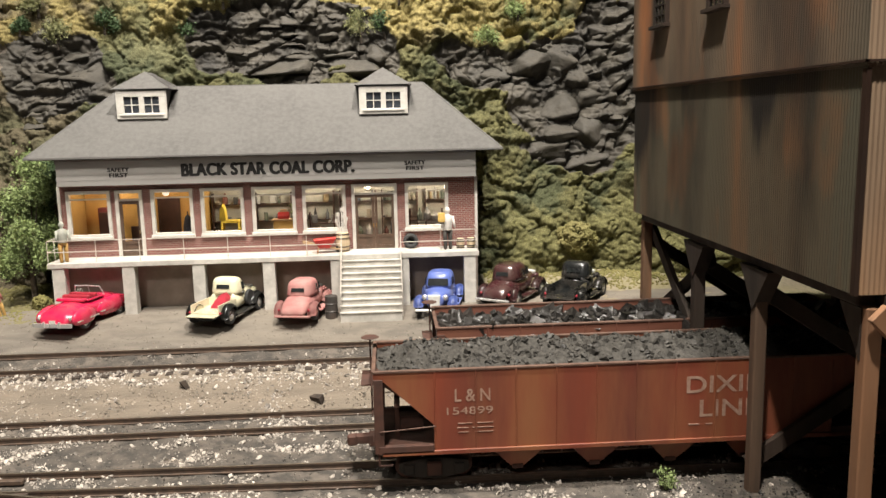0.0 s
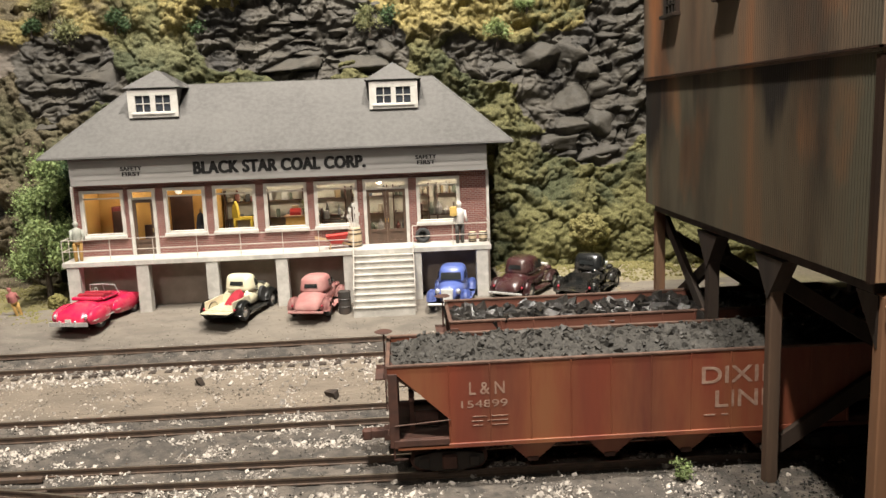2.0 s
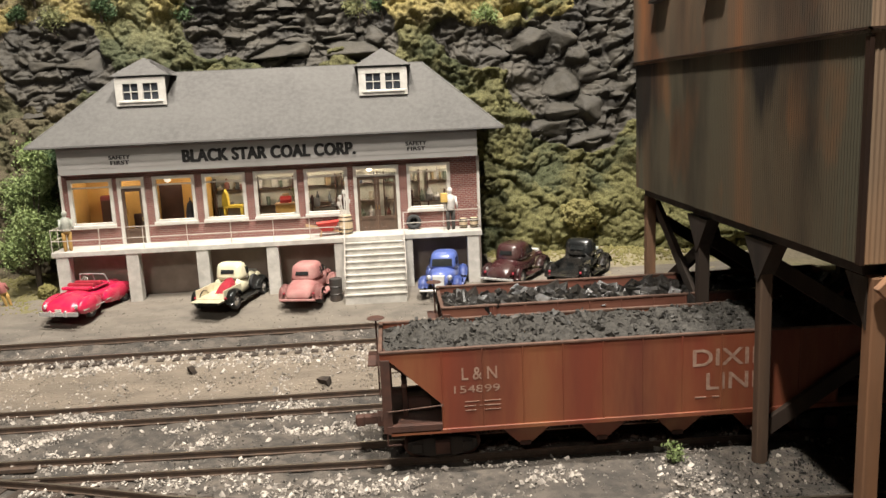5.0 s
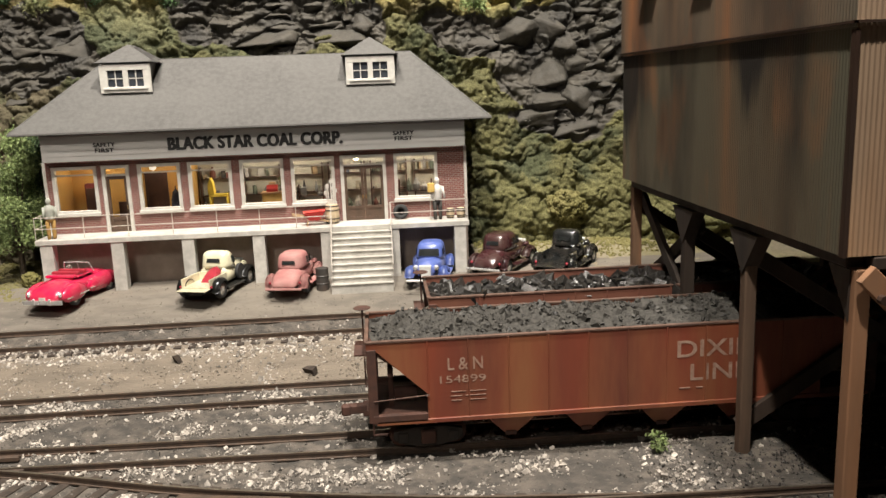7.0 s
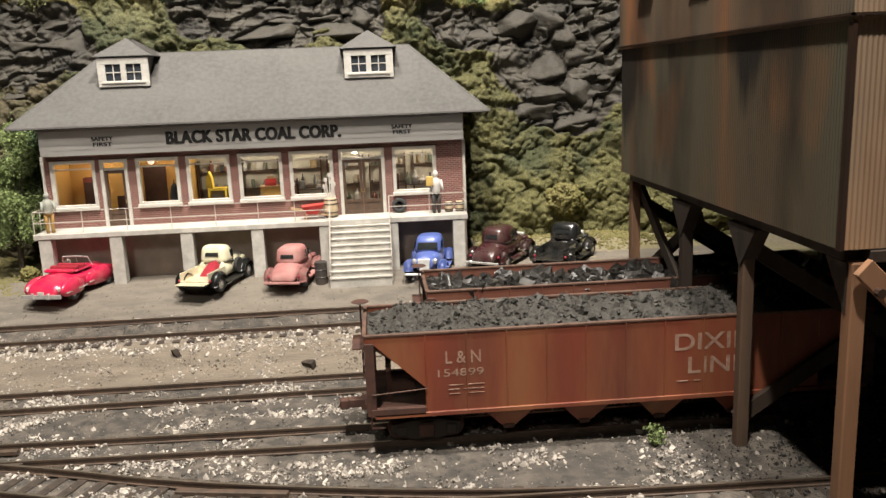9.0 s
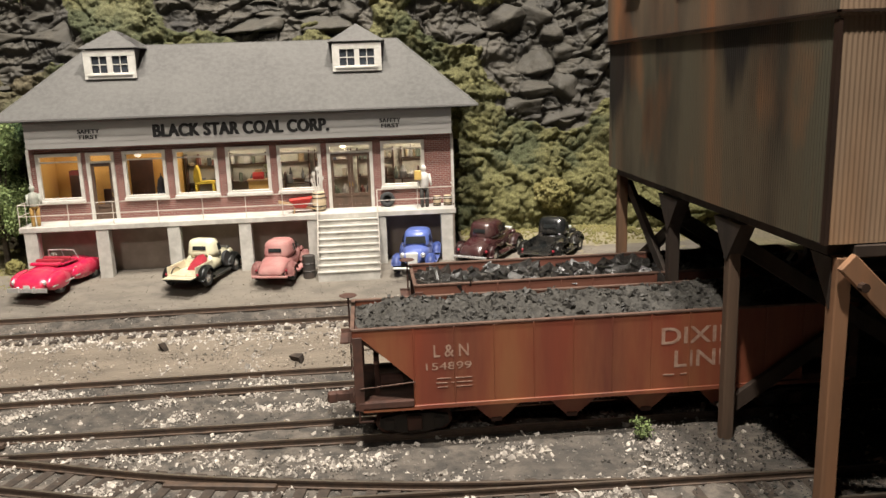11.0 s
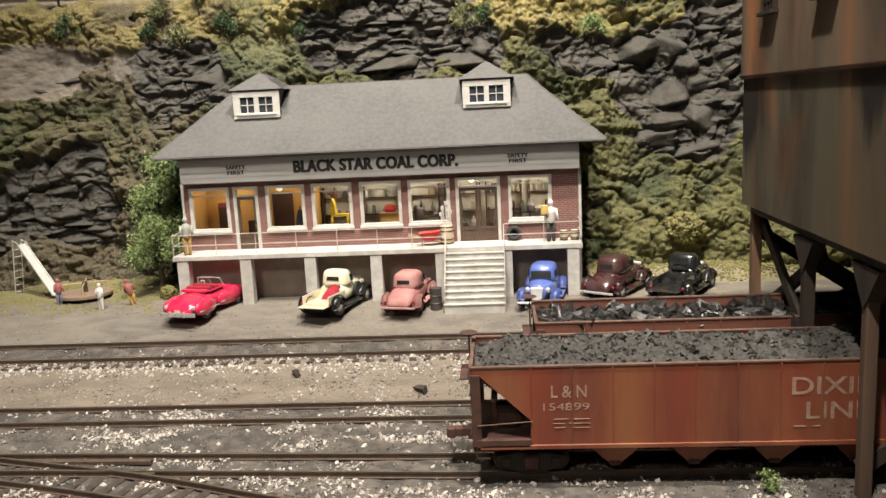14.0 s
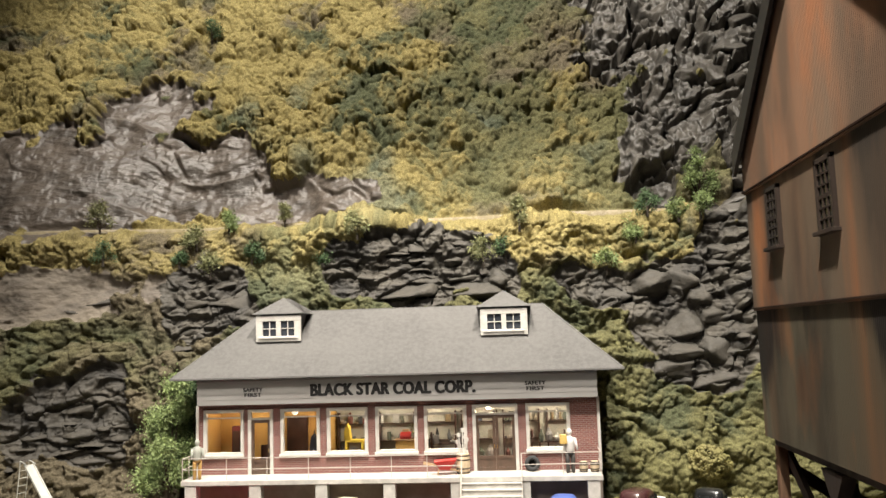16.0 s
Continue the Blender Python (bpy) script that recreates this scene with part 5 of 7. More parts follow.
CLUSTER = [(-0.086, 0.245, 0.029, 0.026), (-0.067, 0.232, 0.016, 0.014), (-0.043, 0.232, 0.032, 0.013), (-0.032, 0.211, 0.050, 0.028), (-0.071, 0.211, 0.043, 0.025), (-0.065, 0.193, 0.039, 0.021), (-0.065, 0.180, 0.043, 0.018), (-0.072, 0.163, 0.032, 0.014),
           (-0.008, 0.221, 0.035, 0.028), (-0.044, 0.198, 0.032, 0.021), (-0.089, 0.218, 0.022, 0.022), (-0.185, 0.214, 0.049, 0.015), (-0.205, 0.204, 0.034, 0.011)]
STRATA = [(-0.228, 0.119, 0.082, 0.022), (-0.166, 0.117, 0.040, 0.015), (-0.183, 0.101, 0.033, 0.018), (-0.219, 0.101, 0.052, 0.011), (-0.158, 0.101, 0.036, 0.014), (-0.141, 0.094, 0.029, 0.011), (-0.204, 0.087, 0.051, 0.013), (-0.222, 0.074, 0.037, 0.018),
          (-0.187, 0.074, 0.054, 0.018), (-0.158, 0.080, 0.029, 0.013), (-0.135, 0.081, 0.025, 0.011), (-0.140, 0.069, 0.029, 0.014), (-0.168, 0.064, 0.029, 0.011), (-0.229, 0.061, 0.037, 0.011), (-0.193, 0.057, 0.044, 0.011), (-0.139, 0.124, 0.029, 0.007),
          (-0.151, 0.057, 0.032, 0.013), (-0.243, 0.085, 0.022, 0.011), (-0.209, 0.048, 0.055, 0.013), (-0.168, 0.047, 0.043, 0.013), (-0.235, 0.043, 0.037, 0.011), (-0.137, 0.050, 0.032, 0.011)]
FALLROCKS = [(0.584, 0.528, 0.043, 0.033), (0.591, 0.475, 0.042, 0.031), (0.574, 0.425, 0.030, 0.050), (0.605, 0.571, 0.050, 0.034), (0.563, 0.487, 0.032, 0.042), (0.554, 0.337, 0.033, 0.024), (0.544, 0.311, 0.042, 0.028), (0.560, 0.351, 0.024, 0.014), (0.534, 0.497, 0.037, 0.027), (0.527, 0.294, 0.045, 0.018)]


def hill_rock(x, z, w, h, depth, blocky, material, seed):
    """An angular rock: the hull of scattered points, its edges chipped, its faces slightly uneven."""
    rs = np.random.RandomState(seed)
    bm = bmesh.new()
    for k in range(20):
        d = rs.normal(size=3)
        d /= np.abs(d).max() ** blocky * np.linalg.norm(d) ** (1 - blocky)
        d *= rs.uniform(0.86, 1.04)
        bm.verts.new((d[0] * w * 0.5, d[1] * depth * 0.5 + depth * (0.42 * max(0.0, d[2] + 0.25) + 0.75 * max(0.0, -d[2] - 0.25)), d[2] * h * 0.5))
    bmesh.ops.convex_hull(bm, input=bm.verts[:])
    bmesh.ops.delete(bm, geom=[v for v in bm.verts if not v.link_faces], context="VERTS")
    bmesh.ops.dissolve_limit(bm, angle_limit=radians(20), verts=bm.verts[:], edges=bm.edges[:])
    bmesh.ops.triangulate(bm, faces=bm.faces[:])
    for cut in range(3):
        bmesh.ops.subdivide_edges(bm, edges=[e for e in bm.edges if e.calc_length() > 0.0035], cuts=1, use_grid_fill=True)
        bmesh.ops.triangulate(bm, faces=bm.faces[:])
    bmesh.ops.smooth_vert(bm, verts=bm.verts[:], factor=0.5, use_axis_x=True, use_axis_y=True, use_axis_z=True)
    for v in bm.verts:
        p = v.co * 55 + Vector((seed, 0, 0))
        v.co += v.co.normalized() * (0.0024 * noise.fractal(p, 0.7, 2.1, 5) + 0.0007 * noise.noise(Vector((v.co.x * 40, v.co.y * 60, v.co.z * 420 + seed))))
    ob = part("rock", bm, material, hill, smooth=True)
    ob.matrix_basis = pose(x, float(hill_y(x, z)) + 0.06 * depth, z, rs.uniform(-6, 6), rs.uniform(-8, 8), rs.uniform(-14, 14))


for spots, depth, blocky, material, seed in ((BOULDERS, 1.05, 0.45, M_ROCK, 100), (LEDGE, 1.6, 0.80, M_ROCK, 200), (CLUSTER, 1.2, 0.65, M_ROCK, 300), (STRATA, 1.5, 0.60, M_ROCK, 400), (FALLROCKS, 1.0, 0.45, M_ROCKFALL, 500)):
    for i, (x, z, w, h) in enumerate(spots):
        hill_rock(x, z, w * 1.12, h * 1.20, min(0.050, depth * h + 0.012), blocky, material, seed + i)
# the narrow shelf road half way up
v, f = [], []
for i, x in enumerate(np.linspace(-0.30, 0.47, 120)):
    y = float(hill_y(x, SHELF1 + 0.001)) - 0.001
    z = SHELF1 + 0.0030 + 0.0006 * math.sin(x * 23)
    v += [(x, y - 0.0040, z - 0.0004), (x, y + 0.0100, z), (x, y - 0.0045, z - 0.0070)]
    if i:
        k = 3 * i
        f += [(k - 3, k, k + 1, k - 2), (k - 1, k + 2, k, k - 3)]
tagged(mesh_np("shelf_road", v, f, mat("cream_gravel", (0.30, 0.255, 0.175), (0.20, 0.165, 0.105), 160, 0.95, 0.8, 0.001, stain=(0.22, 0.18, 0.08), stain_scale=40, stain_amount=0.7), True), "pale gravel path along a shelf in the hillside", "path", kind="structure")

# turf crumbs on the playground, and thinning out over the gravel at the hill foot
fr = np.random.RandomState(11)
turf = []
for i in range(6000):
    x, y = fr.uniform(-0.50, -0.015), fr.uniform(-0.050, 0.10)
    if noise.fractal(Vector((x * 22, y * 22, 4.0)), 1.0, 2.0, 3) + 0.25 * fr.normal() > 0.05 - 3.0 * max(0.0, y - 0.05):
        turf.append((x, y, ground_z(x, y) + 0.0008))
for i in range(6000):
    x, y = fr.uniform(0.375, 0.62), fr.uniform(0.0, 0.105)
    if fr.rand() < 0.10 + 0.9 * smooth_step(0.02, 0.09, y + 0.03 * noise.noise(Vector((x * 30, y * 30, 0)))):
        turf.append((x, y, ground_z(x, y) + 0.0014))
v, f = lumps(len(turf), lambda i: turf[i], lambda k: 0.0009 + 0.0011 * fr.power(0.6, k), fr, 0.8, 1, (0.8, 1.2))
tagged(mesh_np("turf_crumbs", v, f, M_BUSH, True), "crumbs of olive foam turf strewn at the hill foot", "turf", kind="stuff")

# ---- ballast and stones ----
br = np.random.RandomState(5)


def bands(i):
    """Places where pale stone lies: along the tracks, thick in some strips."""
    while True:
        x, y = br.uniform(-0.42, 0.60), br.uniform(-0.46, -0.098)
        dens = 0.22
        if -0.160 < y < -0.133:
            dens = 1.0
        elif -0.150 < y < -0.104:
            dens = 0.06
        elif -0.196 < y < -0.160:
            dens = 0.22
        elif -0.240 < y < -0.188:
            dens = 0.60
        elif -0.345 < y < -0.240:
            dens = 0.45
        elif y < -0.345:
            dens = 0.30
        patch = 0.16 + 3.4 * noise.fractal(Vector((x * 22, y * 34, 1.0)), 1.0, 2.0, 3)
        if -0.158 < y < -0.133:
            patch = max(patch, 1.0)
        if x > 0.44 and y < -0.25:
            patch *= 0.35
        if br.rand() < dens * max(0.05, patch):
            return (x, y, ground_z(x, y) + 0.0003)


v, f = lumps(60000, bands, lambda k: 0.0003 + 0.0017 * br.power(0.26, k), br, 0.28, -1, (0.6, 1.2))
tagged(mesh_np("ballast_stones", v, f, M_BALLAST, False), "scattered pale crushed-stone ballast between the tracks", "ballast", kind="stuff")


def cinders(i):
    x, y = br.uniform(-0.42, 0.60), br.uniform(-0.46, -0.100)
    return (x, y, ground_z(x, y))


v, f = lumps(32000, cinders, lambda k: 0.0003 + 0.0009 * br.power(0.5, k), br, 0.6, 0)
tagged(mesh_np("stone_grit", v, f, M_CINDER, False), "grey stone grit strewn over the railway yard", "grit", kind="stuff")
v, f = lumps(9000, lambda i: (lambda x, y: (x, y, ground_z(x, y) + 0.0006))(br.uniform(-0.42, 0.5), br.uniform(-0.192, -0.148)), lambda k: 0.0003 + 0.0010 * br.power(0.4, k), br, 0.6, 0)
tagged(mesh_np("dirt_crumbs", v, f, mat("tan_crumbs", (0.30, 0.255, 0.205), (0.19, 0.16, 0.13), 120, 0.95, 0.2, island=0.5), False), "tan pebbles strewn along the dirt strip", "pebbles", kind="stuff")
v, f = lumps(7000, lambda i: (lambda x, y: (x, y, ground_z(x, y) + 0.0012))(br.uniform(-0.42, 0.5), -0.102 + 0.085 * br.power(0.8)), lambda k: 0.0002 + 0.0007 * br.power(0.4, k), br, 0.6, 0)
tagged(mesh_np("road_grit", v, f, mat("brown_grit", (0.23, 0.20, 0.165), (0.10, 0.088, 0.075), 120, 0.95, 0.2, island=0.5), False), "loose grit on the road and under the porch", "grit", kind="stuff")
# fine coal strewn under the tipple to darken the ground for its shade
def under_tipple_spot(i):
    while True:
        x, y = br.uniform(0.37, 0.70), br.uniform(-0.47, -0.20)
        if br.rand() < smooth_step(0.41, 0.52, x + 0.04 * noise.noise(Vector((x * 20, y * 20, 7.0)))):
            return (x, y, ground_z(x, y) + 0.0006)


v, f = lumps(16000, under_tipple_spot, lambda k: 0.0004 + 0.0009 * br.power(0.4, k), br, 0.5, 0)
tagged(mesh_np("coal_spill", v, f, M_COAL, False), "black coal crumbs added to darken the shaded ground under the tipple", "coal", kind="stuff")
# dirt track between the rails and two dark lumps lying on it
tagged(sheet("dirt_path", np.linspace(-1.0, 0.62, 300), np.linspace(-0.1985, -0.1400, 56), 0.0006, 0.0014, M_DIRT), "tan dirt strip between the railway tracks", "path", kind="structure")
for sx, sy, r in ((0.1336, -0.1620, 0.0042), (0.2290, -0.1850, 0.0046)):
    rs = np.random.RandomState(int(sx * 1000))
    v, f = lumps(1, lambda i: (sx, sy, ground_z(sx, sy) + 0.0022), lambda k: np.array([r * 0.85]), rs, 0.85, -1)
    tagged(mesh_np("coal_lump", v, f, M_TIE, False), "single dark lump of coal fallen beside the tracks", "coal", "fallen coal lumps")
# grass on the left of the office and gravel by the hill
M_GRASS = mat("dry_grass", (0.185, 0.165, 0.062), (0.115, 0.105, 0.042), 300, 0.95, 1.0, 0.001, stain=(0.22, 0.185, 0.11), stain_scale=18, stain_amount=0.6)
tagged(sheet("grass", np.linspace(-0.60, -0.012, 120), np.linspace(-0.052, 0.16, 44), 0.0010, 0.0009, M_GRASS), "dry yellow-green grass of the playground", "grass", kind="structure")
M_GRAVEL = mat("pale_gravel", (0.27, 0.23, 0.16), (0.19, 0.16, 0.11), 260, 0.95, 0.9, 0.001, stain=(0.22, 0.20, 0.08), stain_scale=16, stain_amount=0.6)
tagged(sheet("gravel_lot", np.linspace(0.372, 0.80, 90), np.linspace(-0.058, 0.16, 40), 0.0010, 0.0008, M_GRAVEL), "pale gravel and moss at the foot of the hill", "gravel", kind="structure")


# ---- shrubs and trees ----
LEAFS = {"bright": mat("bright_leaves", (0.23, 0.29, 0.11), (0.14, 0.19, 0.065), 300, 0.7, 0.2, island=0.35), "deep": mat("deep_green_leaves", (0.07, 0.12, 0.045), (0.04, 0.075, 0.028), 300, 0.7, 0.2, island=0.35), "sage": mat("sage_leaves", (0.23, 0.23, 0.10), (0.15, 0.16, 0.07), 300, 0.7, 0.2, island=0.35)}
M_BARK = mat("grey_brown_bark", (0.075, 0.055, 0.038), (0.045, 0.035, 0.026), 160, 0.9, 0.5, stretch=(1, 1, 0.3))


def leafy(name, label, category, x, y, z, r, h, tone, n, seed, leaf=0.0016, trunk=0.25):
    rs = np.random.RandomState(seed)
    t = thing(name, label, category, pose(x, y, z), "shrubs on the hillside" if category == "shrub" else "")
    bm = rod((0, 0, -0.004), (0, 0, h * trunk), r * 0.09 + 0.0004, 7, r2=r * 0.07 + 0.0003)
    hubs = []
    for k in range(7 if category == "shrub" else 16):
        a, s = rs.uniform(0, 6.283), rs.uniform(0.25, 1.0)
        up = rs.uniform(0.30, 1.0)
        wide = math.sin(math.pi * min(0.97, 0.18 + 0.78 * up)) ** 0.7
        tip = Vector((r * s * wide * math.cos(a), r * s * wide * math.sin(a), h * up))
        bm = rod((0, 0, h * trunk * rs.uniform(0.6, 1.0)), tip, r * 0.045 + 0.0002, 5, bm, r2=0.0002)
        hubs.append(tip)
    part("trunk" if category == "tree" else "stem", bm, M_BARK, t)
    v, f = [], []
    for i in range(n):
        c = hubs[rs.randint(len(hubs))] + Vector(rs.normal(size=3)) * r * (0.20 if category == "tree" else 0.27)
        d1, d2 = Vector(rs.normal(size=3)).normalized(), Vector(rs.normal(size=3)).normalized()
        s = leaf * rs.uniform(0.6, 1.4)
        k = len(v)
        v += [tuple(c - d1 * s), tuple(c + d2 * s * 0.6), tuple(c + d1 * s), tuple(c - d2 * s * 0.6 + d1.cross(d2) * s * 0.3)]
        f.append((k, k + 1, k + 2, k + 3))
    mesh_np("crown", v, f, LEAFS[tone], False, t)
    return t


leafy("tree", "leafy bright green tree beside the office", "tree", -0.047, 0.030, 0.0, 0.030, 0.135, "bright", 24000, 1, 0.0013, 0.30)
# dark-leaved tree added to stand for the shade between tree and wall
leafy("tree", "dark green tree filling the shaded gap beside the office", "tree", -0.034, 0.064, 0.0, 0.036, 0.130, "deep", 14000, 2, 0.0013, 0.30)
leafy("tree", "slender green sapling on the rock shelf", "tree", 0.508, 0.205, 0.300, 0.017, 0.072, "bright", 5200, 3, 0.0012, 0.2)
SHRUBS = [(-0.195, 0.293, 0.014, 0.034, "sage"), (-0.181, 0.261, 0.014, 0.022, "deep"), (-0.077, 0.278, 0.014, 0.024, "sage"), (-0.038, 0.290, 0.012, 0.020, "bright"), (-0.011, 0.258, 0.012, 0.022, "deep"), (0.017, 0.302, 0.009, 0.030, "sage"), (0.076, 0.245, 0.013, 0.036, "deep"),
          (0.117, 0.277, 0.014, 0.026, "sage"), (0.257, 0.246, 0.013, 0.026, "sage"), (0.282, 0.249, 0.012, 0.024, "deep"), (0.299, 0.281, 0.012, 0.034, "sage"), (0.393, 0.234, 0.014, 0.024, "bright"), (0.427, 0.267, 0.012, 0.026, "bright"), (0.442, 0.290, 0.012, 0.024, "deep"),
          (-0.056, 0.243, 0.016, 0.022, "sage"), (-0.095, 0.258, 0.009, 0.014, "deep"), (-0.145, 0.609, 0.013, 0.036, "deep"), (0.495, 0.285, 0.014, 0.026, "bright"), (0.475, 0.289, 0.011, 0.020, "bright")]
for i, (sx, sz, r, h, tone) in enumerate(SHRUBS):
    p = hill_point(sx, sz)
    leafy("shrub", {"sage": "pale sage shrub on the hillside shelf", "bright": "small bright green shrub on the hillside shelf", "deep": "small dark green shrub on the hillside shelf"}[tone], "shrub", p[0], p[1] - 0.002, p[2] - 0.001, r, h, tone, 1300, 30 + i, 0.0013)
leafy("weed", "small yellow-green weed growing in the ballast", "weed", 0.4240, -0.3330, ground_z(0.424, -0.333), 0.0050, 0.0115, "bright", 260, 77, 0.0011, 0.1)
# rounded bush and hedge clumps by the hill foot
for i, (bx, by, bz, r) in enumerate(((0.470, 0.072, 0.040, 0.021), (-0.030, 0.004, 0.006, 0.009), (-0.012, 0.010, 0.005, 0.008))):
    rs = np.random.RandomState(90 + i)

    def spot(k):
        d = rs.normal(size=3)
        d /= np.linalg.norm(d)
        q = r * (0.8 + 0.35 * noise.noise(Vector((d[0] * 2.6, d[1] * 2.6, d[2] * 2.6))))
        return (bx + d[0] * q, by + d[1] * q * 0.7, bz + d[2] * q * 0.8)
    v, f = lumps(1500 if r > 0.015 else 420, spot, lambda k: 0.0009 + 0.0013 * rs.power(0.6, k), rs, 0.7, 1, (0.8, 1.2))
    tagged(mesh_np("bush", v, f, M_BUSH, True), "rounded olive green foam bush at the hill foot", "bush", "bushes at the hill foot")

# ---- parked vehicles ----
M_TYRE = mat("black_tyre", (0.02, 0.02, 0.02), (0.03, 0.03, 0.03), 200, 0.8, 0.1)
M_CHROME = mat("chrome", (0.78, 0.77, 0.75), (0.68, 0.67, 0.65), 90, 0.28, 0.0, metal=0.65)
M_CARGLASS = mat("dark_car_glass", (0.035, 0.04, 0.04), (0.05, 0.05, 0.05), 60, 0.1, 0.0)
M_SEAT = mat("red_leather", (0.33, 0.02, 0.035), (0.26, 0.016, 0.03), 200, 0.5, 0.1)


def paint(name, c, rough=0.25, coat=0.8, dust=(0.3, 0.25, 0.2), amount=0.15):
    return mat(name, c, tuple(0.82 * q for q in c), 70, rough, 0.0, stain=dust, stain_scale=45, stain_amount=amount, coat=coat)


def ring(x, hw, z0, z1, n=14, e=2.8):
    """A rounded-box outline across the car at x."""
    out = []
    for i in range(n):
        a = 2 * math.pi * i / n
        c, s = math.cos(a), math.sin(a)
        out.append((x, hw * math.copysign(abs(c) ** (2 / e), c), (z0 + z1) / 2 + (z1 - z0) / 2 * math.copysign(abs(s) ** (2 / e), s)))
    return out


def plan_ring(x0, x1, hw, z, n=20, e=3.4):
    out = []
    for i in range(n):
        a = 2 * math.pi * i / n
        c, s = math.cos(a), math.sin(a)
        out.append(((x0 + x1) / 2 + (x1 - x0) / 2 * math.copysign(abs(c) ** (2 / e), c), hw * math.copysign(abs(s) ** (2 / e), s), z))
    return out


def blob(x, y, z, rx, ry, rz, cut):
    """A rounded fender, flat underneath."""
    t = bmesh.new()
    bmesh.ops.create_uvsphere(t, u_segments=16, v_segments=10, radius=1.0)
    for v in t.verts:
        v.co = Vector((x + v.co.x * rx, y + v.co.y * ry, max(cut, z + v.co.z * rz)))
    return t


def fender(x, y, z, r, w, a0, a1, reach=1.0):
    """An arched mudguard: a sheet bent round the wheel, crowned across its width."""
    t = bmesh.new()
    na, nj = 14, 7
    grid = []
    for i in range(na + 1):
        a = radians(a0 + (a1 - a0) * i / na)
        row = []
        for j in range(nj):
            q = 2 * j / (nj - 1) - 1
            rr = r * (1 - 0.26 * abs(q) ** 2.6)
            cx = math.cos(a) * (reach if math.cos(a) * (1 if a1 < 180 else -1) < 0 else 1.0)
            row.append(t.verts.new((x + rr * cx, y + q * w / 2, z + rr * math.sin(a))))
        grid.append(row)
    for i in range(na):
        for j in range(nj - 1):
            t.faces.new((grid[i][j], grid[i + 1][j], grid[i + 1][j + 1], grid[i][j + 1]))
    bmesh.ops.solidify(t, geom=t.faces[:], thickness=0.0005)
    return t


def plate(corners, out=0.0003):
    t = bmesh.new()
    t.faces.new([t.verts.new(c) for c in corners])
    bmesh.ops.solidify(t, geom=t.faces[:], thickness=out)
    return t


def road_wheel(car, x, y, r, rim_m):
    s = 1 if y > 0 else -1
    m = Matrix.Translation((x, y, r)) @ pose(0, 0, 0, -90 * s, 0, 0)
    w = part("wheel", lathe([(r * 0.55, -0.0022), (r * 0.92, -0.0024), (r, -0.0012), (r, 0.0012), (r * 0.92, 0.0024), (r * 0.62, 0.0022), (r * 0.58, 0.0010)], 22, m=m), M_TYRE, car, "black tyre", smooth=True)
    part("rim", lathe([(r * 0.62, 0.0011), (r * 0.58, 0.0020), (r * 0.30, 0.0013), (r * 0.26, 0.0026), (r * 0.10, 0.0030)], 18, m=m), rim_m, w, smooth=True)


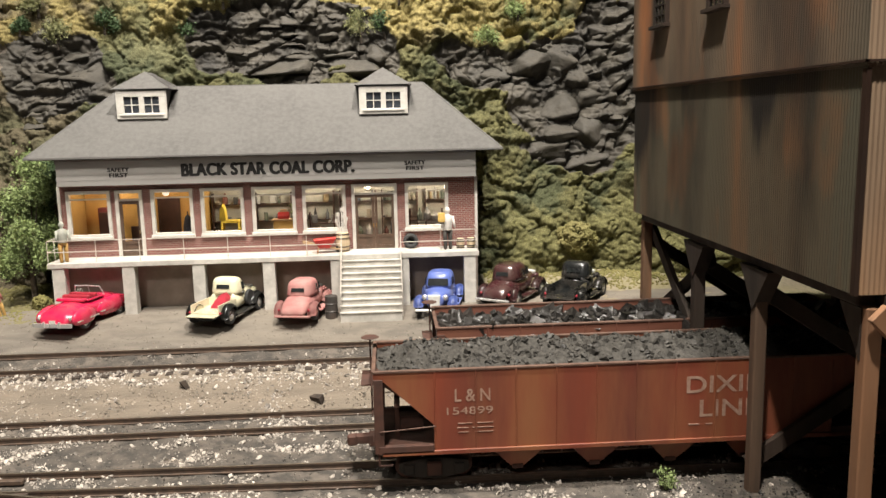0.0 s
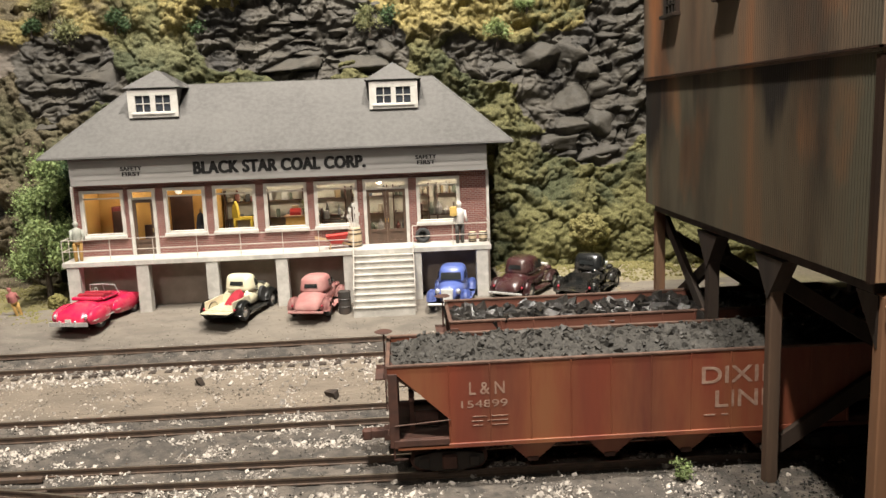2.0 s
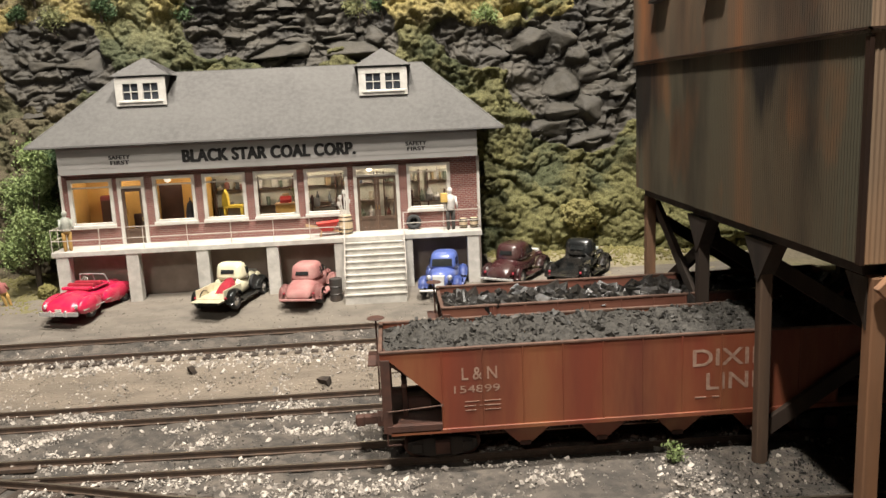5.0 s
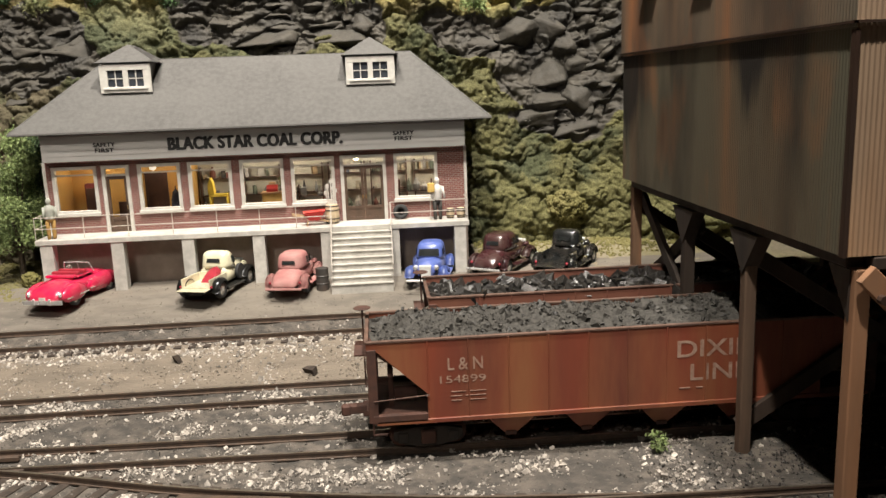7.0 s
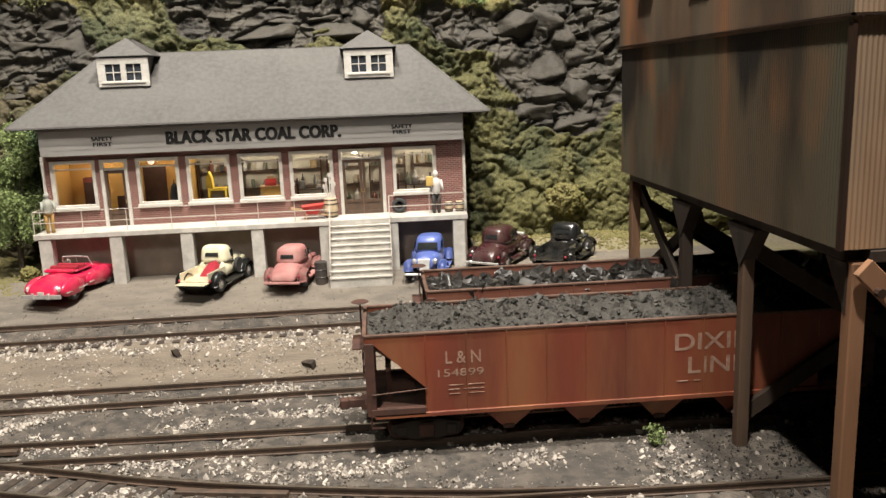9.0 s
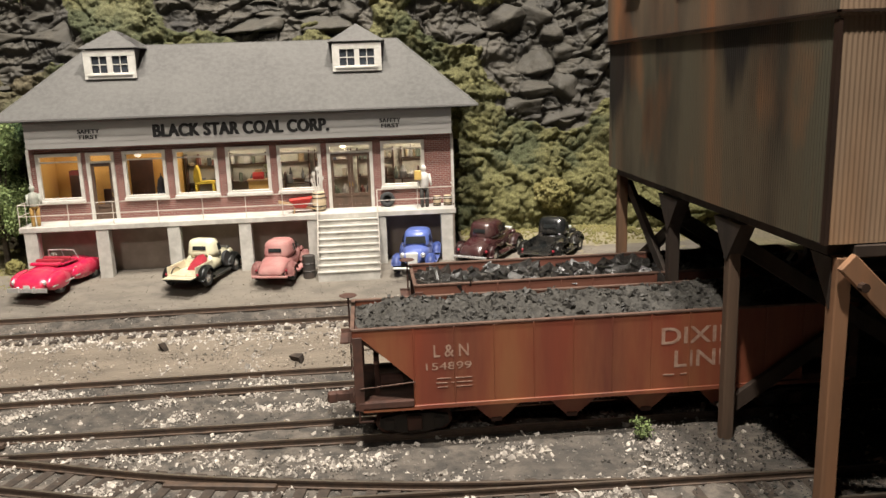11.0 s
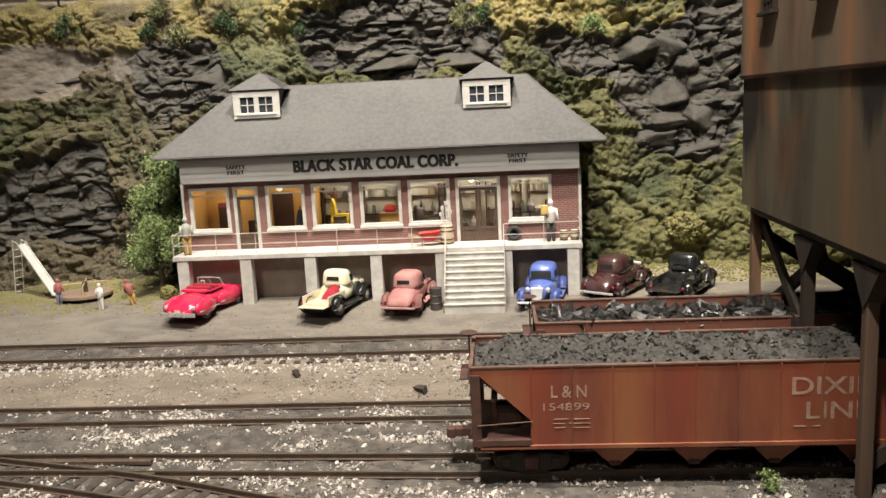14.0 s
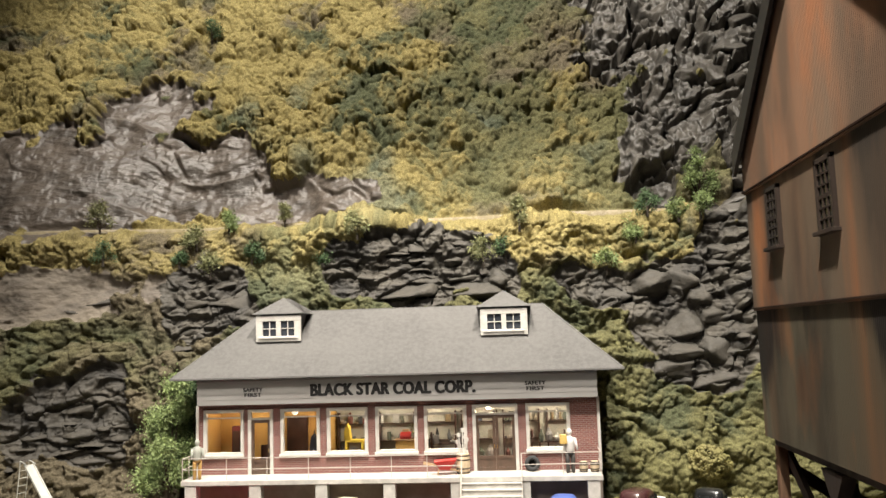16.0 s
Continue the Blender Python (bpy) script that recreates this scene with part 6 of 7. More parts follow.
def vintage(label, x, y, yaw, body_m, kind, rim_m, name="car", fender_m=None, size=1.0):
    """A 1930s to 1950s car; local +x is its front."""
    car = thing(name, label, "truck" if kind == "pickup" else "car", pose(x, y, ground_z(x, y) + 0.0012, 0, 0, yaw) @ Matrix.Scale(size, 4), "parked vehicles")
    fender_m = fender_m or body_m
    if kind == "convertible":
        st = [(-0.0480, 0.0100, 0.0070, 0.0110), (-0.0465, 0.0135, 0.0055, 0.0148), (-0.0430, 0.0155, 0.0048, 0.0178), (-0.0370, 0.0165, 0.0045, 0.0202), (-0.0290, 0.0170, 0.0045, 0.0218), (-0.0190, 0.0172, 0.0045, 0.0226), (-0.0050, 0.0174, 0.0045, 0.0226), (0.0090, 0.0172, 0.0045, 0.0228),
              (0.0200, 0.0160, 0.0045, 0.0224), (0.0320, 0.0145, 0.0048, 0.0212), (0.0420, 0.0125, 0.0052, 0.0186), (0.0465, 0.0095, 0.0065, 0.0145)]
        part("body", loft([ring(*s, 26, 2.5) for s in st]), body_m, car, smooth=True)
        for s in (-1, 1):
            part("rear_fender", blob(-0.0270, s * 0.0168, 0.0112, 0.0185, 0.0056, 0.0088, 0.0045), body_m, car, smooth=True)
            part("front_fender", blob(0.0190, s * 0.0160, 0.0115, 0.0275, 0.0058, 0.0090, 0.0045), body_m, car, smooth=True)
            part("chrome_strip", beam((-0.0420, s * 0.0205, 0.0092), (-0.0130, s * 0.0226, 0.0100), 0.0010, 0.0008), M_CHROME, car)
            part("chrome_strip", beam((-0.0050, s * 0.0196, 0.0100), (0.0400, s * 0.0206, 0.0104), 0.0010, 0.0008), M_CHROME, car)
            part("tail_lamp", blob(-0.0445, s * 0.0150, 0.0132, 0.0020, 0.0017, 0.0022, 0), M_CHROME, car, smooth=True)
            part("headlight", blob(0.0445, s * 0.0150, 0.0140, 0.0022, 0.0028, 0.0028, 0), M_CHROME, car, smooth=True)
            part("door_handle", rod((-0.0030, s * 0.0178, 0.0172), (0.0005, s * 0.0178, 0.0172), 0.0004, 6), M_CHROME, car)
        part("cockpit", box(-0.0150, 0.0085, -0.0140, 0.0140, 0.0215, 0.0231, 0.0006), mat("dark_red_carpet", (0.12, 0.010, 0.022), (0.09, 0.008, 0.018), 200, 0.8, 0.1), car, "dark red open cockpit")
        bm = box(-0.0160, -0.0143, -0.0148, 0.0148, 0.0218, 0.0240, 0.0007)
        box(0.0080, 0.0100, -0.0148, 0.0148, 0.0218, 0.0242, 0.0007, bm=bm)
        box(-0.0150, 0.0085, -0.0152, -0.0138, 0.0218, 0.0238, 0.0006, bm=bm)
        box(-0.0150, 0.0085, 0.0138, 0.0152, 0.0218, 0.0238, 0.0006, bm=bm)
        part("cockpit_rim", bm, body_m, car)
        for sx in (-0.0105, 0.0000):
            part("seat", box(sx - 0.0026, sx + 0.0020, -0.0132, 0.0132, 0.0225, 0.0268, 0.0012, seg=2), M_SEAT, car)
        part("folded_top", box(-0.0215, -0.0150, -0.0140, 0.0140, 0.0222, 0.0252, 0.0014, seg=2), body_m, car, smooth=False)
        bm = rod((0.0100, -0.0148, 0.0228), (0.0070, -0.0125, 0.0312), 0.0006, 6)
        rod((0.0100, 0.0148, 0.0228), (0.0070, 0.0125, 0.0312), 0.0006, 6, bm)
        rod((0.0070, -0.0125, 0.0312), (0.0078, 0.0, 0.0316), 0.0006, 6, bm)
        rod((0.0078, 0.0, 0.0316), (0.0070, 0.0125, 0.0312), 0.0006, 6, bm)
        rod((0.0108, 0.0, 0.0230), (0.0078, 0.0, 0.0316), 0.0004, 6, bm)
        part("windscreen", bm, M_CHROME, car, "chrome-framed windscreen")
        wheel_ring = [(0.0030 * math.cos(k * math.pi / 8), 0.0030 * math.sin(k * math.pi / 8), 0) for k in range(17)]
        bm = None
        for a_, b_ in zip(wheel_ring, wheel_ring[1:]):
            bm = rod(a_, b_, 0.0003, 5, bm)
        bm = rod((-0.003, 0, 0), (0.003, 0, 0), 0.0003, 5, bm)
        bm.transform(Matrix.Translation((0.0050, 0.0070, 0.0262)) @ pose(0, 0, 0, 0, -55, 0))
        part("steering_wheel", bm, M_PIPE, car, "white steering wheel")
        for bx, d_ in ((-0.0488, -1), (0.0478, 1)):
            bm = loft([plan_ring(bx - 0.0012, bx + 0.0012, 0.0190, z_, 16, 5) for z_ in (0.0056, 0.0062, 0.0084, 0.0090)])
            for q in (-1, 1):
                box(bx - 0.0008 + d_ * 0.0010, bx + 0.0008 + d_ * 0.0010, q * 0.0075 - 0.0011, q * 0.0075 + 0.0011, 0.0052, 0.0108, 0.0004, bm=bm)
            part("bumper", bm, M_CHROME, car, "chrome bumper")
        part("licence_plate", box(-0.0492, -0.0484, -0.0030, 0.0030, 0.0092, 0.0118, 0.0002), M_WHITE, car)
        wx, r, wy = (-0.0290, 0.0270), 0.0072, 0.0178
    else:
        pick = kind == "pickup"
        st = [(0.0140, 0.0138, 0.0068, 0.0238), (0.0200, 0.0122, 0.0075, 0.0235), (0.0300, 0.0100, 0.0080, 0.0230), (0.0400, 0.0080, 0.0085, 0.0218), (0.0425, 0.0060, 0.0095, 0.0200)]
        if pick:
            st = [(-0.0050, 0.0142, 0.0070, 0.0238)] + st
        else:
            st = [(-0.0440, 0.0100, 0.0075, 0.0115), (-0.0425, 0.0120, 0.0066, 0.0148), (-0.0350, 0.0132, 0.0062, 0.0200), (-0.0230, 0.0140, 0.0062, 0.0238), (-0.0060, 0.0143, 0.0062, 0.0240)] + st
        part("body", loft([ring(*s) for s in st]), body_m, car, smooth=True)
        c0, c1 = (-0.0060, 0.0165) if pick else (-0.0250, 0.0145)
        cab = [plan_ring(c0, c1, 0.0141, 0.0215), plan_ring(c0 + 0.0008, c1 - 0.001, 0.0140, 0.0250), plan_ring(c0 + 0.0022, c1 - 0.0040, 0.0130, 0.0325), plan_ring(c0 + 0.0036, c1 - 0.0054, 0.0120, 0.0352), plan_ring(c0 + 0.0060, c1 - 0.0080, 0.0098, 0.0368), plan_ring(c0 + 0.0090, c1 - 0.0110, 0.0050, 0.0374)]
        part("cab", loft(cab), body_m, car, smooth=True)
        zb, zt = 0.0254, 0.0322
        part("rear_window", plate([(c0 + 0.0008, -0.0068, zb + 0.0020), (c0 + 0.0008, 0.0068, zb + 0.0020), (c0 + 0.0019, 0.0064, zt - 0.0012), (c0 + 0.0019, -0.0064, zt - 0.0012)], 0.0008), M_CARGLASS, car)
        part("windscreen", plate([(c1 - 0.0005, 0.0105, zb), (c1 - 0.0005, -0.0105, zb), (c1 - 0.0036, -0.0098, zt), (c1 - 0.0036, 0.0098, zt)], 0.0008), M_CARGLASS, car)
        for s in (-1, 1):
            spans = [(c1 - 0.0120, c1 - 0.0050)] if pick else [(c1 - 0.0130, c1 - 0.0050), (c1 - 0.0225, c1 - 0.0140)]
            for a, b in spans:
                q = [(a, s * 0.0139, zb), (b, s * 0.0139, zb), (b - 0.001, s * 0.0130, zt), (a + 0.0008, s * 0.0130, zt)]
                part("side_window", plate(q if s < 0 else q[::-1], 0.0009), M_CARGLASS, car)
            part("door_handle", rod((c1 - 0.0125, s * 0.0147, 0.0225), (c1 - 0.0098, s * 0.0147, 0.0225), 0.0004, 6), M_CHROME, car)
            part("front_fender", fender(0.0290, s * 0.0166, 0.0080, 0.0112, 0.0096, 5, 172, 1.35), fender_m, car, smooth=True)
            part("rear_fender", fender(-0.0275, s * 0.0170, 0.0080, 0.0112, 0.0092, 8, 188, 1.15), fender_m, car, smooth=True)
            part("running_board", box(-0.0175, 0.0165, s * 0.0170 - 0.0038, s * 0.0170 + 0.0038, 0.0058, 0.0072, 0.0004), fender_m, car)
            lamp = part("headlight", lathe([(0.0006, -0.0040), (0.0022, -0.0020), (0.0030, 0.0), (0.0030, 0.0006)], 14, m=Matrix.Translation((0.0360, s * 0.0100, 0.0185)) @ pose(0, 0, 0, 0, 90, 0)), body_m, car, smooth=True)
            part("lens", lathe([(0.0029, 0.0), (0.0022, 0.0010), (0.0004, 0.0014)], 14, m=Matrix.Translation((0.0367, s * 0.0100, 0.0185)) @ pose(0, 0, 0, 0, 90, 0)), M_CHROME, lamp, smooth=True)
            part("tail_lamp", blob(-0.0395, s * 0.0150, 0.0125, 0.0012, 0.0012, 0.0014, 0), M_SEAT, car, smooth=True)
        part("grille", prism([(-0.0060, 0.0222), (0.0060, 0.0222), (0.0052, 0.0120), (0.0, 0.0068), (-0.0052, 0.0120)], "x", 0.0405, 0.0442, 0.0005), mat("silver_paint", (0.66, 0.66, 0.64), (0.55, 0.55, 0.53), 300, 0.4, 0.0), car, "bright radiator grille")
        part("bumper", box(0.0455, 0.0475, -0.0185, 0.0185, 0.0068, 0.0090, 0.0006), mat("white_bumper", (0.70, 0.69, 0.66), (0.60, 0.59, 0.56), 200, 0.4, 0.0) if kind == "coupe" else body_m, car)
        if pick:
            bm = box(-0.0400, -0.0070, -0.0135, 0.0135, 0.0105, 0.0120)
            box(-0.0400, -0.0070, -0.0140, -0.0130, 0.0105, 0.0195, 0.0003, bm=bm)
            box(-0.0400, -0.0070, 0.0130, 0.0140, 0.0105, 0.0195, 0.0003, bm=bm)
            box(-0.0080, -0.0070, -0.0135, 0.0135, 0.0105, 0.0195, bm=bm)
            part("cargo_bed", bm, body_m, car, "open cargo bed")
            part("tailgate", box(-0.0495, -0.0400, -0.0140, 0.0140, 0.0103, 0.0113, 0.0003), body_m, car, "lowered tailgate")
            part("chassis", box(-0.0420, 0.0380, -0.0080, 0.0080, 0.0060, 0.0085), M_TYRE, car)
        else:
            part("bumper", box(-0.0465, -0.0447, -0.0180, 0.0180, 0.0062, 0.0085, 0.0006), body_m if kind == "dusty" else M_CHROME, car)
        wx, r, wy = (-0.0275, 0.0290), 0.0078, 0.0175
    for x_ in wx:
        for s in (-1, 1):
            road_wheel(car, x_, s * wy, r, rim_m)
    return car


vintage("shiny red open convertible with chrome bumpers", 0.0245, -0.0445, 77, paint("red_lacquer", (0.60, 0.012, 0.07)), "convertible", M_CHROME, size=0.90)
truck = vintage("cream pickup truck with black fenders and lowered tailgate", 0.1425, -0.0475, 73, paint("cream_paint", (0.70, 0.66, 0.47)), "pickup", M_CHROME, "pickup_truck", paint("black_fender", (0.016, 0.017, 0.016), 0.3, 0.5, (0.1, 0.09, 0.08), 0.1), 0.90)
part("spare_wheel", lathe([(0.0030, -0.0015), (0.0070, -0.0016), (0.0076, 0.0), (0.0070, 0.0016), (0.0030, 0.0012)], 20, m=Matrix.Translation((0.0140, -0.0165, 0.0160)) @ pose(0, 0, 0, 90, 0, 0)), M_TYRE, truck, "black spare tyre")
vintage("dusty faded-pink coupe with matching wheels", 0.2085, -0.0470, 79, paint("faded_pink_paint", (0.37, 0.150, 0.140), 0.75, 0.0, (0.50, 0.33, 0.29), 0.45), "dusty", paint("pink_rim", (0.45, 0.2, 0.17), 0.6, 0.0), size=0.83)
vintage("bright blue coupe with silver grille facing the road", 0.3235, -0.0440, -101, paint("blue_lacquer", (0.100, 0.155, 0.46), 0.35, 0.4), "coupe", M_CHROME, size=0.85)
vintage("dark maroon coupe with whitewall wheels", 0.3900, -0.0200, 56, paint("maroon_lacquer", (0.048, 0.014, 0.016)), "coupe", M_CHROME, size=0.89)
vintage("old black pickup truck beside the hill", 0.4440, -0.0320, 58, paint("black_lacquer", (0.014, 0.015, 0.015)), "pickup", M_CHROME, "pickup_truck", None, 0.92)
tarp = thing("tarpaulin", "crumpled red tarpaulin in the pickup bed", "tarpaulin", pose(0.1395, -0.0590, 0.0110, 0, 0, 73))
part("cloth", loft([[(-0.006, -0.007, 0), (0.006, -0.008, 0), (0.006, 0.008, 0), (-0.006, 0.006, 0)], [(-0.003, -0.006, 0.005), (0.006, -0.007, 0.0075), (0.006, 0.004, 0.0080), (-0.002, 0.004, 0.005)], [(0.001, -0.004, 0.008), (0.0055, -0.004, 0.0115), (0.0055, 0.001, 0.0100), (0.002, 0.001, 0.008)]]), M_SEAT, tarp)

# ---- things on and under the porch ----
M_BARREL = mat("barrel_wood", (0.60, 0.49, 0.33), (0.48, 0.37, 0.24), 160, 0.7, 0.2, stretch=(1, 1, 0.2))
M_HOOP = mat("iron_hoop", (0.10, 0.085, 0.07), (0.07, 0.06, 0.05), 200, 0.6, 0.1, metal=0.5)
M_DRUM = mat("dark_oil_drum", (0.055, 0.05, 0.046), (0.04, 0.037, 0.034), 120, 0.55, 0.1, stain=(0.10, 0.06, 0.04), stain_scale=60, stain_amount=0.4)
M_REDPAINT = mat("red_enamel", (0.50, 0.03, 0.025), (0.40, 0.025, 0.02), 120, 0.4, 0.0)
M_RAWWOOD = mat("raw_wood", (0.50, 0.34, 0.19), (0.40, 0.26, 0.14), 160, 0.7, 0.1)


def barrel(x, y, z, r, h, label):
    b = thing("barrel", label, "barrel", pose(x, y, z), "barrels on the porch")
    part("barrel_body", lathe([(r * 0.84, 0), (r * 0.95, h * 0.2), (r, h * 0.5), (r * 0.95, h * 0.8), (r * 0.84, h)], 16), M_BARREL, b, smooth=False)
    for q in (0.08, 0.28, 0.72, 0.92):
        rr = r * (0.86 + 0.14 * math.sin(math.pi * q)) + 0.0003
        part("hoop", lathe([(rr, h * q - 0.0005), (rr + 0.0002, h * q), (rr, h * q + 0.0005)], 16), M_HOOP, b)
    return b


barrel(0.2400, -0.0120, PORCH, 0.0062, 0.0170, "tall wooden barrel holding tools by the office door")
barrel(0.3445, -0.0130, PORCH, 0.0036, 0.0088, "small pale wooden keg on the porch")
barrel(0.3540, -0.0130, PORCH, 0.0038, 0.0090, "small pale wooden keg on the porch")
tools = thing("tool_bundle", "bundle of pale tool handles standing in a barrel", "tools", pose(0.2400, -0.0120, PORCH + 0.0165))
for k, (dx, dy, h) in enumerate(((-0.0020, 0, 0.016), (0.0, 0.0010, 0.020), (0.0025, -0.0010, 0.012), (0.0012, 0.0020, 0.014), (-0.0030, 0.001, 0.010))):
    part("handle", rod((dx * 0.5, dy * 0.5, -0.006), (dx * 1.6, dy, h), 0.0006, 6), M_WHITE, tools)
    part("tool_head", box(dx * 1.6 - 0.0014, dx * 1.6 + 0.0014, dy - 0.0004, dy + 0.0004, h - 0.001, h + 0.0022, 0.0002), M_WHITE, tools)
tyre = thing("tyre", "black truck tyre leaning against the brick wall", "tyre", pose(0.3005, -0.0060, PORCH + 0.0066, 90 - 12, 0, 0))
part("tyre_ring", lathe([(0.0034, -0.0018), (0.0056, -0.0021), (0.0068, -0.0010), (0.0068, 0.0010), (0.0056, 0.0021), (0.0034, 0.0018), (0.0031, 0.0), (0.0034, -0.0018)], 26), M_TYRE, tyre, smooth=True)
barrow = thing("wheelbarrow", "red wheelbarrow with wooden handles on the porch", "wheelbarrow", pose(0.2245, -0.0170, PORCH, 0, 0, 6))
bm = loft([[(-0.0050, -0.0040, 0.0050), (0.0040, -0.0034, 0.0046), (0.0040, 0.0034, 0.0046), (-0.0050, 0.0040, 0.0050)], [(-0.0095, -0.0068, 0.0118), (0.0098, -0.0060, 0.0132), (0.0098, 0.0060, 0.0132), (-0.0095, 0.0068, 0.0118)]])
part("tray", bm, M_REDPAINT, barrow, "red steel tray")
for s in (-1, 1):
    part("handle", beam((0.0120, s * 0.0014, 0.0030), (-0.0190, s * 0.0050, 0.0105), 0.0010, 0.0012), M_RAWWOOD, barrow)
    part("leg", beam((-0.0050, s * 0.0035, 0.0068), (-0.0065, s * 0.0038, 0.0), 0.0008, 0.0008), M_RAWWOOD, barrow)
part("wheel", lathe([(0.0012, -0.0007), (0.0030, -0.0007), (0.0030, 0.0007), (0.0012, 0.0007)], 16, m=Matrix.Translation((0.0125, 0, 0.0031)) @ pose(0, 0, 0, 90, 0, 0)), M_TYRE, barrow)
drum = thing("oil_drum", "dark ribbed steel oil drum beside the steps", "oil drum", pose(0.2312, -0.0585, ground_z(0, -0.0585)))
part("shell", lathe([(0.0050, 0), (0.0054, 0.0004), (0.0052, 0.0058), (0.0056, 0.0063), (0.0052, 0.0068), (0.0052, 0.0122), (0.0056, 0.0127), (0.0052, 0.0132), (0.0054, 0.0190), (0.0048, 0.0192), (0.0046, 0.0186)], 20), M_DRUM, drum)


# ---- plain figurines ----
def figurine(label, x, y, z, h, yaw, lower, upper, lean=0.0):
    """One plain turned shape with head, trunk and legs, no features."""
    s = h / 0.036
    bm = bmesh.new()
    for q in (-1, 1):
        merge(bm, lathe([(0.0012, 0), (0.0016, 0.002), (0.0019, 0.010), (0.0022, 0.0165)], 8, m=Matrix.Translation((q * 0.0022, 0, 0))))
        merge(bm, rod((q * 0.0046, 0, 0.0285), (q * 0.0056, -0.0030, 0.0190), 0.0012, 7, r2=0.0010))
    nleg = len(bm.faces)
    merge(bm, lathe([(0.0030, 0.0150), (0.0040, 0.0180), (0.0044, 0.0250), (0.0040, 0.0290), (0.0016, 0.0302), (0.0014, 0.0310), (0.0022, 0.0325), (0.0024, 0.0345), (0.0012, 0.0362)], 10))
    for i, f in enumerate(bm.faces):
        f.material_index = 0 if f.calc_center_median().z < 0.0165 else 1
    ob = part("figurine", bm, lower, None, "", True)
    ob.data.materials.append(upper)
    ob.matrix_basis = pose(x, y, z, 0, lean, yaw) @ Matrix.Scale(s, 4)
    return tagged(ob, label, "figurine", "figurines")


def cloth(name, c):
    return mat(name, c, tuple(0.75 * q for q in c), 200, 0.8, 0.1)


C_TAN, C_GREY, C_DARK, C_WHITE, C_RED, C_BLUE, C_YELLOW = cloth("tan_cloth", (0.40, 0.24, 0.07)), cloth("grey_cloth", (0.34, 0.35, 0.30)), cloth("dark_cloth", (0.06, 0.055, 0.05)), cloth("white_cloth", (0.65, 0.62, 0.58)), cloth("dull_red_cloth", (0.34, 0.12, 0.11)), cloth("dull_blue_cloth", (0.16, 0.17, 0.24)), cloth("straw_cloth", (0.55, 0.42, 0.20))
figurine("tan and grey figurine leaning at the porch rail", 0.0035, -0.0235, PORCH, 0.0345, 30, C_TAN, C_GREY)
figurine("dark-trousered figurine carrying goods on the porch", 0.3330, -0.0180, PORCH, 0.0370, 10, C_DARK, C_WHITE)
crate = thing("goods_box", "small yellow box held up by a figurine", "box", pose(0.3275, -0.0215, PORCH + 0.0250))
part("carton", box(-0.0030, 0.0030, -0.0020, 0.0020, 0.0, 0.0080, 0.0003), cloth("yellow_card", (0.62, 0.42, 0.12)), crate)
figurine("white-dressed figurine by the roundabout", -0.0795, -0.0330, 0.0, 0.0255, -20, C_WHITE, C_WHITE)
figurine("red and blue figurine at the foot of the slide", -0.1330, -0.0080, 0.0, 0.0260, 40, C_BLUE, C_RED)
figurine("figurine in pale trousers striding on the grass", -0.0540, -0.0190, 0.0, 0.0270, 200, C_TAN, C_RED, 14)
figurine("straw-hatted figurine standing on the grass", -0.2020, -0.0300, 0.0, 0.0290, 0, C_GREY, C_YELLOW)

# ---- playground ----
M_CHUTE = mat("pale_metal_chute", (0.50, 0.50, 0.46), (0.42, 0.42, 0.39), 90, 0.4, 0.1)
slide = thing("playground_slide", "tall pale metal slide with a ladder", "slide", pose(0, 0, 0))
a, b = Vector((-0.1935, 0.0400, 0.0530)), Vector((-0.1500, 0.0180, 0.0045))
part("chute", beam(a, b, 0.0090, 0.0008), M_CHUTE, slide, "straight metal chute")
side_v = (b - a).cross(Vector((0, 0, 1))).normalized() * 0.0045
for s in (-1, 1):
    part("chute_edge", beam(a + side_v * s + Vector((0, 0, 0.001)), b + side_v * s + Vector((0, 0, 0.001)), 0.0010, 0.0016), M_CHUTE, slide)
    part("ladder_rail", rod(a + side_v * s + Vector((-0.006, 0.003, 0.004)), Vector((-0.2060, 0.0460, 0.0)) + side_v * s, 0.0005, 6), M_CHUTE, slide)
    part("hand_loop", rod(a + side_v * s + Vector((-0.006, 0.003, 0.004)), a + side_v * s + Vector((0.004, -0.002, 0.0005)), 0.0005, 6), M_CHUTE, slide)
for k in range(7):
    q = k / 7
    top, foot = a + Vector((-0.006, 0.003, 0.004)), Vector((-0.2060, 0.0460, 0.0))
    c = foot.lerp(top, 0.06 + 0.9 * q)
    part("rung", rod(c + side_v, c - side_v, 0.0004, 6), M_CHUTE, slide)
round_ = thing("roundabout", "low wooden playground roundabout", "roundabout", pose(-0.1180, 0.0130, 0.0))
part("platform", lathe([(0.0240, 0.0045), (0.0250, 0.0050), (0.0250, 0.0075), (0.0240, 0.0080), (0.004, 0.0082)], 28), cloth("worn_brown_board", (0.23, 0.16, 0.11)), round_)
part("pivot", rod((0, 0, 0), (0, 0, 0.0180), 0.0025, 10), M_HOOP, round_)
for k in range(4):
    an = k * math.pi / 2 + 0.4
    part("handrail", rod((0.021 * math.cos(an), 0.021 * math.sin(an), 0.008), (0.021 * math.cos(an), 0.021 * math.sin(an), 0.0170), 0.0006, 6), M_RAWWOOD, round_)
    part("handrail", rod((0.021 * math.cos(an), 0.021 * math.sin(an), 0.0170), (0, 0, 0.0170), 0.0006, 6), M_RAWWOOD, round_)

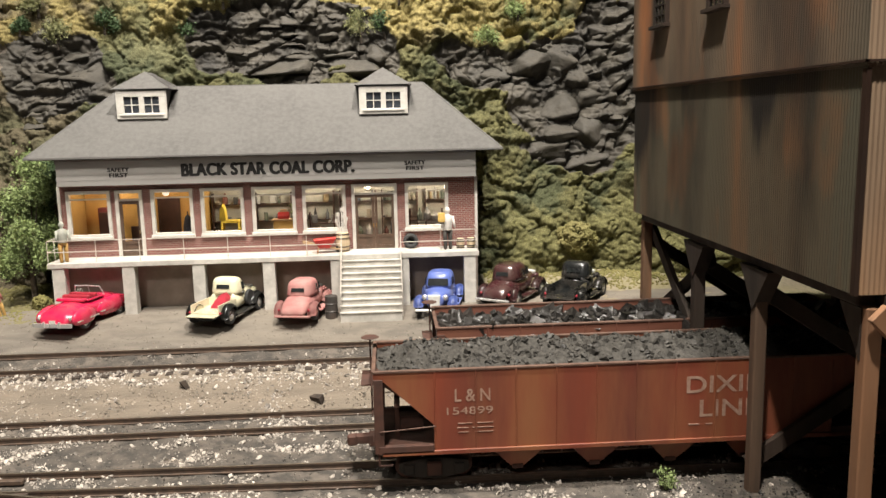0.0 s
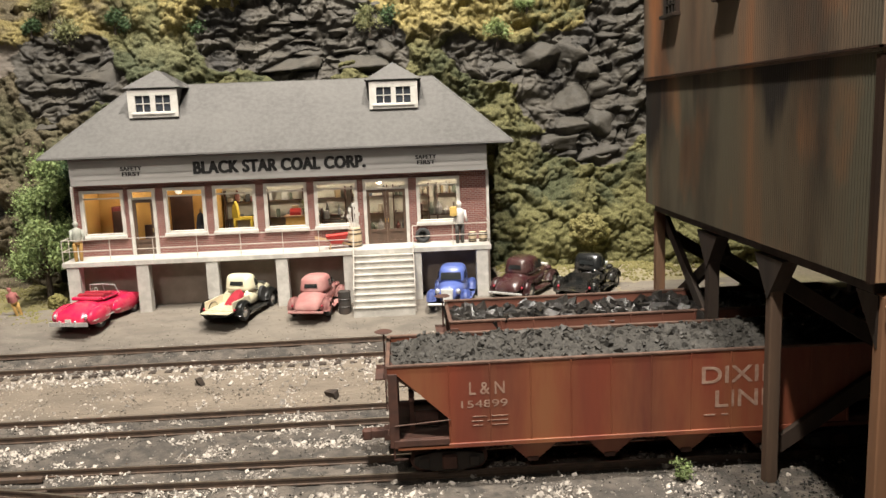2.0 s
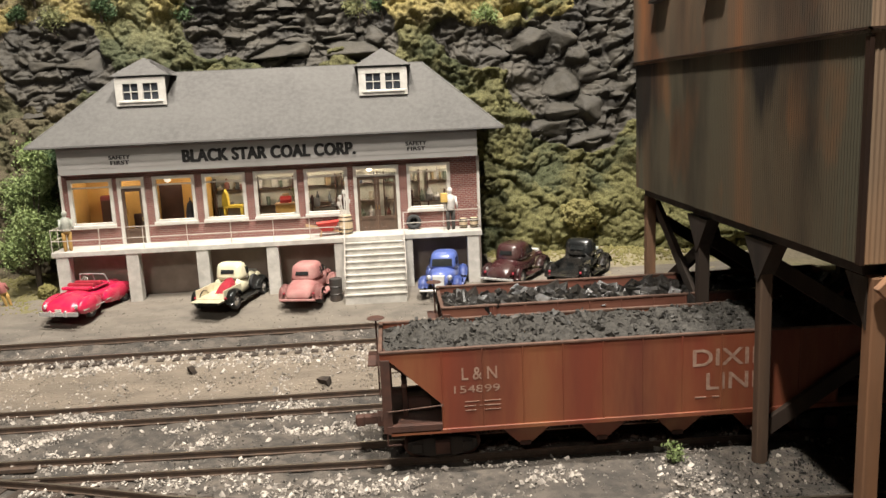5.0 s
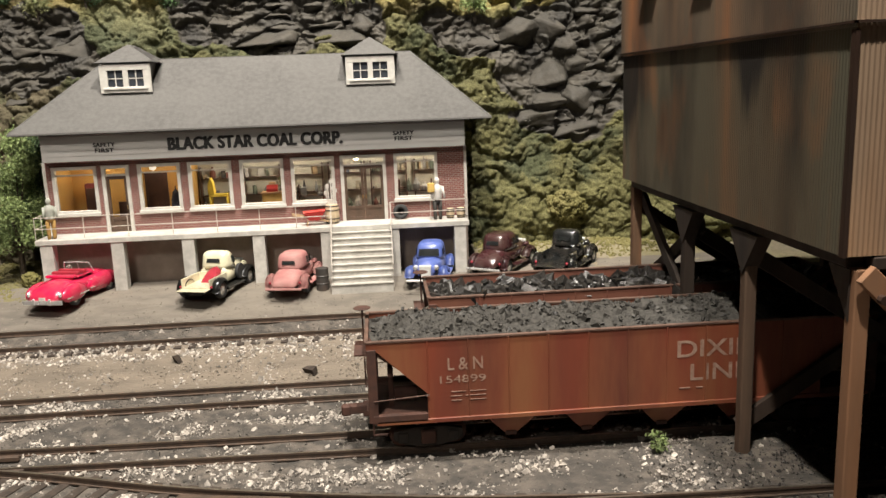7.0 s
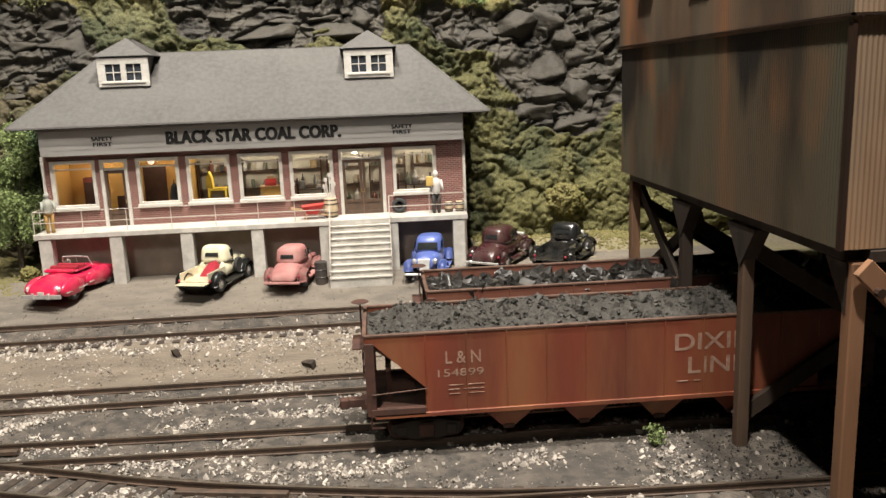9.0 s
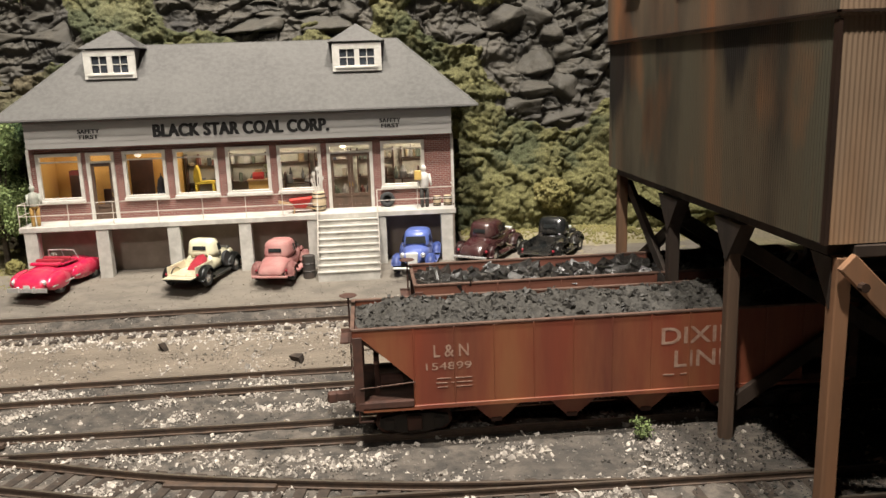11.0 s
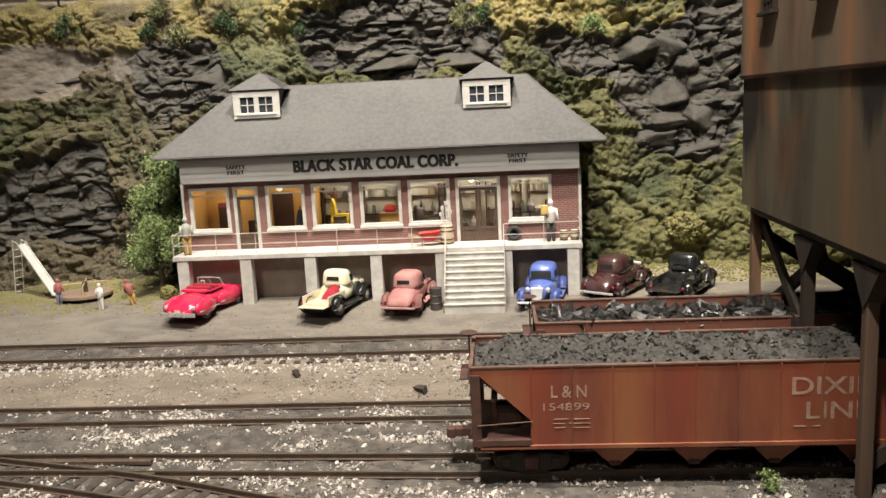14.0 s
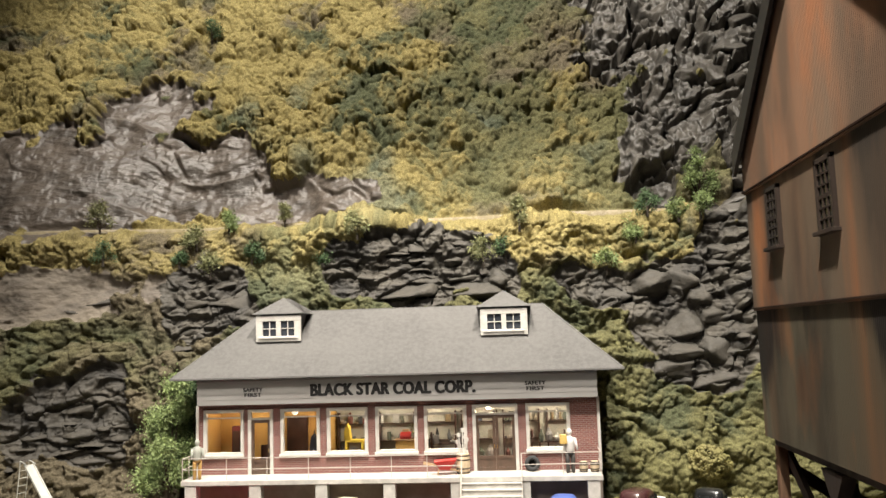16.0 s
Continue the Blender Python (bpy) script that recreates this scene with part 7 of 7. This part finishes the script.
# ---- inside the office ----
cab = thing("cabinet", "tall dark red cabinet in the office", "cabinet", pose(0.0205, 0.036, PORCH))
part("carcass", box(-0.005, 0.005, -0.004, 0.004, 0, 0.040, 0.0003), cloth("oxblood_paint", (0.16, 0.03, 0.025)), cab)
part("door_panel", box(-0.004, 0.004, -0.0047, -0.004, 0.004, 0.036, 0.0002), M_DKWOOD, cab)
desk = thing("desk", "dark wooden desk inside the office", "desk", pose(0.0270, 0.022, PORCH))
part("desktop", box(-0.011, 0.011, -0.006, 0.006, 0.0145, 0.0160, 0.0003), M_DKWOOD, desk)
for s in (-1, 1):
    part("pedestal", box(s * 0.0075 - 0.003, s * 0.0075 + 0.003, -0.005, 0.005, 0, 0.0145), M_DKWOOD, desk)
chair = thing("office_chair", "dark wooden office chair", "chair", pose(0.0500, 0.024, PORCH))
part("seat", box(-0.0045, 0.0045, -0.004, 0.004, 0.0090, 0.0102, 0.0003), M_DKWOOD, chair)
part("backrest", box(-0.0045, 0.0045, 0.0032, 0.0042, 0.0102, 0.0230, 0.0004), M_DKWOOD, chair)
for sx in (-1, 1):
    for sy in (-1, 1):
        part("leg", rod((sx * 0.004, sy * 0.0034, 0), (sx * 0.004, sy * 0.0034, 0.009), 0.0005, 6), M_DKWOOD, chair)
door_in = thing("inner_door", "dark inner door in the ochre wall", "door", pose(0.0765, 0.0472, PORCH))
part("leaf", box(-0.0095, 0.0095, -0.0006, 0.0006, 0, 0.046), M_DKWOOD, door_in)
part("frame", box(-0.0110, -0.0095, -0.0010, 0.0006, 0, 0.0475), M_DKWOOD, door_in)
rack = thing("coat_rack", "coat rack hung with a dark coat", "coat rack", pose(0.0985, 0.022, PORCH))
part("stand", rod((0, 0, 0), (0, 0, 0.036), 0.0006, 6), M_DKWOOD, rack)
part("coat", lathe([(0.0048, 0.010), (0.0046, 0.022), (0.0030, 0.030), (0.0008, 0.033)], 10), cloth("navy_coat", (0.035, 0.037, 0.05)), rack)
yellow = cloth("yellow_paint", (0.66, 0.47, 0.045))
stand = thing("display_chair", "yellow painted high-backed display chair in the window", "chair", pose(0.1370, 0.018, PORCH + 0.010))
part("plinth", box(-0.010, 0.012, -0.006, 0.008, -0.010, 0.006, 0.0003), M_DKWOOD, stand)
part("seat", box(-0.0075, 0.0095, -0.0045, 0.0045, 0.0150, 0.0175, 0.0004), yellow, stand)
part("backrest", prism([(-0.0085, 0.0175), (-0.0025, 0.0175), (-0.0035, 0.0270), (-0.0055, 0.0325), (-0.0080, 0.0270)], "y", -0.0045, 0.0045, 0.0003), yellow, stand)
for sx in (-0.0065, 0.0085):
    for sy in (-0.0036, 0.0036):
        part("leg", box(sx - 0.0009, sx + 0.0009, sy - 0.0009, sy + 0.0009, 0.006, 0.0150), yellow, stand)
counter = thing("shop_counter", "ochre wooden shop counter", "counter", pose(0.1860, 0.022, PORCH))
part("front", box(-0.010, 0.010, -0.005, 0.005, 0, 0.0255, 0.0003), cloth("ochre_wood", (0.45, 0.27, 0.07)), counter)
part("top", box(-0.011, 0.011, -0.006, 0.006, 0.0255, 0.0268, 0.0002), M_RAWWOOD, counter)
till = thing("cash_register", "red cash register on the counter", "cash register", pose(0.1850, 0.022, PORCH + 0.0268))
part("case", prism([(-0.003, 0), (0.003, 0), (0.003, 0.006), (0.0, 0.0062), (-0.003, 0.003)], "x", -0.005, 0.005, 0.0003), M_REDPAINT, till)
part("display", box(-0.003, 0.003, 0.0, 0.0026, 0.006, 0.0085, 0.0002), M_RAWWOOD, till)
plant = thing("window_plant", "leafy plant on the shop counter", "plant", pose(0.1945, 0.024, PORCH + 0.0268))
part("pot", lathe([(0.0016, 0), (0.0024, 0.0036), (0.0020, 0.0036)], 10), M_BARREL, plant)
prs = np.random.RandomState(3)
v, f = lumps(40, lambda i: tuple(np.array([0, 0, 0.009]) + prs.normal(size=3) * np.array([0.0024, 0.0022, 0.0030])), lambda k: prs.uniform(0.0007, 0.0014, k), prs)
mesh_np("leaves", v, f, LEAFS["sage"], False, plant)
# shelves full of goods along the shop's back wall and behind the windows
GOODS = [cloth("card_" + n, c) for n, c in (("white", (0.45, 0.44, 0.41)), ("cream", (0.36, 0.32, 0.25)), ("red", (0.17, 0.07, 0.055)), ("blue", (0.12, 0.13, 0.16)), ("green", (0.11, 0.13, 0.10)), ("ochre", (0.24, 0.18, 0.10)), ("grey", (0.26, 0.26, 0.25)), ("pale", (0.40, 0.39, 0.37)), ("slate", (0.15, 0.155, 0.16)), ("black", (0.04, 0.04, 0.04)))]
gr = random.Random(8)
for sx, sy, wd, levels in ((0.132, 0.055, 0.034, 3), (0.172, 0.055, 0.034, 3), (0.212, 0.055, 0.034, 3), (0.252, 0.055, 0.034, 3), (0.292, 0.055, 0.034, 3), (0.334, 0.055, 0.034, 3), (0.224, 0.024, 0.030, 2), (0.316, 0.026, 0.030, 2)):
    sh = thing("shop_shelf", "wooden shop shelf crowded with goods", "shelf", pose(sx, sy, PORCH), "shop shelves")
    for k in range(levels):
        z = 0.005 + k * 0.0165
        part("shelf_board", box(-wd / 2, wd / 2, -0.0035, 0.0035, z - 0.0006, z), M_DKWOOD, sh)
        x = -wd / 2 + 0.001
        while x < wd / 2 - 0.003:
            w_, h_ = gr.uniform(0.0018, 0.0080), gr.uniform(0.0025, 0.0135)
            if gr.random() < 0.72:
                g = thing("goods_box", "small coloured carton on a shop shelf", "box", pose(sx + x + w_ / 2, sy + gr.uniform(-0.002, 0.001), PORCH + z, 0, 0, gr.uniform(-20, 20)), "goods on the shelves")
                if gr.random() < 0.6:
                    part("tin", lathe([(w_ * 0.30, 0), (w_ * 0.42, h_ * 0.1), (w_ * 0.45, h_ * 0.5), (w_ * 0.22, h_ * 0.75), (w_ * 0.12, h_)], 8), gr.choice(GOODS), g)
                else:
                    part("carton", box(-w_ / 2 + 0.0002, w_ / 2 - 0.0002, -0.0020, 0.0020, 0, h_ * 0.7, 0.0002), gr.choice(GOODS), g)
            x += w_ + gr.uniform(0.0002, 0.002)
    for s in (-1, 1):
        part("upright", box(s * wd / 2 - 0.0006, s * wd / 2 + 0.0006, -0.0035, 0.0035, 0, 0.005 + levels * 0.0165 - 0.006), M_DKWOOD, sh)
# spotlights on their ceiling track
track_bar = thing("lighting_track", "black lighting track under the ceiling", "lighting track")
part("bar", box(-1.0, 1.6, -0.66, -0.63, 1.86, 1.9), M_SHADE, track_bar)
for eye, target, watts, cone in TRACK_LAMPS:
    e = Vector(eye)
    d = (Vector(target) - e).normalized()
    sp = thing("track_spotlight", "black cylindrical spotlight on a ceiling track", "spotlight", None, "track spotlights")
    part("housing", rod(e - d * 0.16, e - d * 0.05, 0.045, 16), M_SHADE, sp)
    part("hanger", rod(e - d * 0.10, (e.x, e.y - 0.02, 1.88), 0.008, 8), M_SHADE, sp)
